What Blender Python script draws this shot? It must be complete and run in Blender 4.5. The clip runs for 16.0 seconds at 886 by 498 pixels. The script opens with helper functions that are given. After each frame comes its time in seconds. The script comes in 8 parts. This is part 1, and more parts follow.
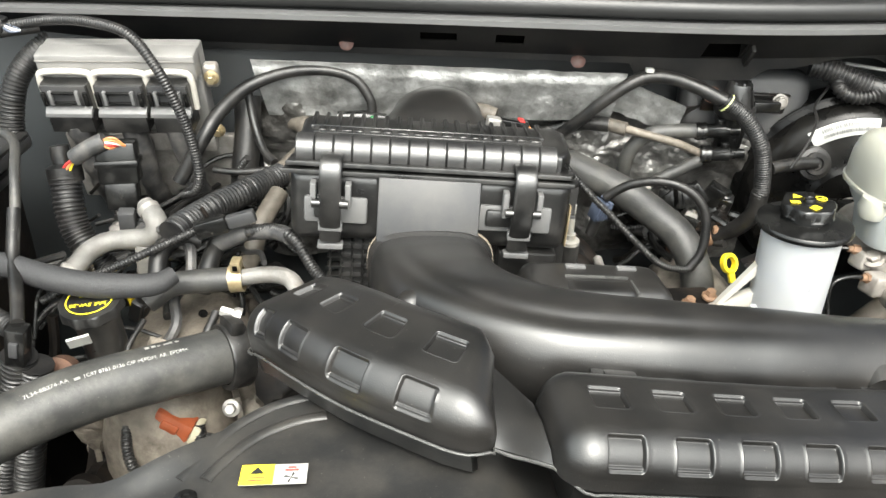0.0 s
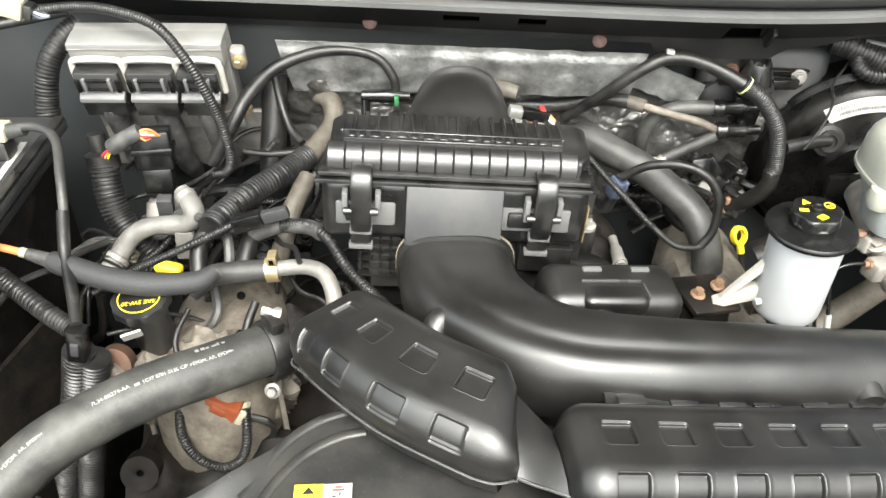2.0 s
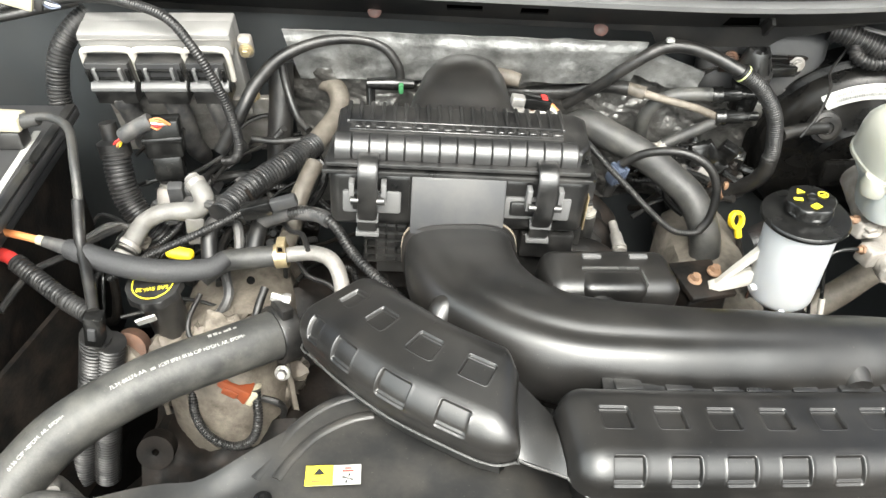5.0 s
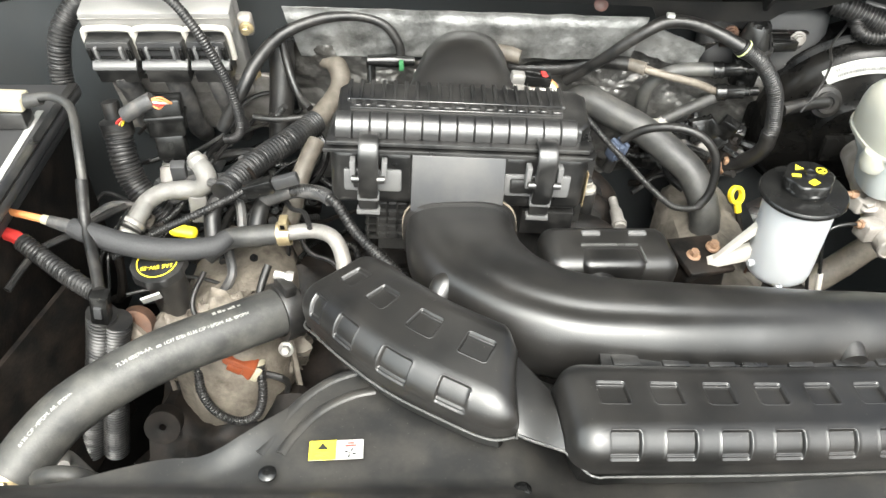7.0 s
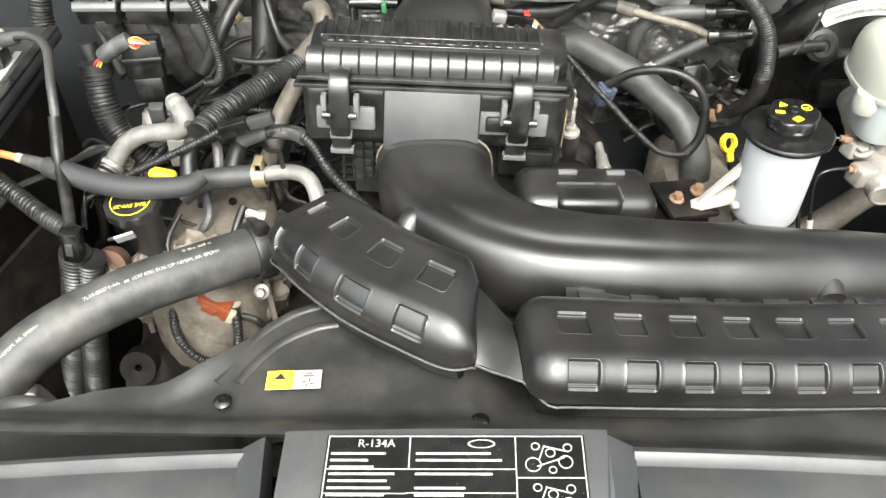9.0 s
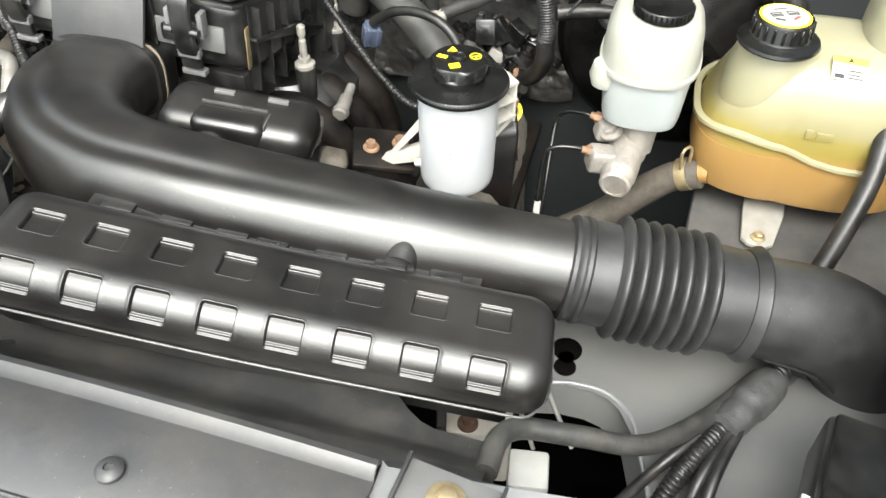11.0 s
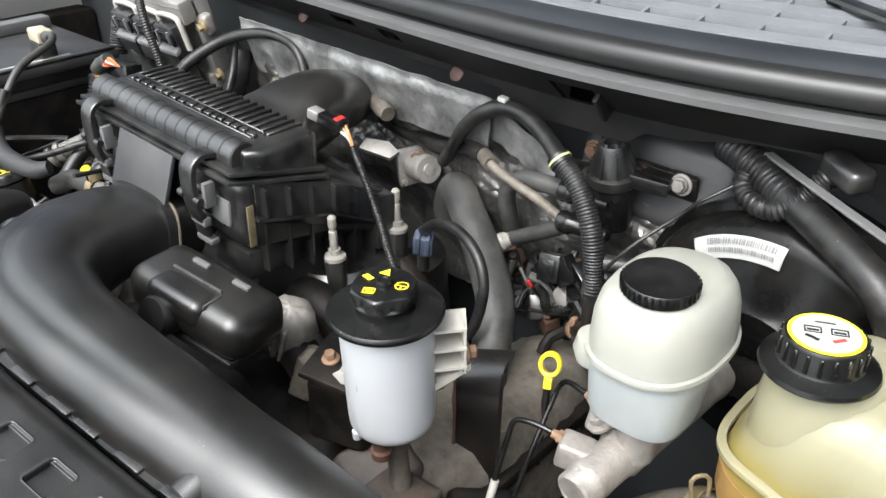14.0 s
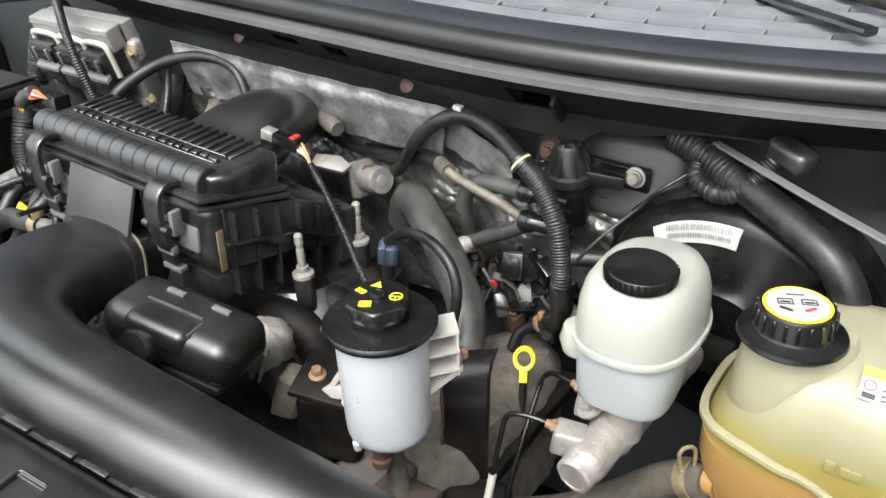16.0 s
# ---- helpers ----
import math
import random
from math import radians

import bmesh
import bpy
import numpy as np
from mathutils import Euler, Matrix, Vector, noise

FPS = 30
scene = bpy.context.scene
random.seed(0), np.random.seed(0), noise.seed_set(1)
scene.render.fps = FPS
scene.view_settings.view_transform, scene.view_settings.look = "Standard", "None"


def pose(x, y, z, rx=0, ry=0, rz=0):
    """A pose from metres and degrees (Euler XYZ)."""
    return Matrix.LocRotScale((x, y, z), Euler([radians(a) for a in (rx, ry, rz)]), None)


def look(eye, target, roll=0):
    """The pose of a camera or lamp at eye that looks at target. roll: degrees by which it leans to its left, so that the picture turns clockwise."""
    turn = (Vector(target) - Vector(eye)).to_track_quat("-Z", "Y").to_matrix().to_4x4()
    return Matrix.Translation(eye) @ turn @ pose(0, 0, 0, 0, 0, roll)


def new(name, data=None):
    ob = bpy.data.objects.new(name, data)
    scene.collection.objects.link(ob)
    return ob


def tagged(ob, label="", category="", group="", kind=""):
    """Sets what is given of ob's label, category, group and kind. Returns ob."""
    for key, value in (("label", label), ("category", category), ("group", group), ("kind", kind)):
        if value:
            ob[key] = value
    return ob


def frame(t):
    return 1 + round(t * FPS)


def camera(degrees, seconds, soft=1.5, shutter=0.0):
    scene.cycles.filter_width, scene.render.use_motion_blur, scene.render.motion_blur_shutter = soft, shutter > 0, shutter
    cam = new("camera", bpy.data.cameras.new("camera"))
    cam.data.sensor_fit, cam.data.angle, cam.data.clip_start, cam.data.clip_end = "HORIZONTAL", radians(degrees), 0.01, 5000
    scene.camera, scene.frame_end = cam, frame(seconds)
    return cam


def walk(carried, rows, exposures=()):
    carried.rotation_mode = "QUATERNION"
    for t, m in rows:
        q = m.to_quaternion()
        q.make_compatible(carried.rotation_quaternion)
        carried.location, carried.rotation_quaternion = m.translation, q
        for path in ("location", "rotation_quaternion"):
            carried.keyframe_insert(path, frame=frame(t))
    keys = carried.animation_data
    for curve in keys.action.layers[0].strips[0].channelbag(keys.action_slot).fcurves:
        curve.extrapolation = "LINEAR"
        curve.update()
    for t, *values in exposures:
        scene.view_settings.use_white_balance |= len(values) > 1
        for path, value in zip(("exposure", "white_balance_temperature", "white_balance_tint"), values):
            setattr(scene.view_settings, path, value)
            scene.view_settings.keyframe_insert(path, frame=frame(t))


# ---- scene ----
cam = camera(56.9, 16.0)
PATH = [
    (0, (-0.008, 0.071, 1.521), (0.026, 1.824, 0.559), 0.8),
    (0.5, (-0.034, 0.095, 1.568), (-0.008, 1.821, 0.558), -0.6),
    (1, (-0.025, 0.098, 1.616), (-0.007, 1.763, 0.509), -0.6),
    (1.5, (-0.021, 0.104, 1.644), (-0.009, 1.716, 0.461), 0.0),
    (2, (-0.023, 0.102, 1.657), (-0.015, 1.682, 0.432), 0.4),
    (2.5, (-0.022, 0.1, 1.66), (-0.021, 1.649, 0.395), 0.8),
    (3, (-0.027, 0.103, 1.659), (-0.032, 1.624, 0.361), 1.0),
    (3.5, (-0.031, 0.107, 1.658), (-0.036, 1.623, 0.354), 1.2),
    (4, (-0.028, 0.109, 1.661), (-0.037, 1.644, 0.379), 0.8),
    (4.2, (-0.027, 0.105, 1.666), (-0.033, 1.649, 0.395), 0.6),
    (6.5, (-0.022, 0.087, 1.7), (-0.022, 1.594, 0.384), -0.1),
    (7, (-0.021, 0.089, 1.695), (-0.029, 1.583, 0.366), -0.3),
    (7.5, (-0.026, 0.087, 1.696), (-0.03, 1.575, 0.359), -0.1),
    (8, (-0.034, 0.085, 1.694), (-0.035, 1.557, 0.34), -0.2),
    (8.2, (-0.043, 0.085, 1.69), (-0.041, 1.552, 0.331), -0.3),
    (10.3, (0.352, 0.045, 1.583), (0.057, 1.469, 0.209), -2.5),
    (10.5, (0.407, 0.08, 1.577), (0.085, 1.492, 0.199), -1.9),
    (11, (0.506, 0.158, 1.561), (0.131, 1.557, 0.182), 0.4),
    (11.5, (0.63, 0.249, 1.546), (0.049, 1.587, 0.178), 0.9),
    (12, (0.725, 0.356, 1.526), (-0.14, 1.531, 0.158), 0.0),
    (12.5, (0.743, 0.412, 1.511), (-0.222, 1.607, 0.23), 0.4),
    (13, (0.738, 0.43, 1.51), (-0.333, 1.682, 0.377), 0.2),
    (13.5, (0.737, 0.432, 1.511), (-0.428, 1.697, 0.49), -0.7),
    (14, (0.743, 0.429, 1.512), (-0.455, 1.687, 0.522), -1.3),
    (14.5, (0.745, 0.421, 1.514), (-0.465, 1.67, 0.526), -1.5),
    (15, (0.745, 0.418, 1.511), (-0.479, 1.646, 0.515), -2.3),
    (15.5, (0.744, 0.414, 1.516), (-0.457, 1.662, 0.515), -2.9),
    (16, (0.707, 0.377, 1.528), (-0.318, 1.781, 0.538), -2.5),
]
walk(cam, [(t, look(eye, target, roll)) for t, eye, target, roll in PATH], [(0.0, 1.91, 6100, -1), (0.5, 1.85, 6100, -1), (1.0, 2.0, 6100, -1), (1.5, 2.13, 6100, -1), (2.0, 2.02, 6100, -1), (3.5, 2.10, 6100, -1), (8.2, 2.14, 6050, -1), (10.5, 1.72, 6050, -1), (11.0, 1.93, 6050, -1), (11.5, 1.60, 6050, -1), (12.0, 1.74, 6050, -1), (12.5, 1.50, 5900, -1), (13.0, 1.08, 5900, 1), (13.5, 1.51, 5850, 2), (14.0, 1.52, 5800, 2), (14.5, 1.58, 5800, 2), (15.0, 1.52, 5800, 2), (16.0, 1.50, 5850, 2)])

# ---- daylight: soft overcast sky from the front, under a raised hood ----
world = bpy.data.worlds.new("overcast_sky")
scene.world = world
world.use_nodes = True
wn = world.node_tree.nodes
sky = wn.new("ShaderNodeTexSky")
sky.sky_type, sky.sun_disc = "NISHITA", False
sky.sun_elevation, sky.sun_rotation = radians(54), radians(173)
sky.air_density, sky.dust_density, sky.ozone_density = 0.15, 10.0, 0.3
world.node_tree.links.new(sky.outputs[0], wn["Background"].inputs[0])
wn["Background"].inputs[1].default_value = 0.15
sun = new("sun", bpy.data.lights.new("sun", "SUN"))
sun.data.energy, sun.data.angle, sun.data.color = 1.35, radians(125), (1.0, 0.99, 0.96)
sun.matrix_world = look((-0.9, -1.4, 3.8), (0.1, 0.7, 1.1))


# ---- mesh tools ----
def V(x, y, z):
    return Vector((x, y, z))


def spline(pts, step):
    """Points of a Catmull-Rom curve about step apart, each with its place among the control points."""
    p = [Vector(a) for a in pts]
    if len(p) == 2:
        n = max(1, int((p[1] - p[0]).length / step))
        return [(p[0].lerp(p[1], i / n), i / n) for i in range(n + 1)]
    p = [2 * p[0] - p[1]] + p + [2 * p[-1] - p[-2]]
    out = []
    for k in range(1, len(p) - 2):
        a, b, c, d = p[k - 1], p[k], p[k + 1], p[k + 2]
        n = max(2, int((c - b).length / step))
        for i in range(n):
            t = i / n
            out.append((0.5 * ((2 * b) + (c - a) * t + (2 * a - 5 * b + 4 * c - d) * t * t + (3 * b - a - 3 * c + d) * t ** 3), k - 1 + t))
    out.append((p[-2], len(p) - 3))
    return out


def rails(pts, step, up=(0, 0, 1)):
    """Points, tangents, side and up directions along a curve, carried without twist."""
    c = spline(pts, step)
    pos = [a for a, _ in c]
    tan = [(pos[min(i + 1, len(pos) - 1)] - pos[max(i - 1, 0)]).normalized() for i in range(len(pos))]
    u = Vector(up)
    if abs(u.dot(tan[0])) > 0.95:
        u = Vector((0, 1, 0.2))
    out = []
    for (a, k), t in zip(c, tan):
        s = t.cross(u)
        s.normalize()
        u = s.cross(t)
        u.normalize()
        out.append((a, t, s.copy(), u.copy(), k))
    return out


def at_key(values, k):
    if not isinstance(values, (list, tuple)):
        return values
    i = min(int(k), len(values) - 2)
    t = k - i
    t = t * t * (3 - 2 * t)
    return values[i] + (values[i + 1] - values[i]) * t


def skin(rings, closed=True, caps=True):
    bm = bmesh.new()
    rows = [[bm.verts.new(q) for q in ring] for ring in rings]
    n = len(rows[0])
    for a, b in zip(rows, rows[1:]):
        for j in range(n if closed else n - 1):
            bm.faces.new((a[j], a[(j + 1) % n], b[(j + 1) % n], b[j]))
    if caps and closed:
        bm.faces.new(rows[0][::-1])
        bm.faces.new(rows[-1])
    bmesh.ops.recalc_face_normals(bm, faces=bm.faces)
    return bm


def hose_bm(pts, rad, seg=12, step=0.006, ribs=None, flat=None, up=(0, 0, 1), wobble=0.0):
    """A round hose or wire along pts; ribs=(pitch, depth) corrugates it; flat=(wide, high, power) lists shape its section."""
    if ribs:
        step = ribs[0] / 6
    rings, run, last = [], 0.0, None
    for a, t, s, u, k in rails(pts, step, up):
        if last is not None:
            run += (a - last).length
        last = a
        r = at_key(rad, k)
        if ribs:
            r -= ribs[1] * (0.5 - 0.5 * max(-1, min(1, 1.6 * math.cos(2 * math.pi * run / ribs[0]))))
        if wobble:
            r *= 1 + wobble * noise.noise(a * 60)
        ring = []
        for j in range(seg):
            g = 2 * math.pi * j / seg
            c, q = math.cos(g), math.sin(g)
            if flat:
                w, h, e = at_key(flat[0], k), at_key(flat[1], k), at_key(flat[2], k)
                x = w * math.copysign(abs(c) ** (2 / e), c)
                y = h * math.copysign(abs(q) ** (2 / e), q)
            else:
                x, y = r * c, r * q
            ring.append(a + s * x + u * y)
        rings.append(ring)
    return skin(rings)


def lathe_bm(profile, seg=48, lobes=None):
    """Turned about z from (radius, height) pairs; lobes=(count, depth, from, to) scallops part of it."""
    rings = []
    for r, z in profile:
        ring = []
        for j in range(seg):
            g = 2 * math.pi * j / seg
            q = r
            if lobes and lobes[2] <= z <= lobes[3]:
                q = r * (1 - lobes[1] * (0.5 - 0.5 * math.cos(lobes[0] * g)))
            ring.append(V(q * math.cos(g), q * math.sin(g), z))
        rings.append(ring)
    if min(profile[0][0], profile[-1][0]) > 0.001:
        rings.append([q.copy() for q in rings[0]])
        return skin(rings, True, False)
    return skin(rings)


def box_bm(x0, y0, z0, x1, y1, z1, bevel=0.002, segs=2):
    bm = bmesh.new()
    bmesh.ops.create_cube(bm, size=1)
    bm.transform(Matrix.Translation(((x0 + x1) / 2, (y0 + y1) / 2, (z0 + z1) / 2)) @ Matrix.Diagonal((x1 - x0, y1 - y0, z1 - z0, 1)))
    if bevel:
        bmesh.ops.bevel(bm, geom=bm.edges[:], offset=bevel, segments=segs, profile=0.5, affect="EDGES")
    return bm


def prism_bm(poly, z0, z1, bevel=0.0, segs=2):
    """A plate from a plan outline, counter-clockwise, between two heights (numbers, or functions of x and y)."""
    f0 = z0 if callable(z0) else (lambda x, y: z0)
    f1 = z1 if callable(z1) else (lambda x, y: z1)
    bm = bmesh.new()
    lo = [bm.verts.new((x, y, f0(x, y))) for x, y in poly]
    hi = [bm.verts.new((x, y, f1(x, y))) for x, y in poly]
    bm.faces.new(lo[::-1])
    top = bm.faces.new(hi)
    n = len(poly)
    for i in range(n):
        bm.faces.new((lo[i], lo[(i + 1) % n], hi[(i + 1) % n], hi[i]))
    if bevel:
        bmesh.ops.bevel(bm, geom=list(top.edges), offset=bevel, segments=segs, profile=0.5, affect="EDGES")
    bmesh.ops.recalc_face_normals(bm, faces=bm.faces)
    return bm


def sheet_bm(fn, nu, nv, thick=0.0):
    """A grid sheet from fn(u, v), u and v from 0 to 1, given a thickness downwards."""
    bm = bmesh.new()
    top = [[bm.verts.new(fn(i / nu, j / nv)) for j in range(nv + 1)] for i in range(nu + 1)]
    for i in range(nu):
        for j in range(nv):
            bm.faces.new((top[i][j], top[i + 1][j], top[i + 1][j + 1], top[i][j + 1]))
    bmesh.ops.recalc_face_normals(bm, faces=bm.faces)
    if thick:
        bmesh.ops.solidify(bm, geom=bm.faces[:], thickness=thick)
    return bm


def put(bm, m):
    bm.transform(m)
    return bm


def join(*parts):
    out = bmesh.new()
    for b in parts:
        tmp = bpy.data.meshes.new("tmp")
        b.to_mesh(tmp)
        b.free()
        out.from_mesh(tmp)
        bpy.data.meshes.remove(tmp)
    return out


def aim(a, b, spin=0):
    """The pose whose z runs from a towards b, at a."""
    z = (Vector(b) - Vector(a)).normalized()
    return Matrix.Translation(a) @ z.to_track_quat("Z", "Y").to_matrix().to_4x4() @ pose(0, 0, 0, 0, 0, spin)


ORIGIN = {}


def mesh_of(name, bm, material, origin, crease=38):
    bm.transform(Matrix.Translation(-Vector(origin)))
    me = bpy.data.meshes.new(name)
    bm.to_mesh(me)
    bm.free()
    me.polygons.foreach_set("use_smooth", [True] * len(me.polygons))
    me.set_sharp_from_angle(angle=radians(crease))
    me.materials.append(material)
    return me


def thing(name, origin, label, category, group="", kind=""):
    ob = tagged(new(name), label, category, group, kind)
    ob.empty_display_size = 0.02
    ob.location = origin
    ORIGIN[ob] = Vector(origin)
    return ob


def part(name, bm, material, parent, label="", crease=38):
    ob = new(name, mesh_of(name, bm, material, ORIGIN[parent], crease))
    ob.parent = parent
    ORIGIN[ob] = ORIGIN[parent]
    if label:
        tagged(ob, label)
    return ob


def solid(name, bm, material, label, category, group="", kind="", crease=38):
    xs = [v.co for v in bm.verts]
    o = V((min(v.x for v in xs) + max(v.x for v in xs)) / 2, (min(v.y for v in xs) + max(v.y for v in xs)) / 2, min(v.z for v in xs))
    ob = tagged(new(name, mesh_of(name, bm, material, o, crease)), label, category, group, kind)
    ob.location = o
    ORIGIN[ob] = o
    return ob


def text_bm(body, size, depth=0.0):
    cu = bpy.data.curves.new("lettering", "FONT")
    cu.body, cu.size, cu.align_x, cu.align_y, cu.extrude = body, size, "CENTER", "CENTER", depth
    tmp = new("lettering", cu)
    bpy.context.view_layer.update()
    me = bpy.data.meshes.new_from_object(tmp)
    bpy.data.objects.remove(tmp)
    bm = bmesh.new()
    bm.from_mesh(me)
    bpy.data.meshes.remove(me)
    return bm


def lumpy(bm, amp, freq, seed=0):
    """Pushes the surface in and out like a rough casting."""
    bm.normal_update()
    for v in bm.verts:
        v.co += v.normal * amp * (noise.noise(v.co * freq + V(seed, 0, 0)) + 0.5 * noise.noise(v.co * freq * 2.7 + V(0, seed, 0)))
    return bm


def crease(bm, cx, cy, angle, depth, width):
    """Draws an upright shell in along a line at an angle about its middle."""
    for v in bm.verts:
        dx, dy = v.co.x - cx, v.co.y - cy
        g = (math.atan2(dy, dx) - radians(angle) + math.pi) % (2 * math.pi) - math.pi
        k = 1 - depth * math.exp(-(g / width) ** 2)
        v.co.x, v.co.y = cx + dx * k, cy + dy * k
    return bm


def bolt_bm(r, h, washer=1.5):
    """A hex bolt head with a flange, on z = 0, pointing up."""
    flange = lathe_bm([(0.0005, 0), (r * washer, 0), (r * washer, h * 0.25), (r * 1.1, h * 0.4), (0.0005, h * 0.4)], 20)
    head = put(lathe_bm([(0.0005, h * 0.3), (r, h * 0.3), (r, h * 0.9), (r * 0.85, h), (0.0005, h)], 6), Matrix.Identity(4))
    return join(flange, head)


# ---- materials ----
def mat(name, col, rough=0.5, metal=0.0, vary=0.2, scale=30.0, grain=500.0, bump=0.1, dust=None, sss=0.0, spread=0.12, coat=0.0, spec=0.5, specks=0.0):
    """A surface with colour and gloss that vary at two scales; dust=(colour, amount, scale) lies on it in patches."""
    m = bpy.data.materials.new(name)
    m.use_nodes = True
    nt = m.node_tree
    L = nt.links.new
    b = nt.nodes["Principled BSDF"]
    b.inputs["Metallic"].default_value, b.inputs["Specular IOR Level"].default_value = metal, spec
    b.inputs["Coat Weight"].default_value = coat
    if sss:
        b.inputs["Subsurface Weight"].default_value, b.inputs["Subsurface Scale"].default_value = sss, 0.02
        b.inputs["Subsurface Radius"].default_value = (1.0, 0.9, 0.7)
    tc = nt.nodes.new("ShaderNodeTexCoord")
    n1, n2 = nt.nodes.new("ShaderNodeTexNoise"), nt.nodes.new("ShaderNodeTexNoise")
    n1.inputs["Scale"].default_value, n1.inputs["Detail"].default_value = scale, 6
    n2.inputs["Scale"].default_value, n2.inputs["Detail"].default_value = grain, 3
    L(tc.outputs["Object"], n1.inputs["Vector"])
    L(tc.outputs["Object"], n2.inputs["Vector"])
    ramp = nt.nodes.new("ShaderNodeValToRGB")
    lo, hi = [c * (1 - vary) for c in col], [min(1, c * (1 + vary)) for c in col]
    ramp.color_ramp.elements[0].position, ramp.color_ramp.elements[0].color = 0.3, (*lo, 1)
    ramp.color_ramp.elements[1].position, ramp.color_ramp.elements[1].color = 0.7, (*hi, 1)
    L(n1.outputs["Fac"], ramp.inputs["Fac"])
    out = ramp.outputs["Color"]
    if dust:
        n3 = nt.nodes.new("ShaderNodeTexNoise")
        n3.inputs["Scale"].default_value, n3.inputs["Detail"].default_value, n3.inputs["Roughness"].default_value = dust[2], 8, 0.7
        L(tc.outputs["Object"], n3.inputs["Vector"])
        mr = nt.nodes.new("ShaderNodeMapRange")
        mr.inputs["From Min"].default_value, mr.inputs["From Max"].default_value, mr.inputs["To Max"].default_value = 0.42, 0.72, dust[1]
        L(n3.outputs["Fac"], mr.inputs["Value"])
        mix = nt.nodes.new("ShaderNodeMix")
        mix.data_type = "RGBA"
        L(mr.outputs["Result"], mix.inputs["Factor"])
        L(out, mix.inputs["A"])
        mix.inputs["B"].default_value = (*dust[0], 1)
        out = mix.outputs["Result"]
    if specks:
        n4 = nt.nodes.new("ShaderNodeTexNoise")
        n4.inputs["Scale"].default_value, n4.inputs["Detail"].default_value = 620, 2
        L(tc.outputs["Object"], n4.inputs["Vector"])
        sr = nt.nodes.new("ShaderNodeMapRange")
        sr.inputs["From Min"].default_value, sr.inputs["From Max"].default_value, sr.inputs["To Max"].default_value = 0.72, 0.80, specks
        L(n4.outputs["Fac"], sr.inputs["Value"])
        mx = nt.nodes.new("ShaderNodeMix")
        mx.data_type = "RGBA"
        L(sr.outputs["Result"], mx.inputs["Factor"])
        L(out, mx.inputs["A"])
        mx.inputs["B"].default_value = (0.22, 0.20, 0.17, 1)
        out = mx.outputs["Result"]
    L(out, b.inputs["Base Color"])
    rr = nt.nodes.new("ShaderNodeMapRange")
    rr.inputs["To Min"].default_value, rr.inputs["To Max"].default_value = max(0.03, rough - spread), min(1, rough + spread)
    L(n1.outputs["Fac"], rr.inputs["Value"])
    L(rr.outputs["Result"], b.inputs["Roughness"])
    if bump:
        bp = nt.nodes.new("ShaderNodeBump")
        bp.inputs["Strength"].default_value, bp.inputs["Distance"].default_value = bump, 0.001
        L(n2.outputs["Fac"], bp.inputs["Height"])
        L(bp.outputs["Normal"], b.inputs["Normal"])
    return m


DUST = (0.20, 0.18, 0.15)
RUST = (0.22, 0.09, 0.04)
black_satin = mat("black_satin_plastic", (0.0060, 0.0058, 0.0055), 0.365, spec=0.78, vary=0.3, scale=16, grain=900, bump=0.12, dust=((0.030, 0.027, 0.024), 0.5, 9), spread=0.13, specks=0.7)
black_plastic = mat("black_moulded_plastic", (0.0065, 0.0065, 0.0065), 0.32, spec=0.85, vary=0.3, grain=700, bump=0.15, dust=((0.055, 0.052, 0.048), 0.45, 30), specks=0.7)
lid_plastic = mat("ribbed_lid_plastic", (0.010, 0.010, 0.0102), 0.40, spec=1.0, vary=0.3, grain=700, bump=0.15, dust=((0.035, 0.032, 0.029), 0.3, 30), specks=0.7)
black_gloss = mat("black_gloss_plastic", (0.004, 0.004, 0.004), 0.24, spec=0.5, vary=0.2, grain=900, bump=0.03, dust=((0.04, 0.04, 0.036), 0.2, 40), specks=0.7)
grey_plastic = mat("grey_plastic", (0.028, 0.0285, 0.030), 0.5, vary=0.15, scale=12, grain=900, bump=0.08, dust=(DUST, 0.12, 18))
cover_plastic = mat("radiator_cover_plastic", (0.030, 0.0305, 0.0325), 0.42, spec=0.55, vary=0.15, scale=9, grain=800, bump=0.06, dust=(DUST, 0.15, 14), specks=0.7)
shroud_plastic = mat("fan_shroud_plastic", (0.015, 0.015, 0.0148), 0.40, spec=0.5, vary=0.2, scale=12, grain=900, bump=0.08, dust=(DUST, 0.14, 18), specks=0.7)
pale_edge = mat("pale_moulding_edge", (0.055, 0.055, 0.053), 0.3, vary=0.25, scale=60)
# pale tan that stands for the highlight along the mouth rim
tan_edge = mat("tan_rim_highlight", (0.16, 0.135, 0.105), 0.5, vary=0.4, scale=60)
light_panel = mat("worn_grey_plastic", (0.10, 0.10, 0.10), 0.5, vary=0.12, scale=20, dust=(DUST, 0.1, 40))
rubber = mat("black_rubber", (0.0065, 0.0065, 0.0065), 0.40, spec=0.4, vary=0.3, scale=40, grain=600, bump=0.12, dust=((0.10, 0.09, 0.08), 0.22, 45), specks=0.7)
rubber_grey = mat("dusty_grey_rubber", (0.021, 0.021, 0.0205), 0.52, vary=0.3, scale=30, grain=450, bump=0.25, dust=((0.13, 0.12, 0.10), 0.3, 45), specks=0.7)
hose_rubber = mat("radiator_hose_rubber", (0.028, 0.028, 0.027), 0.5, spec=0.5, vary=0.35, scale=22, grain=450, bump=0.25, dust=((0.12, 0.115, 0.10), 0.45, 30), specks=0.6)
rubber_brown = mat("brown_dusty_rubber", (0.056, 0.048, 0.038), 0.6, vary=0.25, scale=40, dust=(DUST, 0.4, 60))
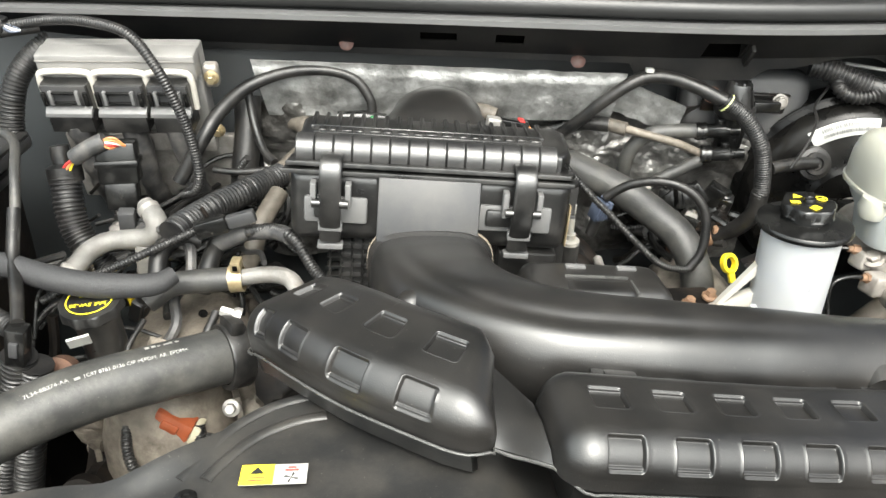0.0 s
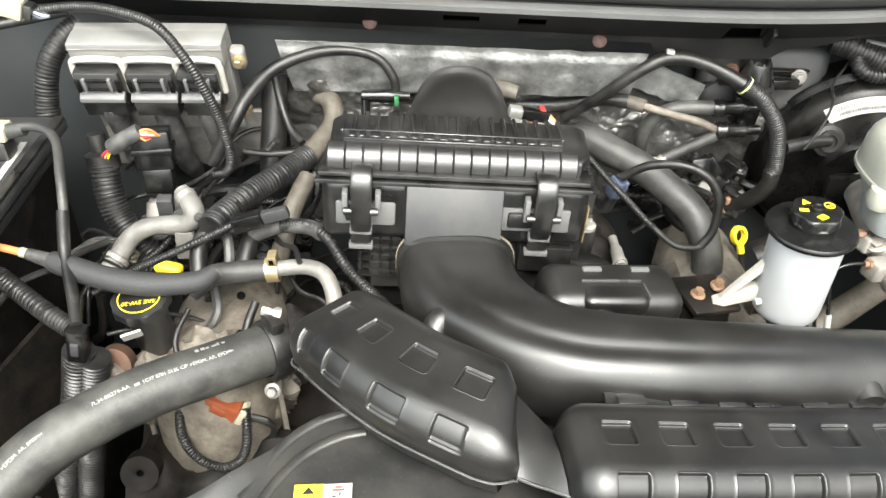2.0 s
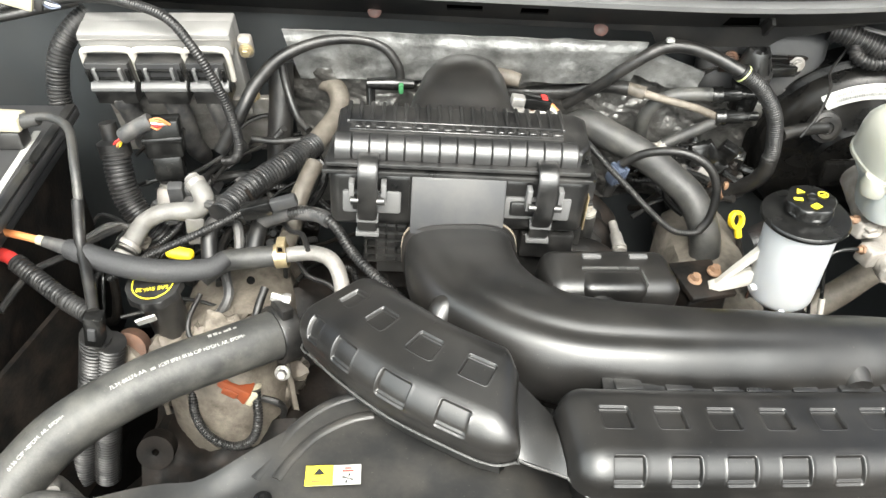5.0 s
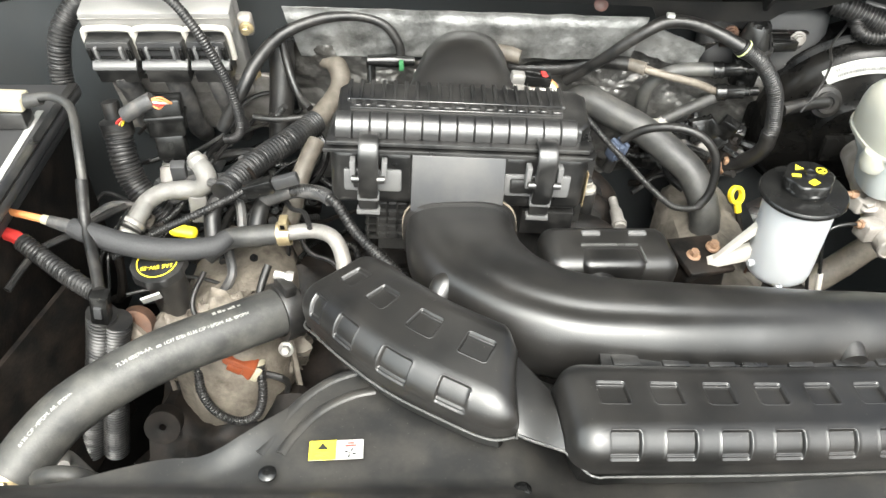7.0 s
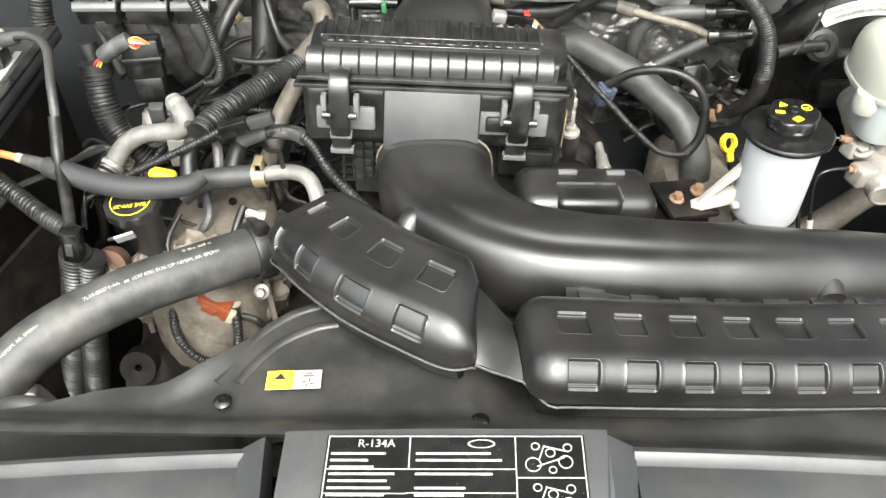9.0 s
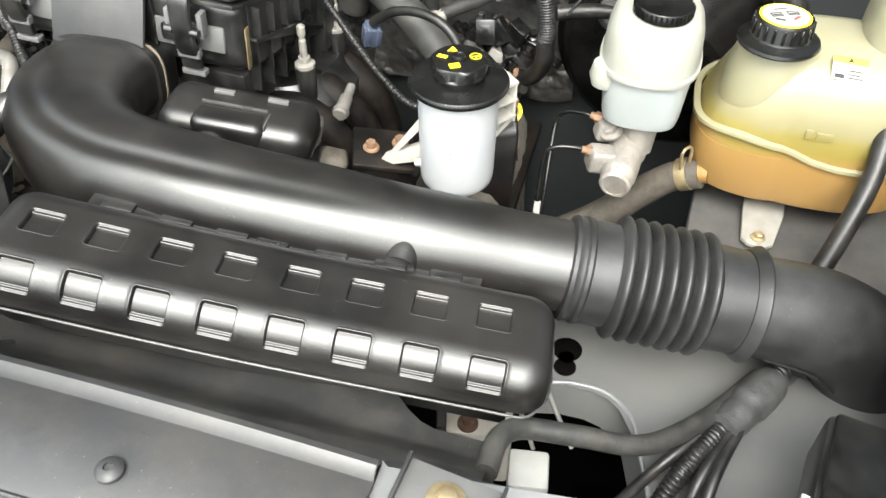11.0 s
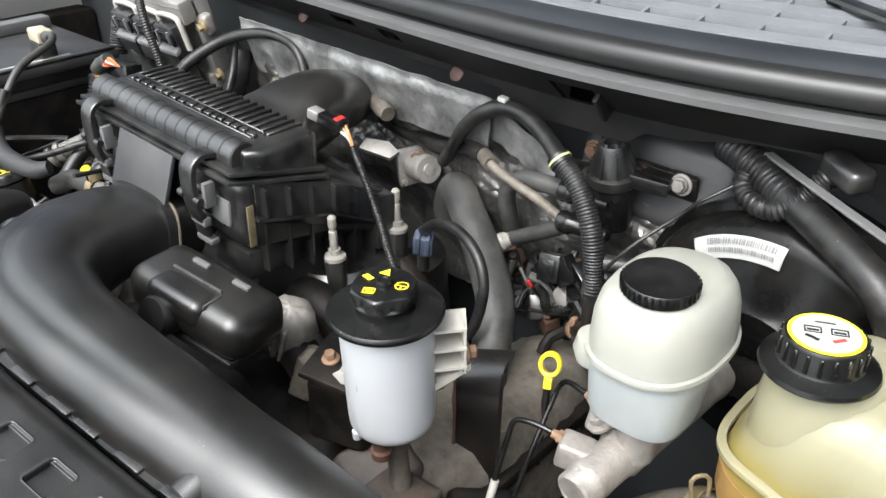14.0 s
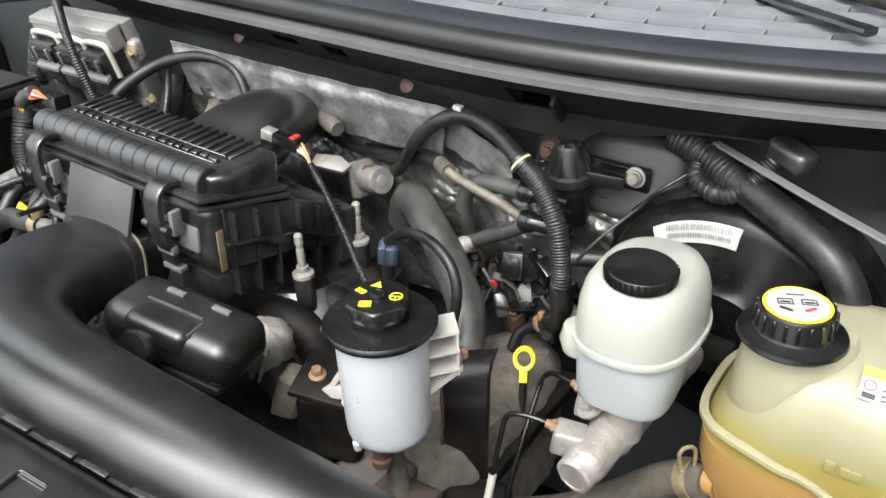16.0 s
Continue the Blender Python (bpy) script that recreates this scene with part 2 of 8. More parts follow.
bellows_rubber = mat("bellows_rubber", (0.013, 0.013, 0.0134), 0.40, spec=0.45, vary=0.25, scale=15, grain=700, bump=0.12, dust=((0.06, 0.06, 0.06), 0.4, 20), specks=0.7)
sleeve = mat("braided_sleeve", (0.019, 0.019, 0.020), 0.65, vary=0.5, scale=500, grain=900, bump=0.6)
loom = mat("corrugated_loom", (0.0075, 0.0075, 0.0077), 0.40, spec=0.45, vary=0.3, scale=30, dust=((0.07, 0.065, 0.06), 0.3, 50))
tape = mat("cloth_tape", (0.035, 0.035, 0.036), 0.5, vary=0.3, scale=60, grain=350, bump=0.4, dust=(DUST, 0.3, 60))
tape_silver = mat("silver_grey_tape", (0.05, 0.05, 0.05), 0.38, vary=0.4, scale=60, grain=140, bump=1.0, dust=((0.03, 0.03, 0.03), 0.4, 70))
cast = mat("cast_aluminium", (0.26, 0.25, 0.235), 0.55, metal=0.5, vary=0.3, scale=35, grain=350, bump=0.5, dust=((0.10, 0.082, 0.065), 0.75, 30))
cast_worn = mat("weathered_cast_aluminium", (0.27, 0.255, 0.235), 0.55, metal=0.4, vary=0.25, scale=45, grain=320, bump=0.6, dust=((0.15, 0.115, 0.085), 0.55, 38))
cast_clean = mat("clean_cast_aluminium", (0.25, 0.244, 0.235), 0.52, metal=0.5, vary=0.12, scale=30, grain=400, bump=0.25)
engine_grey = mat("oily_engine_casting", (0.15, 0.132, 0.108), 0.6, metal=0.2, vary=0.5, scale=26, grain=160, bump=1.0, dust=((0.030, 0.023, 0.017), 1.0, 24))
grimy = mat("oil_soaked_casting", (0.050, 0.042, 0.035), 0.6, vary=0.6, scale=30, grain=160, bump=1.0, dust=((0.10, 0.065, 0.045), 0.5, 40))
# oily brown dirt over a base blackened to carry the shade of deep cavities
dirty_shaded = mat("oily_shaded_metal", (0.0035, 0.0032, 0.0029), 0.6, spec=0.2, metal=0.1, vary=0.6, scale=20, grain=200, bump=0.4, dust=((0.05, 0.036, 0.027), 0.35, 25))
level_mark = mat("moulded_level_mark", (0.22, 0.225, 0.23), 0.4, vary=0.05)
rusty = mat("rusty_steel", (0.075, 0.036, 0.020), 0.75, vary=0.5, scale=60, grain=400, bump=0.5, dust=((0.055, 0.042, 0.034), 0.5, 70))
black_steel = mat("black_painted_steel", (0.006, 0.006, 0.006), 0.30, spec=0.6, vary=0.2, scale=25, grain=400, bump=0.1, dust=(RUST, 0.05, 70))
booster_paint = mat("glossy_black_paint", (0.003, 0.003, 0.003), 0.24, spec=0.15, vary=0.2, scale=12, grain=500, bump=0.04, dust=((0.035, 0.032, 0.028), 0.3, 16), coat=0.0)
steel = mat("bare_steel", (0.38, 0.37, 0.35), 0.48, metal=0.75, vary=0.2, scale=60)
zinc = mat("yellow_zinc_steel", (0.40, 0.335, 0.20), 0.35, metal=0.7, vary=0.25, scale=80, dust=(RUST, 0.35, 120))
rust_pin = mat("rust_brown_pin", (0.060, 0.028, 0.022), 0.6, vary=0.3, scale=120)
copper = mat("copper_rust_nut", (0.16, 0.095, 0.055), 0.7, metal=0.0, vary=0.3, scale=120)
panel_grey = mat("grey_painted_panel", (0.095, 0.096, 0.096), 0.42, vary=0.1, scale=12, grain=600, bump=0.04, dust=((0.13, 0.125, 0.115), 0.45, 10))
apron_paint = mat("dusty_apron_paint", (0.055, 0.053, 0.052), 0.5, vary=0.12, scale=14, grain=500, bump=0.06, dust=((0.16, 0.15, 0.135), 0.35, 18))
silver_paint = mat("silver_grey_paint", (0.175, 0.178, 0.183), 0.4, metal=0.2, vary=0.06, scale=10, grain=800, bump=0.03)
cowl_plastic = mat("cowl_plastic", (0.006, 0.006, 0.0063), 0.50, spec=0.3, vary=0.15, scale=10, grain=800, bump=0.08, dust=(DUST, 0.06, 12))
cowl_blue = mat("weathered_cowl_top", (0.017, 0.019, 0.023), 0.45, vary=0.12, scale=10, grain=900, bump=0.05)
louvre_grey = mat("weathered_grille_plastic", (0.135, 0.14, 0.15), 0.5, vary=0.12, scale=20)
seal_rubber = mat("weather_seal_rubber", (0.012, 0.012, 0.012), 0.40, vary=0.2, scale=12, grain=900, bump=0.06)
seal_face = mat("seal_flange_face", (0.07, 0.07, 0.07), 0.45, vary=0.1, scale=15)
white_tank = mat("milky_plastic", (0.285, 0.286, 0.250), 0.34, vary=0.03, scale=14, grain=500, bump=0.03, sss=0.5, spread=0.06)
ps_tank = mat("white_tank_plastic", (0.36, 0.37, 0.38), 0.32, vary=0.03, scale=14, grain=500, bump=0.03, sss=0.4, spread=0.06)
milky_lower = mat("fluid_filled_milky_plastic", (0.27, 0.287, 0.283), 0.34, vary=0.03, scale=14, grain=500, bump=0.03, sss=0.5, spread=0.06)
white_moulded = mat("white_moulded_plastic", (0.37, 0.358, 0.325), 0.45, vary=0.08, scale=40, dust=((0.25, 0.2, 0.15), 0.3, 60))
cream_plastic = mat("cream_plastic", (0.33, 0.305, 0.225), 0.45, vary=0.1, scale=60)
yellow = mat("yellow_plastic", (0.80, 0.62, 0.02), 0.38, vary=0.08, scale=60)
yellow_ink = mat("yellow_ink", (0.80, 0.68, 0.03), 0.5, vary=0.05, bump=0)
white_ink = mat("white_ink", (0.36, 0.36, 0.34), 0.55, vary=0.1, scale=300, bump=0)
black_ink = mat("black_ink", (0.012, 0.012, 0.012), 0.5, vary=0.1, bump=0)
faded_ink = mat("faded_grey_ink", (0.16, 0.16, 0.155), 0.5, vary=0.2, bump=0)
red_ink = mat("red_ink", (0.5, 0.05, 0.04), 0.5, vary=0.1, bump=0)
label_white = mat("white_label", (0.33, 0.33, 0.315), 0.4, vary=0.06, scale=80, bump=0.02, dust=((0.4, 0.38, 0.33), 0.3, 50))
brown_plastic = mat("brown_connector_plastic", (0.20, 0.050, 0.018), 0.4, vary=0.15, scale=60)
blue_grey = mat("blue_grey_connector", (0.050, 0.062, 0.092), 0.45, vary=0.15, scale=60)
red_plastic = mat("red_plastic", (0.40, 0.028, 0.025), 0.4, vary=0.1)
orange_wire = mat("orange_wire", (0.50, 0.20, 0.07), 0.45, vary=0.1)
battery_cover = mat("dusty_grey_battery_cover", (0.028, 0.028, 0.029), 0.42, vary=0.2, scale=16, grain=500, bump=0.06, dust=((0.07, 0.068, 0.064), 0.4, 12), specks=0.7)
white_wire = mat("white_wire", (0.7, 0.68, 0.62), 0.45, vary=0.1)
firewall_paint = mat("dark_grey_firewall_paint", (0.020, 0.0225, 0.0240), 0.5, spec=0.4, vary=0.2, scale=8, grain=500, bump=0.06, dust=((0.03, 0.028, 0.025), 0.3, 14))
hood_liner = mat("hood_underside", (0.03, 0.03, 0.03), 0.5, vary=0.1, scale=20, grain=300, bump=0.4)
concrete = mat("pale_concrete", (0.36, 0.35, 0.33), 0.85, vary=0.3, scale=4, grain=200, bump=0.5)
# near-black without gloss: the shade of depths and holes put into the colour
dark_void = mat("void_shade_black", (0.003, 0.0028, 0.0026), 0.9, spec=0.0, vary=0.5, scale=14, grain=120, bump=0.6)


def foil_material(name, col, rough, size, strength, dirt):
    """Crumpled, worn foil: folds at two sizes and patches of dirt."""
    m = mat(name, col, rough, metal=0.75, vary=0.15, scale=size, bump=0, dust=dirt, spread=0.15)
    nt = m.node_tree
    tc = nt.nodes["Texture Coordinate"]
    h = None
    for s, kind in ((size, "ShaderNodeTexVoronoi"), (size * 3.1, "ShaderNodeTexNoise")):
        tx = nt.nodes.new(kind)
        tx.inputs["Scale"].default_value = s
        nt.links.new(tc.outputs["Object"], tx.inputs["Vector"])
        v = tx.outputs["Distance"] if kind == "ShaderNodeTexVoronoi" else tx.outputs["Fac"]
        bp = nt.nodes.new("ShaderNodeBump")
        bp.inputs["Strength"].default_value, bp.inputs["Distance"].default_value = strength, 0.004
        nt.links.new(v, bp.inputs["Height"])
        if h:
            nt.links.new(h.outputs["Normal"], bp.inputs["Normal"])
        h = bp
    nt.links.new(h.outputs["Normal"], nt.nodes["Principled BSDF"].inputs["Normal"])
    return m


foil = foil_material("worn_heat_shield", (0.32, 0.32, 0.313), 0.50, 60, 0.28, ((0.075, 0.075, 0.070), 1.0, 20))
pipe_sleeve = mat("pale_grey_sleeve", (0.12, 0.117, 0.11), 0.55, vary=0.25, scale=60, grain=300, bump=0.5, dust=((0.07, 0.06, 0.05), 0.5, 45))
nylon = mat("dull_nylon", (0.21, 0.20, 0.178), 0.5, vary=0.15, scale=60, sss=0.3)
foil_crumple = foil_material("crumpled_dirty_foil", (0.22, 0.215, 0.205), 0.34, 30, 0.7, ((0.040, 0.036, 0.032), 1.2, 11))


def coolant_material():
    """Amber bottle plastic: pale where it is empty, greenish yellow and then amber where coolant stands behind it."""
    m = mat("amber_tank_plastic", (0.8, 0.75, 0.55), 0.3, vary=0.04, scale=12, grain=500, bump=0.03, sss=0.45, spread=0.06)
    nt = m.node_tree
    b = nt.nodes["Principled BSDF"]
    tc = nt.nodes["Texture Coordinate"]
    sp = nt.nodes.new("ShaderNodeSeparateXYZ")
    nz = nt.nodes.new("ShaderNodeTexNoise")
    nz.inputs["Scale"].default_value = 22
    ad = nt.nodes.new("ShaderNodeMath")
    ad.operation = "MULTIPLY_ADD"
    ad.inputs[1].default_value = 0.018
    ramp = nt.nodes.new("ShaderNodeValToRGB")
    mr = nt.nodes.new("ShaderNodeMapRange")
    mr.inputs["From Min"].default_value, mr.inputs["From Max"].default_value = 0.0, 0.21
    nt.links.new(tc.outputs["Object"], sp.inputs["Vector"])
    nt.links.new(tc.outputs["Object"], nz.inputs["Vector"])
    nt.links.new(nz.outputs["Fac"], ad.inputs[0])
    nt.links.new(sp.outputs["Z"], ad.inputs[2])
    nt.links.new(ad.outputs[0], mr.inputs["Value"])
    nt.links.new(mr.outputs["Result"], ramp.inputs["Fac"])
    e = ramp.color_ramp.elements
    e[0].position, e[0].color = 0.0, (0.224, 0.132, 0.046, 1)
    e[1].position, e[1].color = 1.0, (0.250, 0.240, 0.168, 1)
    for pos, col in ((0.44, (0.26, 0.160, 0.053, 1)), (0.50, (0.200, 0.158, 0.040, 1)), (0.57, (0.205, 0.172, 0.052, 1)), (0.615, (0.212, 0.190, 0.100, 1)), (0.72, (0.236, 0.222, 0.142, 1))):
        k = e.new(pos)
        k.color = col
    nt.links.new(ramp.outputs["Color"], b.inputs["Base Color"])
    return m


amber_tank = coolant_material()
seam_plastic = mat("pale_seam_plastic", (0.235, 0.218, 0.135), 0.35, vary=0.05, sss=0.4)
glass = bpy.data.materials.new("windscreen_glass")
glass.use_nodes = True
gb = glass.node_tree.nodes["Principled BSDF"]
gb.inputs["Base Color"].default_value = (0.55, 0.6, 0.6, 1)
gb.inputs["Roughness"].default_value, gb.inputs["IOR"].default_value = 0.03, 1.5
gb.inputs["Transmission Weight"].default_value = 1.0

def smooth_step(x):
    x = max(0.0, min(1.0, x))
    return x * x * (3 - 2 * x)


# ---- setting: ground, bay walls, firewall, cowl, hood ----
# ground is out of view; its paleness is chosen to bounce light upwards
solid("ground", box_bm(-60, -60, -0.2, 60, 60, 0.0, 0), concrete, "pale concrete ground, unseen, bouncing light up at the truck", "ground", kind="structure")
# floor sheet coloured as the unlit depth below the engine
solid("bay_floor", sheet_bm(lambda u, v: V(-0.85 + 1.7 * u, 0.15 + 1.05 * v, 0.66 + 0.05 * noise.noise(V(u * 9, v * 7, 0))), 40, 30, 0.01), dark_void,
      "near-black engine bay floor with its deep shade in the colour", "bay floor", kind="structure")
solid("wall_firewall", box_bm(-0.86, 1.12, 0.6, 0.86, 1.16, 1.27, 0.004), firewall_paint, "dark painted steel firewall behind the engine", "firewall", kind="structure")
solid("wall_apron_passenger", box_bm(-0.86, 0.15, 0.6, -0.80, 1.12, 1.16, 0.01), dirty_shaded, "dark inner fender panel beside the battery", "inner fender", kind="structure")
solid("wall_apron_driver", box_bm(0.84, 0.15, 0.6, 0.90, 1.12, 1.22, 0.01), apron_paint, "dusty grey inner fender panel", "inner fender", kind="structure")
solid("fender_passenger", sheet_bm(lambda u, v: V(-0.80 - 0.22 * v, 0.1 + 1.15 * u, 1.17 + 0.09 * u - 0.14 * v * v), 12, 8, 0.004), silver_paint, "silver-grey painted fender edge", "fender", kind="structure")
solid("fender_driver", sheet_bm(lambda u, v: V(0.86 + 0.22 * v, 0.1 + 1.15 * u, 1.17 + 0.09 * u - 0.14 * v * v), 12, 8, 0.004), silver_paint, "silver-grey painted fender edge", "fender", kind="structure")
# unseen hood; slope and dark underside set to shape reflections and block sky
hood = solid("hood", join(sheet_bm(lambda u, v: V(-0.80 + 1.6 * u, 1.24 - 0.56 * v, 1.40 + 0.98 * v + 0.05 * math.sin(math.pi * u) + 0.02 * math.sin(math.pi * v)), 16, 12, 0.03)), hood_liner,
             "raised hood out of view with a dark underside", "hood", kind="structure")



def cowl_y(x):
    """How far back the cowl's front edge lies: furthest forward near the brake booster."""
    d = x - 0.34
    return 0.990 + (0.5 * d * d if d > 0 else 0.11 * (math.sqrt(d * d + 0.01) - 0.1))


def face_y(x, z):
    """The cowl face leans back below the seal, then drops steeply."""
    d = 1.296 - z
    return cowl_y(x) + 0.006 + 1.1 * min(d, 0.045) + 0.15 * max(0.0, d - 0.045)


def cowl_strip(name, profile, material, label, category, n=60, x0=-0.80, x1=0.80):
    rings = []
    for i in range(n + 1):
        x = x0 + (x1 - x0) * i / n
        y = cowl_y(x)
        rings.append([V(x, y + a, b + 0.010 - 0.012 * x * x) for a, b in profile])
    return solid(name, skin(rings), material, label, category, kind="structure")


def face_low(x):
    """Lower edge of the cowl face: deeper below the opening and towards the fender."""
    return 1.243 - 0.020 * smooth_step((x - 0.235) / 0.01) + 0.014 * smooth_step((x - 0.385) / 0.02) + 0.012 * smooth_step((x - 0.42) / 0.09) - 0.055 * smooth_step((x - 0.53) / 0.12)


def face_piece(x0, x1, top, low):
    n = max(3, int((x1 - x0) / 0.01))
    rings = []
    for i in range(n + 1):
        x = x0 + (x1 - x0) * i / n
        a, b = top(x), low(x)
        mid = max(b + 0.001, min(a - 0.001, 1.251))
        rings.append([V(x, face_y(x, q), q) for q in (a, mid, b)] + [V(x, face_y(x, q) + 0.005, q) for q in (b, mid, a)])
    return skin(rings)


def face_top(x):
    return 1.298 - 0.012 * x * x


# lower cowl face with its opening, flange, bulb seal, top panel and grille
SLOTS = [(-0.020, 0.024, 1.268, 1.280), (0.070, 0.104, 1.266, 1.280), (0.318, 0.366, 1.252, 1.276)]
pieces, at = [], -0.80
for x0, x1, z0, z1 in SLOTS:
    pieces += [face_piece(at, x0, face_top, face_low), face_piece(x0, x1, face_top, lambda x: z1), face_piece(x0, x1, lambda x: z0, face_low)]
    at = x1
cowl_face = thing("cowl_face", (0, 1.1, 1.26), "black plastic cowl face with slots above the firewall", "cowl", kind="structure")
for piece in pieces + [face_piece(at, 0.80, face_top, face_low)]:
    part("panel", piece, cowl_plastic, cowl_face)
cowl_strip("trim_seal_flange", [(-0.004, 1.286), (0.012, 1.287), (0.012, 1.294), (0.0, 1.2945), (-0.004, 1.292)], seal_face, "pale edge of the rubber cowl seal", "seal")
cowl_strip("trim_bulb_seal", [(0.022 + 0.0135 * math.cos(2 * math.pi * k / 16), 1.3075 + 0.0125 * math.sin(2 * math.pi * k / 16)) for k in range(16)], seal_rubber, "black rubber bulb seal along the cowl", "seal")
cowl_strip("trim_seal_web", [(0.012, 1.286), (0.03, 1.286), (0.03, 1.300), (0.012, 1.2935)], seal_rubber, "black rubber web under the bulb seal", "seal")
cowl_strip("cowl_top", [(0.032, 1.300), (0.075, 1.318), (0.075, 1.322), (0.060, 1.3245), (0.045, 1.3185), (0.032, 1.3085)], cowl_blue, "smooth dark weathered cowl panel below the windscreen", "cowl")
grille = thing("cowl_grille", (0.0, 1.2, 1.32), "weathered grey cowl air grille below the windscreen", "grille", kind="structure")
for k in range(6):
    rings = []
    for i in range(41):
        x = -0.8 + 1.6 * i / 40
        w = 0.0145
        y, z = cowl_y(x) + 0.063 + 0.026 * k, 1.336 + 0.0055 * k - 0.012 * x * x
        rings.append([V(x, y, z), V(x, y + w, z + 0.0025), V(x, y + w, z - 0.004), V(x, y, z - 0.006)])
    part("slat", skin(rings), louvre_grey, grille)
for i in range(32):
    x = -0.78 + 1.56 * i / 31
    y = cowl_y(x)
    part("rib", put(box_bm(-0.0017, 0.070, -0.010, 0.0017, 0.195, -0.001, 0), pose(x, y, 1.3225 - 0.012 * x * x, 12)), louvre_grey, grille)
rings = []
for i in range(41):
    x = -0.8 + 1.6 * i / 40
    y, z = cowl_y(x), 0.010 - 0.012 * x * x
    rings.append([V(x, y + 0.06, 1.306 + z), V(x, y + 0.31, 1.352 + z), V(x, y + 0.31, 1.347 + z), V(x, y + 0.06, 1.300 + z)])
# added black sheet paints the shade seen between the slats
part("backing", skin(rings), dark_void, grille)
cowl_strip("windscreen_sill", [(0.195, 1.345), (0.30, 1.364), (0.30, 1.358), (0.195, 1.338)], louvre_grey, "weathered grey plastic sill below the windscreen", "sill")
solid("windscreen", sheet_bm(lambda u, v: V((-0.78 + 1.56 * u) * (1 - 0.08 * v), cowl_y(-0.8 + 1.6 * u) + 0.30 + 0.62 * v, 1.362 + 0.36 * v), 24, 8, 0.005), glass, "sloping clear windscreen", "windscreen", kind="structure").visible_shadow = False
solid("cab_interior", box_bm(-0.78, 1.36, 0.7, 0.78, 3.2, 1.33, 0.02), cowl_plastic, "dark dashboard behind the windscreen", "dashboard", kind="structure")
wiper = thing("wiper", (0.55, 1.30, 1.36), "black wiper arm lying over the cowl grille", "wiper")
part("arm", hose_bm([(0.30, 1.275, 1.375), (0.40, 1.222, 1.364), (0.483, 1.168, 1.352), (0.523, 1.142, 1.350), (0.61, 1.09, 1.346)], 0.008, 10, 0.01, flat=(0.0085, 0.004, 3)), black_plastic, wiper)
part("blade", hose_bm([(0.30, 1.30, 1.380), (0.45, 1.225, 1.366), (0.60, 1.15, 1.356), (0.70, 1.10, 1.352)], 0.004, 8, 0.02, flat=(0.005, 0.005, 3)), rubber, wiper)

# ---- firewall dressing ----
shield = thing("heat_shield", (0.0, 1.065, 1.168), "worn silver foil heat shield on the firewall", "heat shield")
part("panel", sheet_bm(lambda u, v: V(-0.212 + 0.43 * u + 0.03 * v * (u - 0.5), 1.070 - 0.014 * u - 0.016 * v + 0.0025 * noise.noise(V(u * 12, v * 3, 2)) + 0.004 * smooth_step((v - 0.75) * 5), 1.168 + 0.074 * v - 0.010 * u * v + 0.001 * noise.noise(V(u * 20, v, 8))), 90, 24, 0.002), foil, shield)
part("side_panel", sheet_bm(lambda u, v: V(0.206 + 0.100 * u + 0.006 * v, 1.062 - 0.006 * u - 0.010 * v + 0.002 * noise.noise(V(u * 6, v * 3, 4)), 1.186 - 0.036 * u + (0.044 - 0.004 * u) * v + 0.0012 * noise.noise(V(u * 9, v, 6))), 40, 20, 0.002), foil, shield)
solid("foil_insulation", sheet_bm(lambda u, v: V(-0.23 + 0.66 * u, 1.105 - 0.03 * v + 0.016 * noise.noise(V(u * 7, v * 4, 1)) - 0.005 * abs(noise.noise(V(u * 22 + v * 6, v * 9, 5))) - 0.0025 * abs(noise.noise(V(u * 50, v * 24 + u * 10, 3))), 0.95 + 0.235 * v + 0.012 * noise.noise(V(u * 9, v * 6, 7))), 260, 100, 0.0015), foil_crumple,
      "crumpled dirty foil insulation on the firewall", "insulation")
for x, zz in ((-0.111, 1.2565), (0.173, 1.2435)):
    solid("push_pin", put(lathe_bm([(0.0005, 0), (0.0085, 0), (0.0090, 0.0015), (0.006, 0.0035), (0.0005, 0.004)], 20), aim((x, face_y(x, zz) - 0.001, zz), (x, face_y(x, zz) - 0.1, zz + 0.06))), rust_pin, "rust-coloured round push pin on the cowl face", "push pin", "cowl push pins")
# black plates behind the slots stand in for the shade inside them
slot = thing("cowl_opening", (0.331, 1.05, 1.258), "rectangular openings in the cowl face, backed by shade-black plates", "opening", kind="structure")
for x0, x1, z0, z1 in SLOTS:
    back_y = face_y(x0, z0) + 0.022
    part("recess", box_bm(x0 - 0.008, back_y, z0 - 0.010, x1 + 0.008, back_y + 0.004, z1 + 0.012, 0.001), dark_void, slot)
part("rim", put(box_bm(-0.0025, -0.012, -0.020, 0.0025, 0.006, 0.012, 0.001), pose(0.371, face_y(0.37, 1.265), 1.267, 40)), cowl_plastic, slot)
solid("firewall_bulge", put(box_bm(-0.085, -0.02, -0.05, 0.085, 0.02, 0.045, 0.019, 5), pose(0.400, 1.098, 1.180, -12, 3, 0)), grey_plastic, "dark rounded firewall panel behind the solenoid", "panel", kind="structure")


# ---- intake tube, bellows and duct ----
tube = thing("intake_tube", (0.25, 0.63, 1.06), "satin black plastic intake tube curving out of the filter box", "intake tube")
TUBE = [(-0.008, 0.800, 1.112), (-0.007, 0.765, 1.118), (-0.004, 0.725, 1.125), (0.010, 0.682, 1.129), (0.042, 0.642, 1.131), (0.09, 0.617, 1.130), (0.16, 0.611, 1.126), (0.25, 0.618, 1.116), (0.36, 0.631, 1.102), (0.44, 0.642, 1.091), (0.505, 0.650, 1.083)]
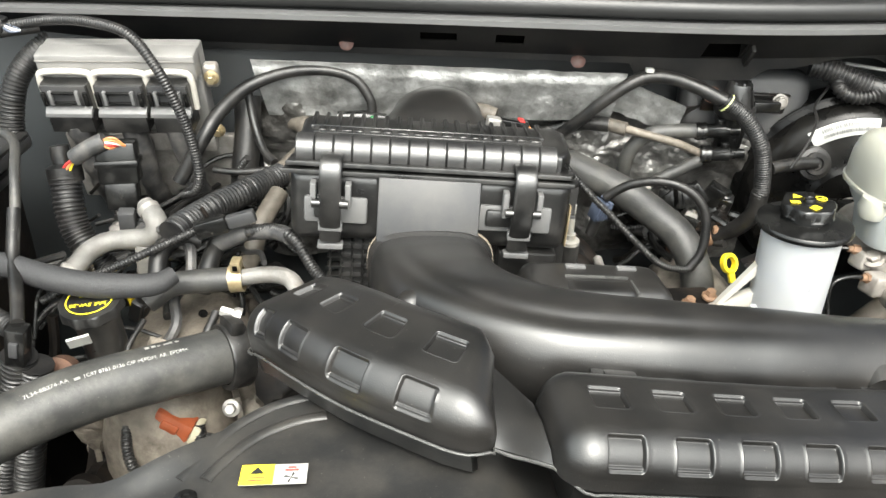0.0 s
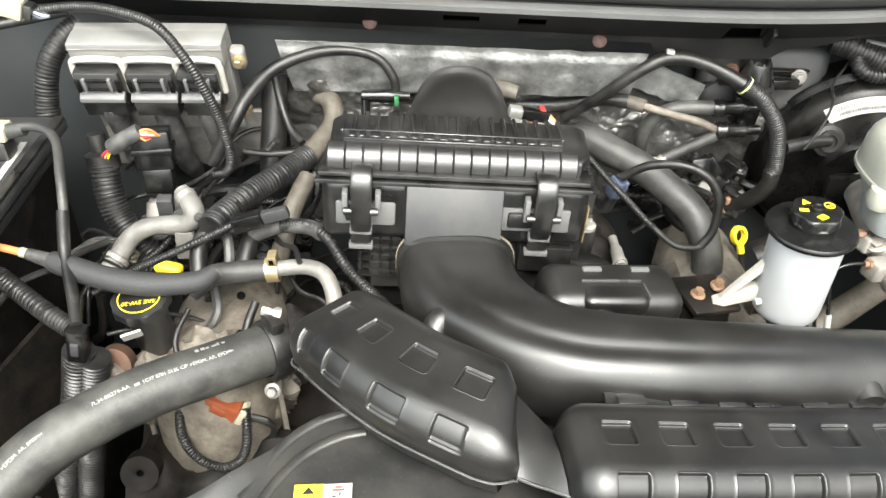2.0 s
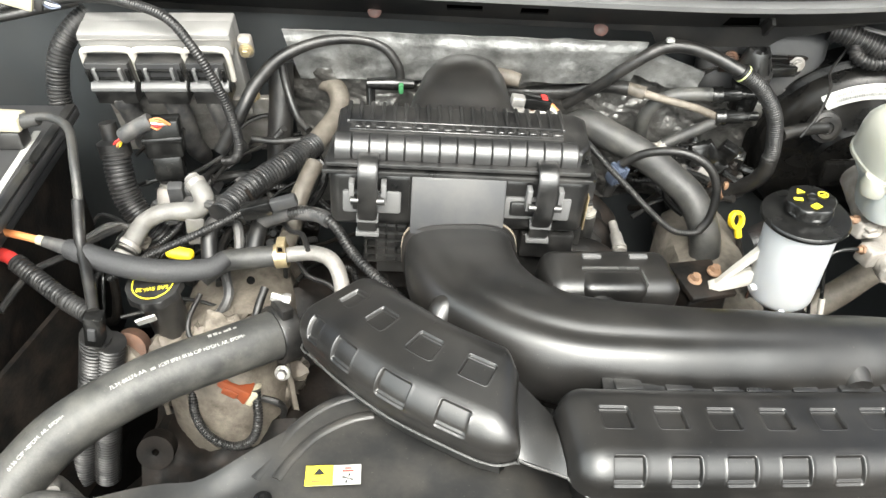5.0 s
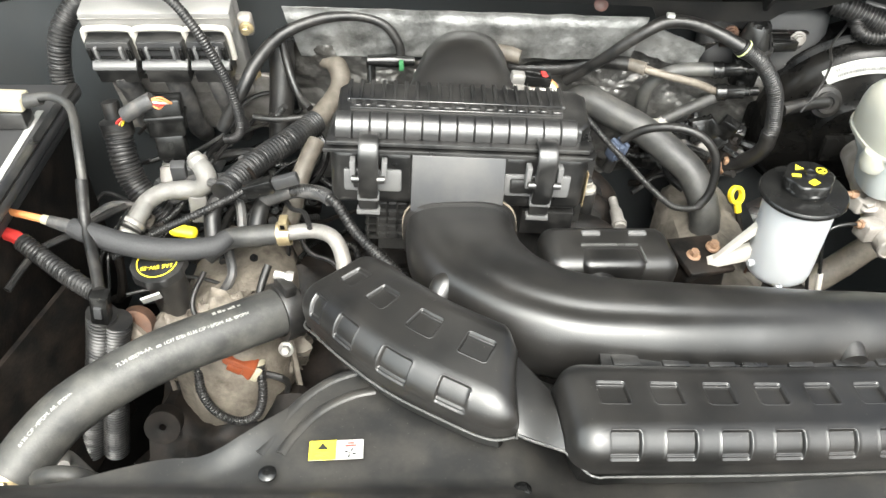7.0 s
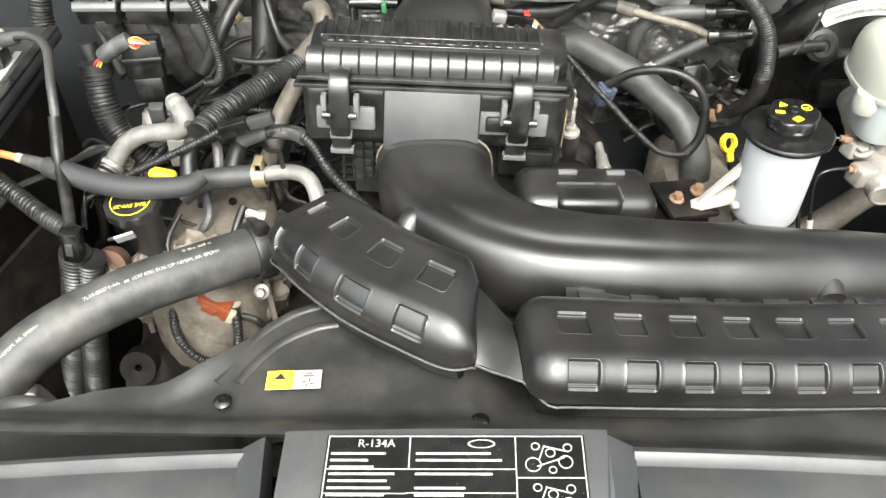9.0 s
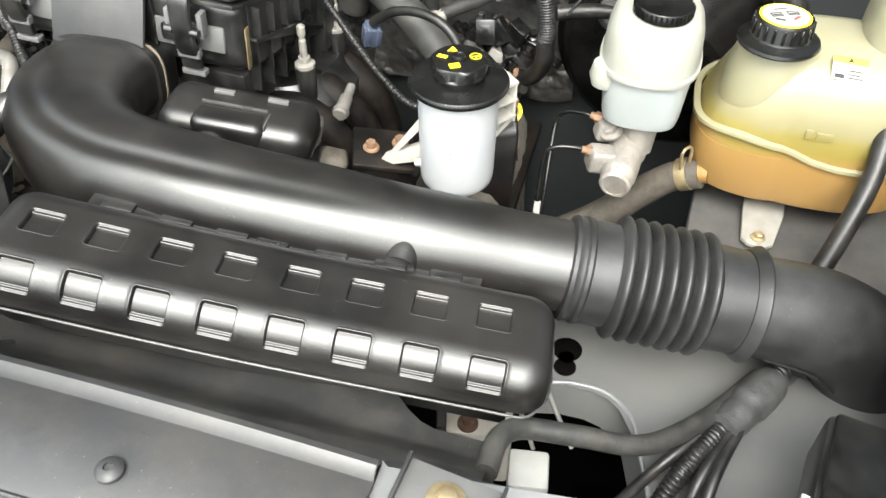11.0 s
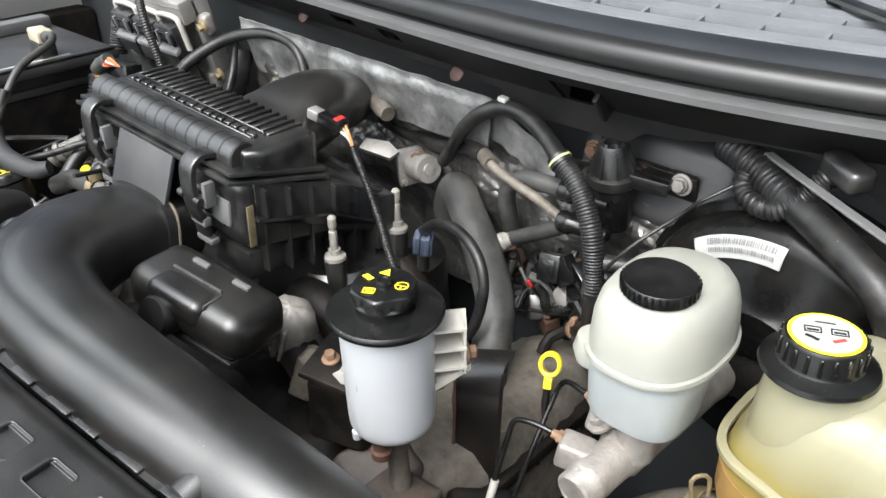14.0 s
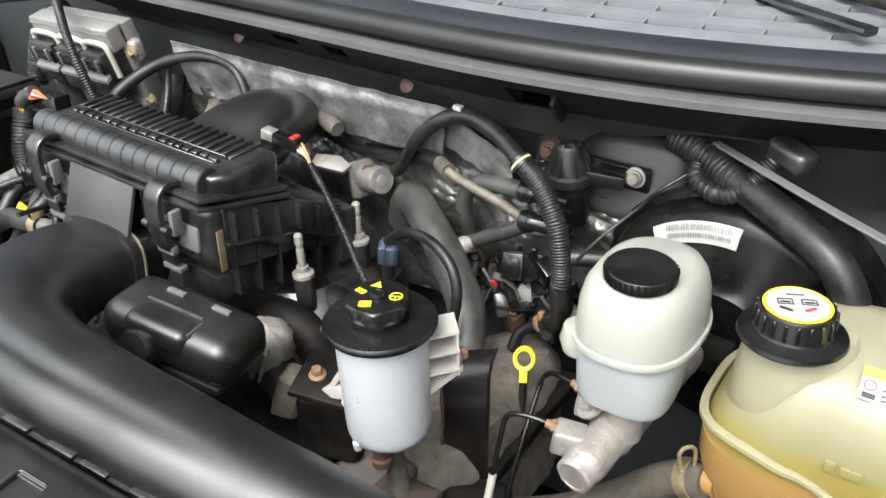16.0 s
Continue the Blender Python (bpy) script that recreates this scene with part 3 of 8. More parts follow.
W = [0.056, 0.057, 0.058, 0.057, 0.053, 0.050, 0.048, 0.046, 0.042, 0.039, 0.038]
Hh = [0.034, 0.036, 0.039, 0.042, 0.045, 0.046, 0.046, 0.044, 0.041, 0.038, 0.038]
E_ = [3.4, 3.2, 2.9, 2.7, 2.6, 2.5, 2.3, 2.15, 2.0, 2.0, 2.0]
GROOVE = [0.0, 0.0, 0.3, 0.8, 1.0, 1.0, 0.9, 0.45, 0.0, 0.0, 0.0]


def tube_bm():
    """The tube's moulded body: a flattened mouth that turns into a round pipe, with a shallow valley over its shoulder."""
    rings = []
    for a, t, sd, u, k in rails(TUBE, 0.004):
        w, h, e, gr = at_key(W, k), at_key(Hh, k), at_key(E_, k), at_key(GROOVE, k)
        ring = []
        for j in range(88):
            g = 2 * math.pi * j / 88
            c, q = math.cos(g), math.sin(g)
            f = 1 - 0.075 * gr * math.exp(-((g - 1.20) / 0.16) ** 2) + 0.02 * gr * math.exp(-((g - 0.80) / 0.22) ** 2)
            ring.append(a + sd * (f * w * math.copysign(abs(c) ** (2 / e), c)) + u * (f * h * math.copysign(abs(q) ** (2 / e), q)))
        rings.append(ring)
    return skin(rings)


part("body", tube_bm(), black_satin, tube)
part("mouth_rim", hose_bm([(-0.007, 0.768, 1.1175), (-0.007, 0.759, 1.1187)], 0.04, 56, 0.003, flat=(0.0612, 0.0405, 3.2)), black_satin, tube)
# thin added lip draws the rim's bright line by colour
part("mouth_lip", hose_bm([(-0.007, 0.7705, 1.1172), (-0.007, 0.7685, 1.1175)], 0.04, 56, 0.001, flat=(0.0622, 0.0415, 3.2)), tan_edge, tube, "tan mouth edge with its highlight painted in")
part("lug", hose_bm([(-0.035, 0.622, 1.135), (-0.022, 0.648, 1.152), (-0.006, 0.655, 1.150)], [0.010, 0.013, 0.008], 16, 0.004), black_satin, tube)
part("lug", hose_bm([(0.356, 0.586, 1.112), (0.356, 0.603, 1.116), (0.357, 0.62, 1.118)], [0.0125, 0.0135, 0.011], 20, 0.003), black_satin, tube)

bellows = thing("intake_bellows", (0.56, 0.66, 1.02), "dark rubber bellows hose between intake tube and duct", "bellows hose")
AX0, AX1 = V(0.478, 0.646, 1.0865), V(0.645, 0.670, 1.060)
BX = aim(AX0, AX1)
part("cuff", put(lathe_bm([(0.0385, 0.0), (0.0435, 0.001), (0.0445, 0.004), (0.0430, 0.007), (0.0430, 0.010), (0.0448, 0.012), (0.0448, 0.015), (0.0432, 0.017), (0.0432, 0.038), (0.0385, 0.038)], 64), BX), bellows_rubber, bellows)
for k in range(7):
    z = 0.0378 + 0.0115 * k
    part("fold", put(lathe_bm([(0.0385, z), (0.0440, z)] + [(0.0450 + 0.0068 * math.sin(math.pi * q / 10) ** 0.8, z + 0.0008 + 0.0099 * q / 10) for q in range(11)] + [(0.0440, z + 0.01145), (0.0385, z + 0.01145)], 64), BX), bellows_rubber, bellows)
part("cuff", put(lathe_bm([(0.0385, 0.1185), (0.0440, 0.1185), (0.0435, 0.146), (0.0385, 0.146)], 64), BX), bellows_rubber, bellows)
part("band", put(lathe_bm([(0.0385, 0.1462), (0.0440, 0.1465), (0.0485, 0.1540), (0.0492, 0.1555), (0.0485, 0.1570), (0.0385, 0.1575)], 64), BX), bellows_rubber, bellows)

duct = thing("fender_duct", (0.72, 0.69, 0.95), "smooth dark plastic duct turning down into the fender", "duct")
part("body", hose_bm([(0.618, 0.6662, 1.0643), (0.636, 0.669, 1.061), (0.668, 0.676, 1.053), (0.70, 0.685, 1.040), (0.732, 0.697, 1.012), (0.752, 0.708, 0.97), (0.760, 0.715, 0.92)], [0.0425, 0.0425, 0.0435, 0.045, 0.047, 0.049, 0.05], 48, 0.004), bellows_rubber, duct)
part("parting_line", hose_bm([(0.650, 0.636, 1.035), (0.69, 0.645, 1.018), (0.72, 0.655, 0.99)], 0.0015, 6), bellows_rubber, duct)


# ---- front resonator: two ribbed chambers on one base ----
def smooth01(x):
    x = max(0.0, min(1.0, x))
    return x * x * (3 - 2 * x)


def section():
    """The chamber's section: (forward, up, normal forward, normal up), from the front foot over the top to the back foot."""
    raw = []
    for i in range(4):
        t = i / 4
        raw.append((0.0545 - 0.0015 * t, -0.034 + 0.009 * t, 1.0, 0.07))
    for i in range(73):
        g = math.pi / 2 * i / 72
        raw.append((0.028 + 0.025 * math.cos(g), -0.025 + 0.025 * math.sin(g), math.cos(g), math.sin(g)))
    for i in range(1, 112):
        raw.append((0.028 - 0.048 * i / 112, 0.0, 0.0, 1.0))
    for i in range(15):
        g = math.pi / 2 * i / 14
        raw.append((-0.020 - 0.020 * math.sin(g), -0.020 + 0.020 * math.cos(g), -math.sin(g), math.cos(g)))
    for i in range(1, 7):
        raw.append((-0.040 - 0.0015 * i / 6, -0.020 - 0.014 * i / 6, -1.0, 0.05))
    return raw


SECTION = section()


def pocket(ds, dv, half_s, half_v, ledge_sign, depth):
    e = 0.0008
    qs, qv, r = abs(ds) - half_s + 0.0024, abs(dv) - half_v + 0.0024, 0.0024
    out = math.hypot(max(qs, 0), max(qv, 0)) + min(max(qs, qv), 0) - r
    if out > 0:
        return -0.00035 * smooth01(1 - abs(out - 0.0007) / 0.0007)
    k = smooth01(-out / e)
    edge = half_v - dv * ledge_sign
    step = 0.45 + 0.55 * smooth01((edge - 0.0030) / 0.0005)
    return depth * k * step


def chamber_bm(path, tilt, marks, run0, run1, skew=0.0, first=0.022):
    """path: the line through the top pockets; marks: where along it (metres from its first point) the pockets sit."""
    fine = [a for a, _ in spline(path, 0.003)]
    first_t, last_t = (fine[1] - fine[0]).normalized(), (fine[-1] - fine[-2]).normalized()
    fine = [fine[0] - first_t * run0 * (1 - i / 40) for i in range(40)] + fine + [fine[-1] + last_t * run1 * (i + 1) / 40 for i in range(40)]
    acc = [0.0]
    for a, b in zip(fine, fine[1:]):
        acc.append(acc[-1] + (b - a).length)
    total = acc[-1]
    stops = [total * i / 160 for i in range(161)]
    for m in marks:
        for side in (-1, 1):
            stops += [run0 + m + side * (0.0128 + 0.00042 * q) for q in range(-6, 3)]
    stops = sorted(q for q in stops if 0 <= q <= total)
    stops = [q for i, q in enumerate(stops) if i == 0 or q - stops[i - 1] > 0.0002]
    rings, edge, R = [], [], 0.022
    k = 0
    for s in stops:
        while k < len(acc) - 2 and acc[k + 1] < s:
            k += 1
        a = fine[k].lerp(fine[k + 1], (s - acc[k]) / max(1e-9, acc[k + 1] - acc[k]))
        lo, hi = max(0, k - 6), min(len(fine) - 1, k + 7)
        t = (fine[hi] - fine[lo]).normalized()
        up = Vector(tilt)
        f = t.cross(up).normalized()
        up = f.cross(t).normalized()
        near = min(s, total - s)
        lean = skew * smooth01((s - total + 0.045) / 0.045)
        R = first if s < total / 2 else 0.022
        inset = R - math.sqrt(max(0, R * R - (R - min(R, near)) ** 2))
        plan = 0.024 - math.sqrt(max(0, 0.000576 - (0.024 - min(0.024, near)) ** 2))
        ring = []
        for u, w, nf, nu in SECTION:
            d = 0.0
            for m in marks:
                ds = s + lean * u - run0 - m
                if abs(ds) < 0.02:
                    if nu > 0.98 and abs(u) < 0.016:
                        d += pocket(ds, u, 0.0128, 0.0112, -1, 0.0040)
                    elif nf > 0.05 and nu > 0.02:
                        arc = (math.atan2(nu, nf) - 0.72) * 0.025
                        d += pocket(ds, arc, 0.0128, 0.0125, -1, 0.0036)
            if u < -0.02:
                in_plan, drop = min(plan, 0.018), min(inset, 0.020)
            else:
                in_plan, drop = plan if nf > 0 else 0.0, inset
            ring.append(a + t * (lean * u) + f * (u - nf * (d + in_plan)) + up * (w - nu * (d + drop)))
        rings.append(ring)
        edge.append((a + f * (0.0570 - plan) - up * 0.0345 + t * (lean * 0.0570), a - f * (0.043 - min(plan, 0.018)) - up * 0.0345 - t * (lean * 0.043), f, t))
    return skin(rings, True, True), edge


reso = thing("intake_resonator", (0.2, 0.52, 1.06), "satin black plastic resonator with rows of square pockets", "resonator")
Q = [V(0.114 + 0.0467 * k, 0.507 + 0.00586 * k, 1.168 - 0.00714 * k - 0.0004 * k * (k - 7) * -0.6) for k in range(8)]
right_bm, right_edge = chamber_bm([Q[0], Q[2], Q[4], Q[7]], (0.15, 0.03, 1.0), [0.0476 * k for k in range(8)], 0.040, 0.048, 0.0, 0.024)
part("chamber", right_bm, black_satin, reso, "", 70)
S = [V(-0.122, 0.668, 1.155), V(-0.106, 0.644, 1.168), V(-0.078, 0.604, 1.182), V(-0.040, 0.566, 1.188), V(0.003, 0.541, 1.186), V(0.022, 0.532, 1.184)]
run = [0.0]
for a, b in zip(S, S[1:]):
    run.append(run[-1] + (b - a).length * 1.01)
left_bm, left_edge = chamber_bm(S, (-0.05, -0.10, 1.0), run[1:5], 0.020, 0.019, 0.35)
part("chamber", left_bm, black_satin, reso, "", 70)


def foot_strip(edge):
    """Moulded seam lip and lower shell under a chamber."""
    front = [e[0] for e in edge[::6]] + [edge[-1][0]]
    back = [e[1] for e in edge[::6]] + [edge[-1][1]]
    loop = front + [back[-1].lerp(front[-1], 0.5) + edge[-1][3] * 0.002] + back[::-1]
    part("seam_lip", hose_bm(loop, 0.0011, 8, 0.004), pale_edge, reso, "pale moulding lip")
    rings = []
    for a, b, f, t in edge[4:-4:8]:
        d = V(0, 0, -1)
        rings.append([a - f * 0.004, a - f * 0.010 + d * 0.025, a - f * 0.030 + d * 0.038, b + f * 0.02 + d * 0.038, b + f * 0.005 + d * 0.02, b])
    part("lower_shell", skin(rings), black_plastic, reso)


foot_strip(right_edge)
back = [(e[1] - e[2] * 0.002 + V(0, 0, 0.014), e[3]) for e in right_edge[30:-30:4]]
part("back_flange", skin([[p + V(0, 0.000, 0.002), p + V(0, 0.013, 0.003), p + V(0, 0.013, -0.002), p + V(0, 0.000, -0.003)] for p, t in back]), black_plastic, reso)
for k in range(7):
    p, t = back[int((k + 0.6) / 7.4 * len(back))]
    part("flange_tab", put(box_bm(-0.013, -0.001, -0.002, 0.013, 0.012, 0.005, 0.002), Matrix.Translation(p) @ pose(0, 0, 0, 0, 8, 7)), black_plastic, reso)
foot_strip(left_edge)
ra, la = right_edge[0], left_edge[-1]
rings = []
for i in range(13):
    t = i / 12
    fr, bk = la[0].lerp(ra[0], t), la[1].lerp(ra[1], t)
    up = V(0.05, 0, 1)
    sag = 0.004 * math.sin(math.pi * t)
    rings.append([fr - up * 0.002, fr + up * 0.002, fr.lerp(bk, 0.15) + up * (0.007 - sag), fr.lerp(bk, 0.6) + up * (0.010 - sag), bk + up * 0.006, bk - up * 0.004])
part("bridge", skin(rings), black_satin, reso)
part("seam_lip", hose_bm([la[0], la[0].lerp(ra[0], 0.3) - V(0, 0, 0.001), la[0].lerp(ra[0], 0.7), ra[0]], 0.0014, 8, 0.004), pale_edge, reso, "pale moulding lip")


# ---- filter box ----
FB = pose(-0.006, 0.795, 1.207, 0, 3.7, 1.2)
fbox = thing("air_filter_box", FB @ V(0, 0.08, -0.10), "black plastic air filter box with ribbed lid and two latches", "filter box")


def fb_rim(x, y):
    """The joint between lid and body falls towards the back."""
    return -0.004 - 0.25 * max(0.0, min(y, 0.095)) - 0.52 * max(0.0, y - 0.095)


part("body", put(prism_bm([(-0.126, 0.012), (0.134, 0.012), (0.141, 0.016), (0.152, 0.095), (0.162, 0.17), (0.10, 0.19), (-0.12, 0.19), (-0.130, 0.095)], lambda x, y: fb_rim(x, y) - 0.070 + 0.2 * max(0, y - 0.05), lambda x, y: fb_rim(x, y) - 0.001, 0.003), FB), black_plastic, fbox)
part("front_shell", put(box_bm(-0.136, 0.0, -0.080, 0.140, 0.030, -0.0045, 0.012, 4), FB), black_plastic, fbox)
part("lower_body", put(prism_bm([(-0.085, 0.02), (0.125, 0.02), (0.145, 0.165), (-0.085, 0.19)], -0.16, -0.062, 0.004), FB), black_plastic, fbox)
for x0, x1 in ((-0.122, -0.056), (0.046, 0.126)):
    part("recessed_panel", put(box_bm(x0, -0.0010, -0.058, x1 - 0.004, 0.004, -0.030, 0.003), FB @ pose(0, 0, 0, -3)), light_panel, fbox)
    part("recessed_panel", put(box_bm(x0 + 0.01, -0.0045, -0.052, x0 + 0.03 if x0 < 0 else x1 - 0.03, 0.004, -0.034, 0.003), FB @ pose(0, 0, 0, -3)), black_plastic, fbox)
RIM_PLAN = [(-0.142, -0.010), (0.138, -0.010), (0.143, -0.004), (0.152, 0.095), (0.146, 0.104), (-0.13, 0.104), (-0.140, 0.095)]
part("flange", put(prism_bm(RIM_PLAN, lambda x, y: fb_rim(x, y), lambda x, y: fb_rim(x, y) + 0.0045, 0.001), FB), black_plastic, fbox)
part("lid_rim", put(prism_bm([(x * 0.975, 0.004 + y * 0.95) for x, y in RIM_PLAN], lambda x, y: fb_rim(x, y) + 0.0065, lambda x, y: fb_rim(x, y) + 0.011, 0.0015), FB), black_plastic, fbox)
for k in range(14):
    part("lid_ring", put(put(lathe_bm([(0.0005, 0), (0.0140, 0.0), (0.0155, 0.0012), (0.0155, 0.0168), (0.0140, 0.018), (0.0005, 0.018)], 28), pose(0, 0, 0, 0, 90, 0)), FB @ pose(-0.131 + 0.0181 * k, 0.020, 0.0095)), lid_plastic, fbox)
part("lid_top", put(prism_bm([(-0.131, 0.022), (0.128, 0.016), (0.139, 0.030), (0.142, 0.088), (0.132, 0.100), (-0.122, 0.100), (-0.131, 0.088)], lambda x, y: fb_rim(x, y) + 0.004, lambda x, y: 0.0185 - 0.02 * max(0, y - 0.03), 0.0065, 4), FB), black_plastic, fbox)
for k in range(20):
    x = -0.119 + 0.0122 * k
    part("rib", put(box_bm(x - 0.0022, 0.055, 0.008, x + 0.0022, 0.099, 0.0205, 0.001, 1), FB @ pose(0, 0, 0.0015, -1.2)), black_plastic, fbox)
rnd = random.Random(4)
x = -0.112
while x < 0.10:
    w = rnd.uniform(0.006, 0.012)
    y = rnd.uniform(0.041, 0.043)
    part("raised_mark", put(box_bm(x, y, 0.012, x + w, y + rnd.uniform(0.006, 0.010), 0.0225, 0.0008, 1), FB), black_plastic, fbox)
    x += w + rnd.uniform(0.003, 0.006)
part("mark_ledge", put(box_bm(-0.117, 0.0385, 0.012, 0.110, 0.0405, 0.0210, 0.0006, 1), FB), black_plastic, fbox)
part("mark_ledge", put(box_bm(-0.117, 0.0535, 0.012, 0.110, 0.0555, 0.0222, 0.0006, 1), FB), black_plastic, fbox)
part("front_plate", put(box_bm(-0.050, -0.003, -0.062, 0.048, 0.002, 0.0, 0.0015), FB @ pose(0, -0.008, -0.004, -20)), grey_plastic, fbox, "flat satin grey deflector plate")
for s in (-0.051, 0.049):
    part("plate_wall", put(prism_bm([(s - 0.001, -0.005), (s + 0.001, -0.005), (s + 0.001, 0.01), (s - 0.001, 0.01)], -0.06, -0.006), FB), black_plastic, fbox)
for lx in (-0.095, 0.0895):
    latch = part("latch", put(hose_bm([(lx, 0.006, 0.010), (lx, -0.010, 0.012), (lx, -0.020, 0.004), (lx, -0.022, -0.016), (lx, -0.020, -0.040), (lx, -0.014, -0.058), (lx, -0.012, -0.072)], 0.008, 16, 0.003, flat=(0.0035, 0.0105, 5), up=(1, 0, 0)), FB), black_plastic, fbox, "curved black latch strap")
    for dx in (-0.0165, 0.0165):
        part("cheek", put(box_bm(lx + dx - 0.0028, -0.018, -0.036, lx + dx + 0.0028, -0.006, -0.010, 0.001), FB), light_panel, latch)
        part("pin", put(put(lathe_bm([(0.0005, -0.004), (0.004, -0.004), (0.004, 0.004), (0.0005, 0.004)], 14), pose(0, 0, 0, 0, 90, 0)), FB @ pose(lx + dx * 0.8, -0.022, -0.028)), black_plastic, latch)
    part("foot", put(box_bm(lx - 0.0115, -0.018, -0.060, lx + 0.0115, -0.010, -0.051, 0.001), FB), light_panel, latch)
    part("foot", put(box_bm(lx - 0.0125, -0.014, -0.082, lx + 0.0125, -0.004, -0.076, 0.001), FB), light_panel, latch)
for k in range(6):
    y = 0.022 + 0.026 * k
    r, x = fb_rim(0, y), 0.1415 + 0.12 * y
    part("side_rib", put(prism_bm([(x - 0.008, y - 0.0012), (x + 0.006, y - 0.0012), (x + 0.006, y + 0.0012), (x - 0.008, y + 0.0012)], r - 0.036, lambda a, b: r - 0.003 - 0.5 * max(0, a - x + 0.001), 0), FB), black_plastic, fbox)
    part("side_rib", put(box_bm(x - 0.02, y - 0.0012, r - 0.10, x + 0.001, y + 0.0012, r - 0.038, 0), FB), black_plastic, fbox)
part("side_ledge", put(prism_bm([(0.125, 0.012), (0.149, 0.012), (0.159, 0.095), (0.169, 0.168), (0.14, 0.168)], lambda x, y: fb_rim(x, y) - 0.040, lambda x, y: fb_rim(x, y) - 0.0365, 0.001), FB), black_plastic, fbox)
part("end_wall", put(prism_bm([(0.141, 0.150), (0.168, 0.150), (0.172, 0.172), (0.141, 0.176)], -0.13, -0.066, 0.004), FB), black_plastic, fbox)
for k in range(5):
    part("front_rib", put(box_bm(-0.098 + 0.011 * k, 0.012, -0.135, -0.096 + 0.011 * k, 0.022, -0.085, 0), FB), black_plastic, fbox)
    part("front_rib", put(box_bm(-0.100, 0.012, -0.095 - 0.011 * k, -0.05, 0.022, -0.0935 - 0.011 * k, 0), FB), black_plastic, fbox)
part("front_foot", put(box_bm(0.075, 0.005, -0.118, 0.135, 0.08, -0.085, 0.003), FB), black_plastic, fbox)
part("paper_tag", put(prism_bm([(-0.019, -0.007), (0.019, -0.007), (0.017, 0.007), (-0.021, 0.007)], 0, 0.0008), pose(0.098, 0.826, 1.101, 62, -8, 6)), label_white, fbox, "small white paper tag")
part("wood_shim", put(box_bm(0.1405, 0.004, -0.075, 0.142, 0.012, -0.03, 0.0005), FB), zinc, fbox, "tan edge strip")
hump = [(-0.004, 0.890, 1.168), (-0.003, 0.930, 1.172), (-0.001, 0.965, 1.180), (0.001, 1.000, 1.186), (0.004, 1.032, 1.183), (0.006, 1.052, 1.170), (0.007, 1.060, 1.155)]
part("outlet_dome", hose_bm(hump, 0.05, 56, 0.004, flat=([0.080, 0.072, 0.062, 0.054, 0.046, 0.033, 0.010], [0.030, 0.034, 0.037, 0.037, 0.034, 0.025, 0.010], [2.6, 2.5, 2.4, 2.3, 2.3, 2.2, 2.0])), black_satin, fbox, "smooth domed outlet duct")


# ---- power steering reservoir ----
PS = V(0.355, 0.772, 1.060)
ps = thing("power_steering_reservoir", PS, "white plastic power steering reservoir with black lid and lobed cap", "reservoir")
part("tank", put(lathe_bm([(0.0005, -0.004), (0.027, -0.004), (0.0315, -0.0025), (0.0340, 0.0005), (0.0350, 0.004), (0.0354, 0.008), (0.0356, 0.012), (0.0372, 0.090), (0.0385, 0.104), (0.0385, 0.106), (0.0005, 0.106)], 56), Matrix.Translation(PS)), ps_tank, ps, "translucent white tank")
part("bottom_boss", put(lathe_bm([(0.0005, -0.006), (0.0038, -0.005), (0.0042, 0.002), (0.0005, 0.006)], 16), Matrix.Translation(PS) @ pose(-0.008, -0.032, 0.0)), ps_tank, ps)
part("side_boss", put(lathe_bm([(0.0005, 0.0), (0.0042, 0.0), (0.0042, 0.005), (0.003, 0.007), (0.0005, 0.007)], 16), Matrix.Translation(PS) @ pose(-0.033, -0.010, 0.016, 0, -90, 15)), ps_tank, ps)
part("outlet", put(join(lathe_bm([(0.0005, -0.024), (0.0085, -0.024), (0.009, -0.017), (0.007, -0.015), (0.007, -0.008), (0.006, -0.007), (0.006, 0.0), (0.0005, 0.0)], 20)), Matrix.Translation(PS) @ pose(0.004, -0.018, -0.003)), rusty, ps, "rusty outlet fitting")
for k, (dx, dy, dz, s, mt) in enumerate(((0.010, -0.005, -0.090, 1.0, grimy), (0.060, 0.045, -0.120, 1.1, dirty_shaded), (-0.045, 0.020, -0.105, 1.2, grimy), (0.035, -0.020, -0.130, 0.9, dirty_shaded))):
    solid("grimy_casting", lumpy(put(box_bm(-0.028 * s, -0.024 * s, -0.040, 0.028 * s, 0.024 * s, 0.024, 0.008, 4), Matrix.Translation(PS) @ pose(dx, dy, dz, 12 * k, -9 * k, 33 * k)), 0.006, 48, 4), mt, "grimy lumpy casting below the fluid reservoir", "casting", "castings below the reservoir")
lid = part("lid", put(lathe_bm([(0.038, 0.103), (0.0440, 0.103), (0.0455, 0.105), (0.0455, 0.1075), (0.0440, 0.1095), (0.030, 0.1120), (0.026, 0.1125), (0.0225, 0.1135), (0.0225, 0.117), (0.0005, 0.117)], 64), Matrix.Translation(PS)), black_gloss, ps)
cap = part("cap", put(lathe_bm([(0.0005, 0.1175), (0.0250, 0.1175), (0.0262, 0.119), (0.0262, 0.1275), (0.0250, 0.1290), (0.0235, 0.1295), (0.0005, 0.1295)], 96, (6, 0.11, 0.118, 0.1292)), Matrix.Translation(PS)), black_gloss, ps, "black lobed screw cap")
part("button", put(lathe_bm([(0.0005, 0.1298), (0.0062, 0.1298), (0.0062, 0.1315), (0.0055, 0.1335), (0.0040, 0.1335), (0.0035, 0.1325), (0.0005, 0.1325)], 24), Matrix.Translation(PS)), black_gloss, cap)
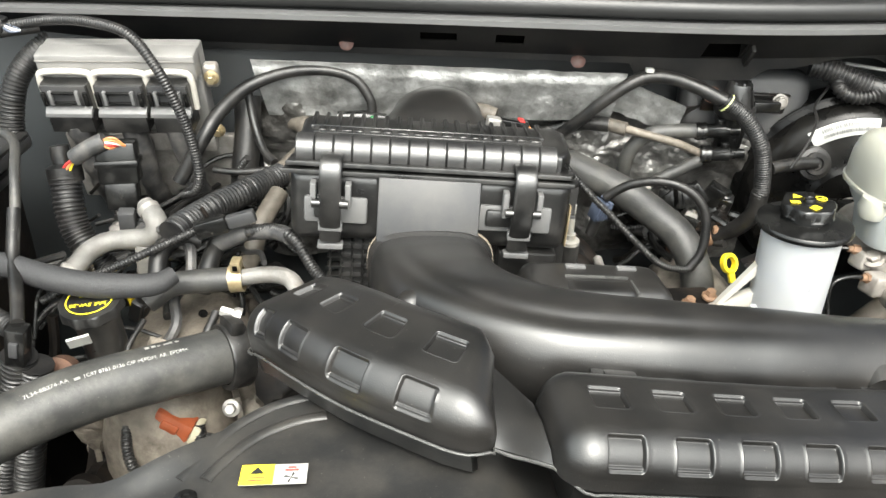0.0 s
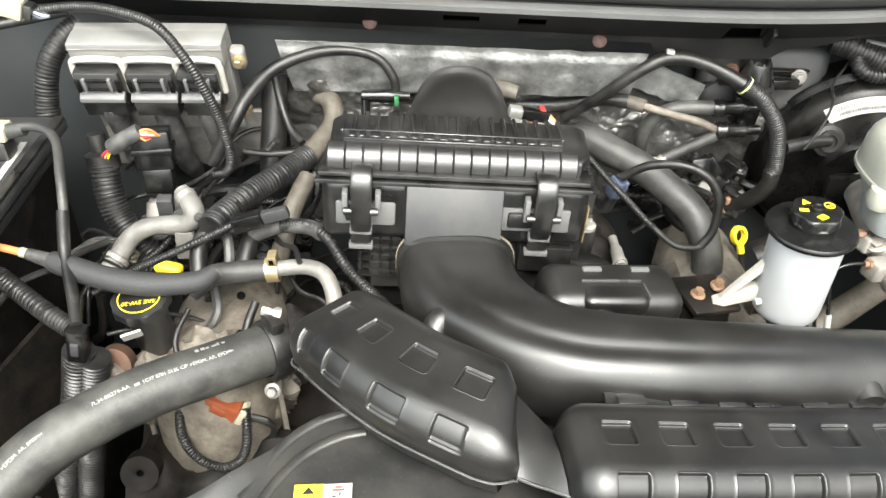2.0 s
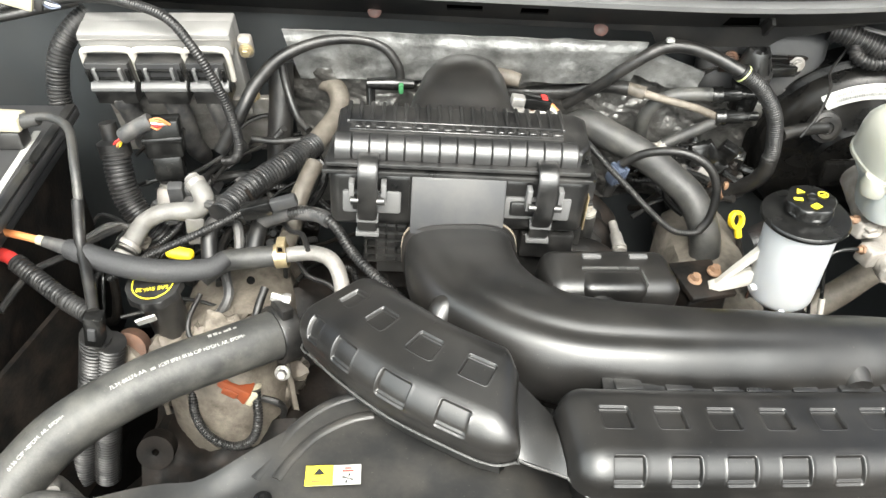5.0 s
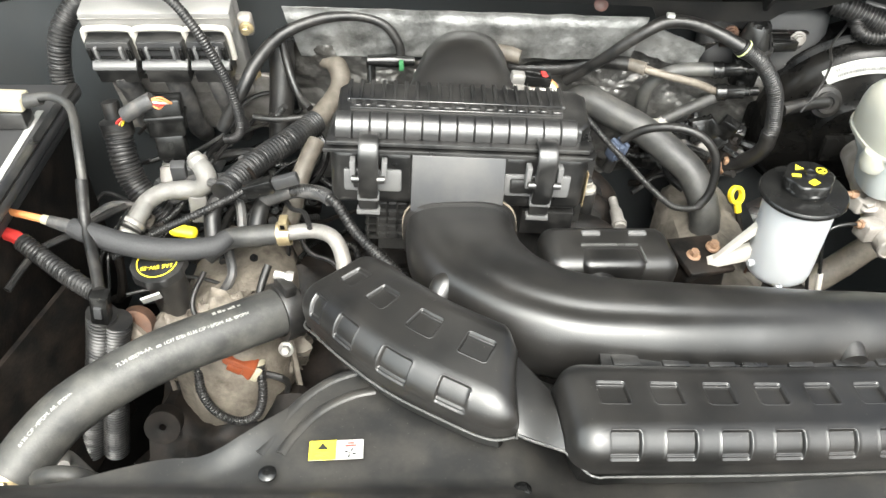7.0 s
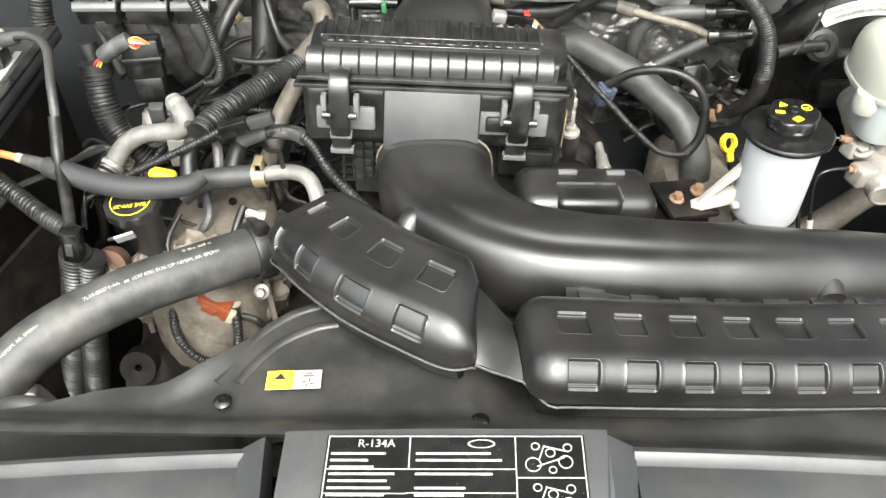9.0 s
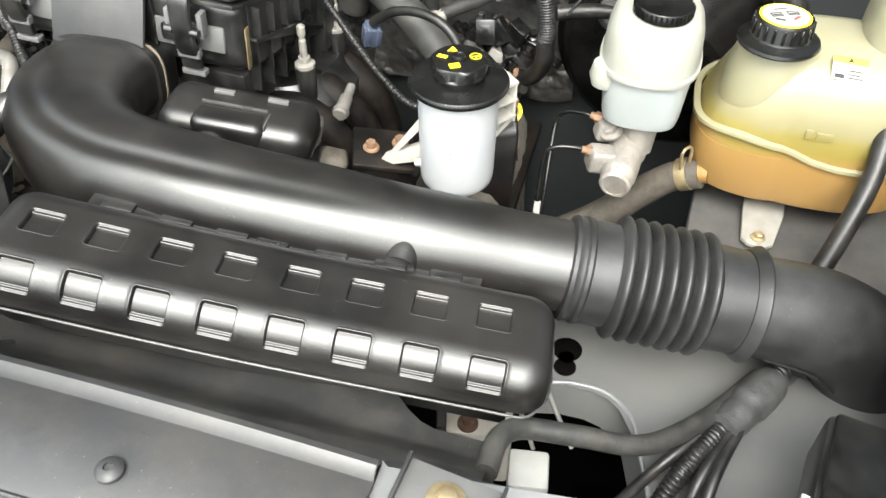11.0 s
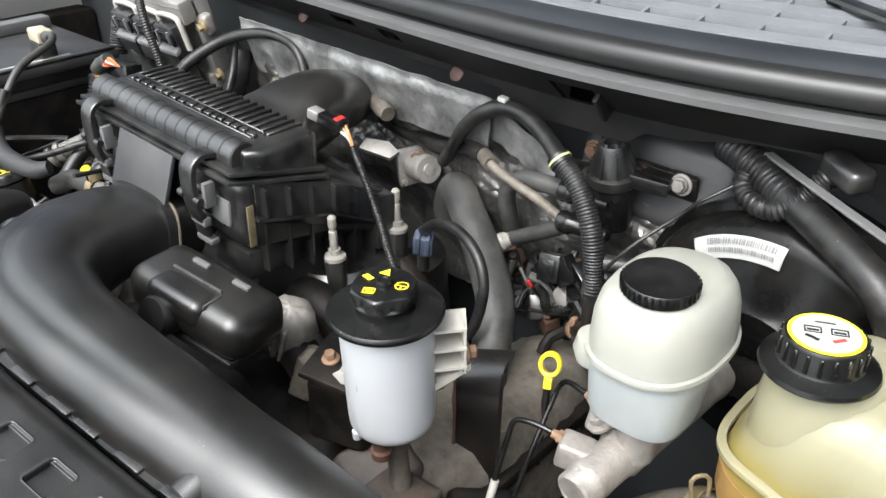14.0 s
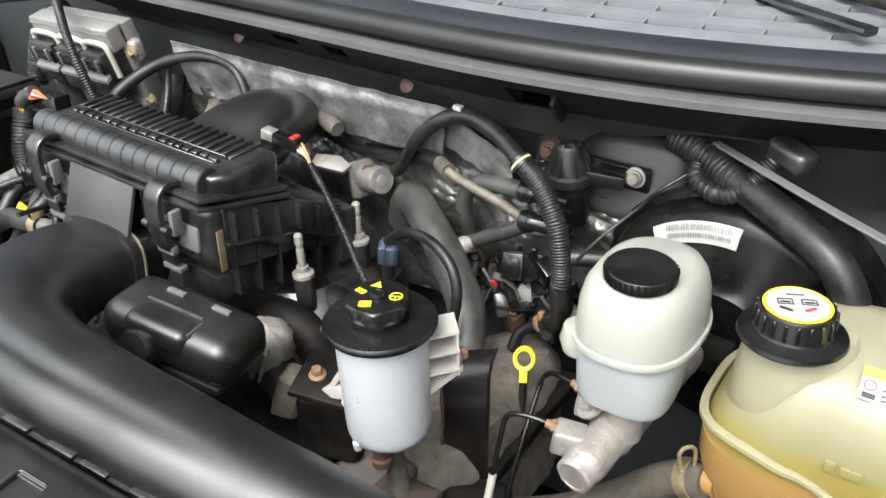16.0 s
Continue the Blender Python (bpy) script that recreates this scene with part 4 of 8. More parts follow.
M = Matrix.Translation(PS + V(0, 0, 0.1303)) @ pose(0, 0, 0, 0, 0, 22)
part("wheel_mark", put(lathe_bm([(0.0044, 0), (0.0054, 0), (0.0054, 0.0003), (0.0044, 0.0003)], 28), M @ pose(0.0145, 0, 0)), yellow_ink, cap)
part("wheel_mark", put(join(box_bm(-0.0044, -0.0005, 0, 0.0044, 0.0005, 0.0003, 0), box_bm(-0.0005, -0.0044, 0, 0.0005, 0, 0.0003, 0)), M @ pose(0.0145, 0, 0)), yellow_ink, cap)
part("book_mark", put(join(box_bm(-0.0048, -0.0038, 0, -0.0038, 0.0038, 0.0003, 0), box_bm(0.0038, -0.0038, 0, 0.0048, 0.0038, 0.0003, 0), box_bm(-0.0048, -0.0038, 0, 0.0048, -0.0028, 0.0003, 0), box_bm(-0.0048, 0.0028, 0, 0.0048, 0.0038, 0.0003, 0), box_bm(-0.003, -0.0018, 0, 0.003, -0.0008, 0.0003, 0), box_bm(-0.003, 0.0006, 0, 0.003, 0.0016, 0.0003, 0)), M @ pose(-0.006, -0.0135, 0, 0, 0, 10)), yellow_ink, cap)
part("warning_mark", put(prism_bm([(-0.0048, -0.0038), (0.0048, -0.0038), (0, 0.0045)], 0, 0.0003), M @ pose(-0.004, 0.0145, 0, 0, 0, -10)), yellow_ink, cap)
part("page_mark", put(box_bm(-0.0045, -0.0025, 0, 0.0045, 0.0025, 0.0003, 0), M @ pose(-0.0145, 0.0035, 0, 0, 0, -30)), yellow_ink, cap)
ARM = Matrix.Translation(PS) @ pose(0, 0, 0, 0, 0, 52)
for z0 in (0.052, 0.070, 0.088):
    part("bracket_web", put(prism_bm([(0.026, -0.014), (0.060, -0.014), (0.064, 0.014), (0.026, 0.014)], z0, z0 + 0.0025), ARM), white_moulded, ps)
part("bracket_wall", put(box_bm(0.0575, -0.013, 0.046, 0.060, 0.013, 0.0905, 0.001), ARM), white_moulded, ps)
part("bracket_bolt", put(bolt_bm(0.0058, 0.009), ARM @ pose(0.0602, -0.002, 0.060, 0, 90, 0)), copper, ps, "rusty bracket bolt")
part("bracket_cheek", put(box_bm(0.026, 0.0125, 0.042, 0.060, 0.015, 0.0905, 0.001), ARM), white_moulded, ps)
part("bracket_arm", put(prism_bm([(0.020, -0.009), (0.064, -0.008), (0.064, 0.008), (0.020, 0.009)], lambda x, y: 0.020 + 0.6 * (x - 0.02), lambda x, y: 0.026 + 0.6 * (x - 0.02)), ARM), white_moulded, ps)
ARM2 = Matrix.Translation(PS) @ pose(0, 0, 0, 0, 0, 174)
part("bracket_arm", put(prism_bm([(0.030, -0.007), (0.078, -0.006), (0.078, 0.006), (0.030, 0.007)], lambda x, y: 0.014 - 0.42 * (x - 0.03), lambda x, y: 0.032 - 0.60 * (x - 0.03), 0.001), ARM2), white_moulded, ps)
part("bracket_arm", put(prism_bm([(0.034, -0.005), (0.074, -0.004), (0.074, 0.004), (0.034, 0.005)], lambda x, y: 0.056 - 1.35 * (x - 0.03), lambda x, y: 0.070 - 1.50 * (x - 0.03), 0.001), ARM2), white_moulded, ps)
part("outlet", put(lathe_bm([(0.008, -0.03), (0.0085, -0.002), (0.0005, -0.002)], 20), Matrix.Translation(PS)), black_plastic, ps)
part("hose_clip", put(lathe_bm([(0.0095, -0.020), (0.0115, -0.020), (0.0115, -0.010), (0.0095, -0.010)], 24), Matrix.Translation(PS)), copper, ps, "rusty spring clip")
part("level_line", put(box_bm(-0.0008, 0, 0.05, 0.0008, 0.0006, 0.085, 0), Matrix.Translation(PS) @ pose(0, 0, 0, 0, 0, 10) @ pose(-0.004, -0.0362, 0)), level_mark, ps)
solid("hose_from_reservoir", hose_bm([PS + V(0, 0, -0.006), PS + V(0.004, 0, -0.05), PS + V(0.03, -0.02, -0.12)], 0.009, 14), rubber_brown, "brown dusty rubber hose under the reservoir", "hose")

strap = thing("reservoir_bracket", (0.375, 0.86, 0.9), "black painted steel bracket with rusty edges", "bracket")
part("upright", skin([[V(x0, y0, z), V(x1, y1, z + 0.012), V(x1 + 0.001, y1 + 0.004, z + 0.012), V(x0 + 0.001, y0 + 0.004, z)] for x0, y0, x1, y1, z in ((0.351, 0.848, 0.392, 0.858, 0.86), (0.355, 0.844, 0.395, 0.856, 0.95), (0.358, 0.844, 0.398, 0.856, 1.02), (0.357, 0.845, 0.398, 0.857, 1.040), (0.355, 0.849, 0.396, 0.861, 1.052), (0.351, 0.860, 0.392, 0.872, 1.061), (0.347, 0.876, 0.388, 0.888, 1.066))]), black_steel, strap)
part("rusty_edge", hose_bm([(0.3515, 0.8475, 0.87), (0.3550, 0.8435, 0.95), (0.3580, 0.8430, 1.018), (0.3570, 0.8440, 1.038), (0.3550, 0.848, 1.052)], 0.0016, 8, 0.004, wobble=0.5), rusty, strap, "rusty bracket edge")


# ---- brake fluid reservoir, master cylinder, booster ----
def blob_bm(cx, cy, levels, seg=72):
    """Stacked rounded outlines: (height, half width, half depth, power, dx, dy)."""
    rings = []
    for z, w, d, e, dx, dy in levels:
        ring = []
        for j in range(seg):
            g = 2 * math.pi * j / seg
            c, s = math.cos(g), math.sin(g)
            ring.append(V(cx + dx + w * math.copysign(abs(c) ** (2 / e), c), cy + dy + d * math.copysign(abs(s) ** (2 / e), s), z))
        rings.append(ring)
    return skin(rings)


bf = thing("brake_fluid_reservoir", (0.525, 0.905, 1.08), "milky white brake fluid reservoir with black screw cap", "reservoir")
part("upper_tank", blob_bm(0.517, 0.905, [(1.148, 0.0470, 0.062, 2.5, 0, 0), (1.158, 0.0468, 0.0618, 2.5, 0, 0), (1.176, 0.0455, 0.060, 2.5, 0, 0), (1.188, 0.0425, 0.0565, 2.5, 0, 0), (1.197, 0.037, 0.050, 2.5, 0, 0), (1.2025, 0.028, 0.040, 2.4, 0, 0), (1.204, 0.002, 0.002, 2, 0, 0)]), white_tank, bf)
part("seam", blob_bm(0.517, 0.905, [(1.1435, 0.046, 0.061, 2.5, 0, 0), (1.1440, 0.0492, 0.0645, 2.5, 0, 0), (1.1485, 0.0492, 0.0645, 2.5, 0, 0), (1.1495, 0.046, 0.061, 2.5, 0, 0)]), white_tank, bf)
part("lower_tank", blob_bm(0.517, 0.905, [(1.088, 0.001, 0.001, 2.5, 0, -0.02), (1.088, 0.033, 0.029, 2.8, 0, -0.020), (1.091, 0.0372, 0.0345, 3.0, 0, -0.020), (1.098, 0.0388, 0.0375, 3.0, 0, -0.019), (1.124, 0.0410, 0.042, 2.8, 0, -0.016), (1.133, 0.043, 0.052, 2.6, 0, -0.007), (1.145, 0.0445, 0.0595, 2.5, 0, 0)]), milky_lower, bf)
part("side_bulge", put(lathe_bm([(0.0005, -0.012), (0.014, -0.011), (0.017, 0), (0.014, 0.012), (0.0005, 0.014)], 28), pose(0.479, 0.872, 1.136)), white_tank, bf)
bcap = part("cap", put(lathe_bm([(0.0005, 0), (0.0255, 0), (0.0268, 0.001), (0.0268, 0.0095), (0.0258, 0.0108), (0.0240, 0.0104), (0.0005, 0.0104)], 64), pose(0.520, 0.882, 1.2005, 2, 2)), black_gloss, bf, "black ribbed screw cap")
for k in range(36):
    part("grip", put(box_bm(0.0262, -0.0009, 0.002, 0.0278, 0.0009, 0.0100, 0), pose(0.520, 0.882, 1.2005, 2, 2, 10 * k)), black_gloss, bcap)
mc = thing("master_cylinder", (0.51, 0.9, 1.03), "bare aluminium brake master cylinder under the reservoir", "master cylinder")
MC = aim((0.506, 0.812, 1.047), (0.530, 1.03, 1.068))
part("barrel", lumpy(put(lathe_bm([(0.0005, 0.001), (0.0115, 0.001), (0.012, 0), (0.014, 0), (0.0160, 0.002), (0.0163, 0.012), (0.0178, 0.014)] + [(0.0178, 0.014 + 0.003 * q) for q in range(1, 13)] + [(0.0195, 0.054)] + [(0.0195, 0.054 + 0.004 * q) for q in range(1, 37)] + [(0.0005, 0.2)], 48), MC), 0.0008, 90, 3), cast_worn, mc)
part("neck", put(lathe_bm([(0.016, 0.0), (0.016, 0.035), (0.0005, 0.035)], 28), pose(0.520, 0.872, 1.055, -10, 5)), cast_worn, mc)
part("boss", put(box_bm(-0.016, -0.012, -0.012, 0.012, 0.012, 0.012, 0.004, 3), pose(0.490, 0.842, 1.056, 0, 10, 20)), cast_worn, mc)
part("boss", put(box_bm(-0.016, -0.011, -0.011, 0.012, 0.011, 0.011, 0.004, 3), pose(0.492, 0.880, 1.067, 0, 10, 20)), cast_worn, mc)
part("flange", put(box_bm(-0.045, -0.008, -0.02, 0.045, 0.008, 0.02, 0.006), pose(0.526, 1.0, 1.065)), booster_paint, mc)
part("plug", put(bolt_bm(0.008, 0.010), aim((0.494, 0.868, 1.072), (0.48, 0.86, 1.10))), cast_worn, mc)
for p, q in (((0.480, 0.841, 1.064), (0.460, 0.836, 1.068)), ((0.482, 0.880, 1.078), (0.460, 0.883, 1.080))):
    part("line_nut", put(join(lathe_bm([(0.0005, 0), (0.0058, 0), (0.0058, 0.008), (0.0005, 0.008)], 6), lathe_bm([(0.0040, 0.008), (0.0036, 0.013), (0.0005, 0.013)], 14)), aim(p, q)), copper, mc, "rusty line nut")
for name_pts in ([(0.4695, 0.8385, 1.0660), (0.462, 0.837, 1.068), (0.445, 0.834, 1.068), (0.434, 0.832, 1.062), (0.431, 0.828, 1.045), (0.432, 0.808, 1.005), (0.433, 0.785, 0.95)], [(0.4705, 0.8815, 1.0790), (0.462, 0.883, 1.079), (0.446, 0.890, 1.074), (0.436, 0.893, 1.064), (0.433, 0.886, 1.048), (0.434, 0.85, 1.0), (0.436, 0.80, 0.92)]):
    solid("brake_line", hose_bm(name_pts, 0.0024, 10, 0.004), black_gloss, "thin dark steel brake line bent downwards", "brake line", "brake lines")
solid("line_sleeve", hose_bm([(0.4325, 0.811, 1.012), (0.4325, 0.800, 0.985)], 0.0036, 10, 0.004), white_moulded, "white sleeve on a brake line", "sleeve")

bo = thing("brake_booster", (0.545, 1.06, 0.95), "glossy black round brake booster drum on the firewall", "brake booster")
BO = aim((0.548, 1.115, 1.068), (0.540, 1.0, 1.055))
part("drum", put(lathe_bm([(0.137, 0), (0.138, 0.025), (0.136, 0.032), (0.140, 0.036), (0.140, 0.042), (0.134, 0.046), (0.130, 0.062), (0.118, 0.072), (0.070, 0.084), (0.062, 0.094), (0.0005, 0.096)], 96), BO), booster_paint, bo)
part("crimp_ring", put(lathe_bm([(0.1405, 0.037), (0.1425, 0.038), (0.1425, 0.041), (0.1405, 0.042)], 96), BO), booster_paint, bo)
check = part("check_valve", put(lathe_bm([(0.0005, 0), (0.021, 0), (0.022, 0.004), (0.020, 0.012), (0.0145, 0.013), (0.014, 0.018), (0.0085, 0.018), (0.008, 0.014), (0.0005, 0.014)], 36), aim((0.474, 1.022, 1.125), (0.468, 0.94, 1.155))), rubber, bo, "round black rubber grommet with check valve")
part("outlet", hose_bm([(0.472, 1.006, 1.132), (0.445, 1.002, 1.132), (0.410, 0.992, 1.130)], [0.007, 0.0085, 0.0085], 16), rubber, check)
BA = (V(0.540, 1.0, 1.055) - V(0.548, 1.115, 1.068)).normalized()
BU = (V(0, 0, 1) - BA * BA.z).normalized()
BS = BU.cross(BA).normalized() * -1


def label_at(u, v, lift=0.0):
    """A place on the drum's front face: u round it, v up it."""
    g = radians(37 - 42 * u)
    v = -0.05 + 0.80 * v
    if v < 0.45:
        r, h = 0.108 + 0.010 * v / 0.45, 0.0750 - 0.0025 * v / 0.45
    else:
        r, h = 0.118 + 0.012 * (v - 0.45) / 0.55, 0.0725 - 0.010 * (v - 0.45) / 0.55
    r, h = r + lift - 0.004, h + lift + 0.001
    return V(0.548, 1.115, 1.068) + BA * h + (BU * math.cos(g) + BS * math.sin(g)) * r


lab = part("label", sheet_bm(lambda u, v: label_at(u, v, 0.001), 20, 4, 0.0012), label_white, bo, "white barcode label")
rnd = random.Random(9)
for row in (0.22, 0.62):
    u = 0.18
    while u < 0.92:
        w = rnd.choice((0.006, 0.012, 0.018))
        part("bar", sheet_bm(lambda a, b: label_at(u + w * a, row + 0.24 * b, 0.0030), 1, 1, 0.0002), faded_ink, lab)
        u += w + rnd.choice((0.008, 0.014))


# ---- coolant bottle ----
db = thing("coolant_bottle", (0.69, 0.94, 0.99), "translucent amber coolant bottle half full with black pressure cap", "coolant bottle")
DB = (0.684, 0.938)


def seam_z(x):
    return 1.090 - 0.020 * smooth_step((x - 0.65) / 0.09) + 0.004 * math.sin((x - 0.58) * 48)


part("lower_shell", crease(blob_bm(*DB, [(1.001, 0.002, 0.002, 3, 0.01, 0), (1.002, 0.070, 0.050, 3.2, 0.012, 0.01), (1.007, 0.094, 0.064, 3.2, 0.006, 0.006), (1.020, 0.106, 0.074, 3.2, 0.002, 0), (1.05, 0.111, 0.078, 3.2, 0, 0), (1.075, 0.111, 0.078, 3.2, 0, 0)], 96), *DB, -106, 0.05, 0.11), amber_tank, db)
part("upper_shell", crease(blob_bm(*DB, [(1.070, 0.111, 0.078, 3.2, 0, 0), (1.095, 0.107, 0.077, 3.2, 0.002, 0), (1.120, 0.099, 0.075, 3.1, 0.006, 0), (1.143, 0.091, 0.071, 3.0, 0.009, 0), (1.157, 0.083, 0.065, 2.8, 0.011, 0), (1.165, 0.072, 0.056, 2.6, 0.013, 0), (1.169, 0.055, 0.042, 2.4, 0.015, 0), (1.170, 0.002, 0.002, 2, 0.02, 0)], 96), *DB, -106, 0.05, 0.12), amber_tank, db)
part("neck", put(lathe_bm([(0.046, -0.060), (0.043, -0.03), (0.040, -0.012), (0.036, 0.0), (0.034, 0.006), (0.0005, 0.006)], 56), pose(0.634, 0.916, 1.172)), amber_tank, db)
part("rear_hump", blob_bm(0.762, 0.965, [(1.12, 0.052, 0.055, 2.8, 0, 0), (1.19, 0.050, 0.053, 2.8, 0, 0), (1.225, 0.045, 0.048, 2.7, 0, 0), (1.240, 0.032, 0.036, 2.5, 0, 0), (1.243, 0.002, 0.002, 2, 0, 0)]), amber_tank, db)
rings = []
for j in range(121):
    g = 2 * math.pi * j / 120
    c, s = math.cos(g), math.sin(g)
    x = DB[0] + 0.1115 * math.copysign(abs(c) ** (2 / 3.2), c)
    y = DB[1] + 0.0785 * math.copysign(abs(s) ** (2 / 3.2), s)
    g2 = (math.atan2(y - DB[1], x - DB[0]) - radians(-106) + math.pi) % (2 * math.pi) - math.pi
    k = 1 - 0.055 * math.exp(-(g2 / 0.12) ** 2)
    x, y = DB[0] + (x - DB[0]) * k, DB[1] + (y - DB[1]) * k
    o = V(c, s, 0) * 0.0036
    p = V(x, y, seam_z(x))
    rings.append([p - o * 0.8 - V(0, 0, 0.003), p + o - V(0, 0, 0.002), p + o + V(0, 0, 0.002), p - o * 0.8 + V(0, 0, 0.003)])
part("seam", skin(rings, True, False), seam_plastic, db)
CAPM = pose(0.628, 0.900, 1.178) @ Matrix.Scale(0.89, 4)
dcap = part("cap", put(lathe_bm([(0.0005, 0.0), (0.0415, 0.0), (0.0425, 0.002), (0.0415, 0.005), (0.031, 0.009), (0.0295, 0.012), (0.0295, 0.027), (0.0280, 0.0295), (0.0265, 0.0290), (0.0005, 0.0290)], 64), CAPM), black_gloss, db, "black ribbed pressure cap")
for k in range(20):
    part("grip", put(box_bm(0.0285, -0.0016, 0.011, 0.0312, 0.0016, 0.027, 0.0008, 1), CAPM @ pose(0, 0, 0, 0, 0, 18 * k)), black_gloss, dcap)
disc = part("cap_label", put(lathe_bm([(0.0005, 0.0293), (0.0262, 0.0293), (0.0262, 0.0297), (0.0005, 0.0297)], 48), CAPM), yellow_ink, dcap, "round white label with a yellow rim")
part("white_face", put(lathe_bm([(0.0005, 0.0298), (0.0235, 0.0298), (0.0235, 0.0301), (0.0005, 0.0301)], 48), CAPM), label_white, disc)
CM = CAPM @ pose(0, 0, 0.0303, 0, 0, 25)
for dx in (-0.009, 0.009):
    part("symbol", put(join(box_bm(-0.006, -0.0035, 0, 0.006, -0.0025, 0.0003, 0), box_bm(-0.006, 0.0035, 0, 0.006, 0.0045, 0.0003, 0), box_bm(-0.006, -0.0035, 0, -0.005, 0.004, 0.0003, 0), box_bm(0.005, -0.0035, 0, 0.006, 0.004, 0.0003, 0), box_bm(-0.004, -0.001, 0, 0.004, 0.001, 0.0003, 0)), CM @ pose(dx, 0.002, 0)), black_ink, disc)
part("symbol", put(box_bm(-0.005, -0.0015, 0, 0.005, 0.0015, 0.0003, 0), CM @ pose(0.008, -0.008, 0, 0, 0, 30)), red_ink, disc)
part("symbol", put(box_bm(-0.005, -0.0015, 0, 0.005, 0.0015, 0.0003, 0), CM @ pose(-0.010, -0.008, 0, 0, 0, -30)), black_ink, disc)
part("symbol", put(box_bm(-0.007, -0.0006, 0, 0.007, 0.0006, 0.0003, 0), CM @ pose(0, 0.013, 0)), black_ink, disc)
WL = pose(0.694, 0.886, 1.1672, 33, 5, 4) @ Matrix.Scale(0.80, 4)
wl = part("warning_label", put(box_bm(-0.020, -0.015, 0, 0.020, 0.015, 0.001, 0.0003), WL), label_white, db, "white and yellow warning label")
part("yellow_band", put(box_bm(-0.020, 0.006, 0.001, 0.020, 0.015, 0.0014, 0), WL), yellow_ink, wl)
part("warning_mark", put(prism_bm([(-0.004, 0.008), (0.004, 0.008), (0, 0.014)], 0.0014, 0.0018), WL), black_ink, wl)
part("symbol", put(lathe_bm([(0.0040, 0.001), (0.0052, 0.001), (0.0052, 0.0014), (0.0040, 0.0014)], 24), WL @ pose(-0.012, -0.001, 0)), red_ink, wl)
part("symbol", put(join(box_bm(-0.0165, -0.013, 0.001, -0.006, -0.008, 0.0014, 0), box_bm(-0.002, -0.012, 0.001, 0.015, -0.0105, 0.0014, 0), box_bm(-0.002, -0.008, 0.001, 0.012, -0.0065, 0.0014, 0), box_bm(-0.002, -0.003, 0.001, 0.014, -0.0015, 0.0014, 0)), WL), black_ink, wl)
part("foot_tab", put(prism_bm([(-0.020, 0.0), (-0.016, -0.045), (-0.008, -0.052), (0.008, -0.052), (0.016, -0.045), (0.022, 0.0), (0.02, 0.03), (-0.02, 0.03)], lambda x, y: 0.0 + 0.25 * max(0, y + 0.015), lambda x, y: 0.004 + 0.25 * max(0, y + 0.015), 0.001), pose(0.662, 0.878, 0.988, 0, 0, -6)), nylon, db, "pale mounting tab")
part("bolt", put(bolt_bm(0.005, 0.007), pose(0.658, 0.838, 0.992)), zinc, db, "zinc mounting bolt")
part("emboss", put(join(box_bm(-0.012, -0.001, -0.004, -0.006, 0.001, 0.005, 0), box_bm(-0.002, -0.001, -0.005, 0.012, 0.001, 0.003, 0)), pose(0.684, 0.8615, 1.108)), amber_tank, db)
part("spigot", hose_bm([(0.600, 0.885, 1.028), (0.582, 0.890, 1.024)], 0.011, 18), amber_tank, db)
solid("coolant_hose", hose_bm([(0.592, 0.887, 1.024), (0.565, 0.893, 1.010), (0.535, 0.897, 0.978), (0.500, 0.895, 0.940), (0.455, 0.885, 0.91), (0.40, 0.865, 0.89)], [0.0155, 0.016, 0.017, 0.018, 0.018, 0.018], 24), rubber_brown, "dusty grey-brown rubber hose clamped to the coolant bottle", "hose")
clip = thing("spring_clamp", (0.58, 0.89, 1.0), "zinc spring clamp on the coolant hose", "hose clamp")
part("band", put(lathe_bm([(0.0165, -0.006), (0.0178, -0.006), (0.0178, 0.006), (0.0165, 0.006)], 32), aim((0.577, 0.8905, 1.018), (0.60, 0.885, 1.031))), zinc, clip)
part("ear", hose_bm([(0.570, 0.881, 1.030), (0.568, 0.878, 1.052), (0.572, 0.884, 1.056), (0.577, 0.889, 1.052), (0.578, 0.890, 1.032)], 0.0018, 8, 0.003), zinc, clip)
solid("overflow_hose", hose_bm([(0.752, 0.905, 1.13), (0.742, 0.872, 1.118), (0.736, 0.838, 1.085), (0.718, 0.795, 1.045), (0.694, 0.748, 1.012), (0.672, 0.71, 0.98)], 0.0095, 18), rubber, "black rubber hose below the coolant bottle", "hose")


# ---- radiator top: shroud, front cover, labels ----
def crown(x):
    return 1.150 - 0.17 * (x - 0.10) ** 2


shroud = thing("fan_shroud", (0.0, 0.5, 1.05), "dark grey plastic fan shroud over the radiator", "fan shroud")


def shroud_fn(u, v):
    x = -0.40 + 0.86 * u
    back = 0.462 + 0.03 * smooth01((x + 0.36) / 0.12) + 0.115 * smooth01((x + 0.23) / 0.14) - 0.13 * smooth01((x - 0.29) / 0.13)
    y = 0.425 + (back - 0.425) * v
    lift = 0.010 * smooth01(1 - abs(x + 0.19) / 0.05) * smooth01((v - 0.5) * 2.5)
    drop = 0.030 * smooth01((x - 0.03) / 0.06)
    return V(x, y, 1.112 - drop + 0.018 * smooth01((0.46 - y) / 0.03) - 0.05 * smooth01((v - 0.86) / 0.14) + lift - 0.10 * max(0, abs(x) - 0.3) ** 2)


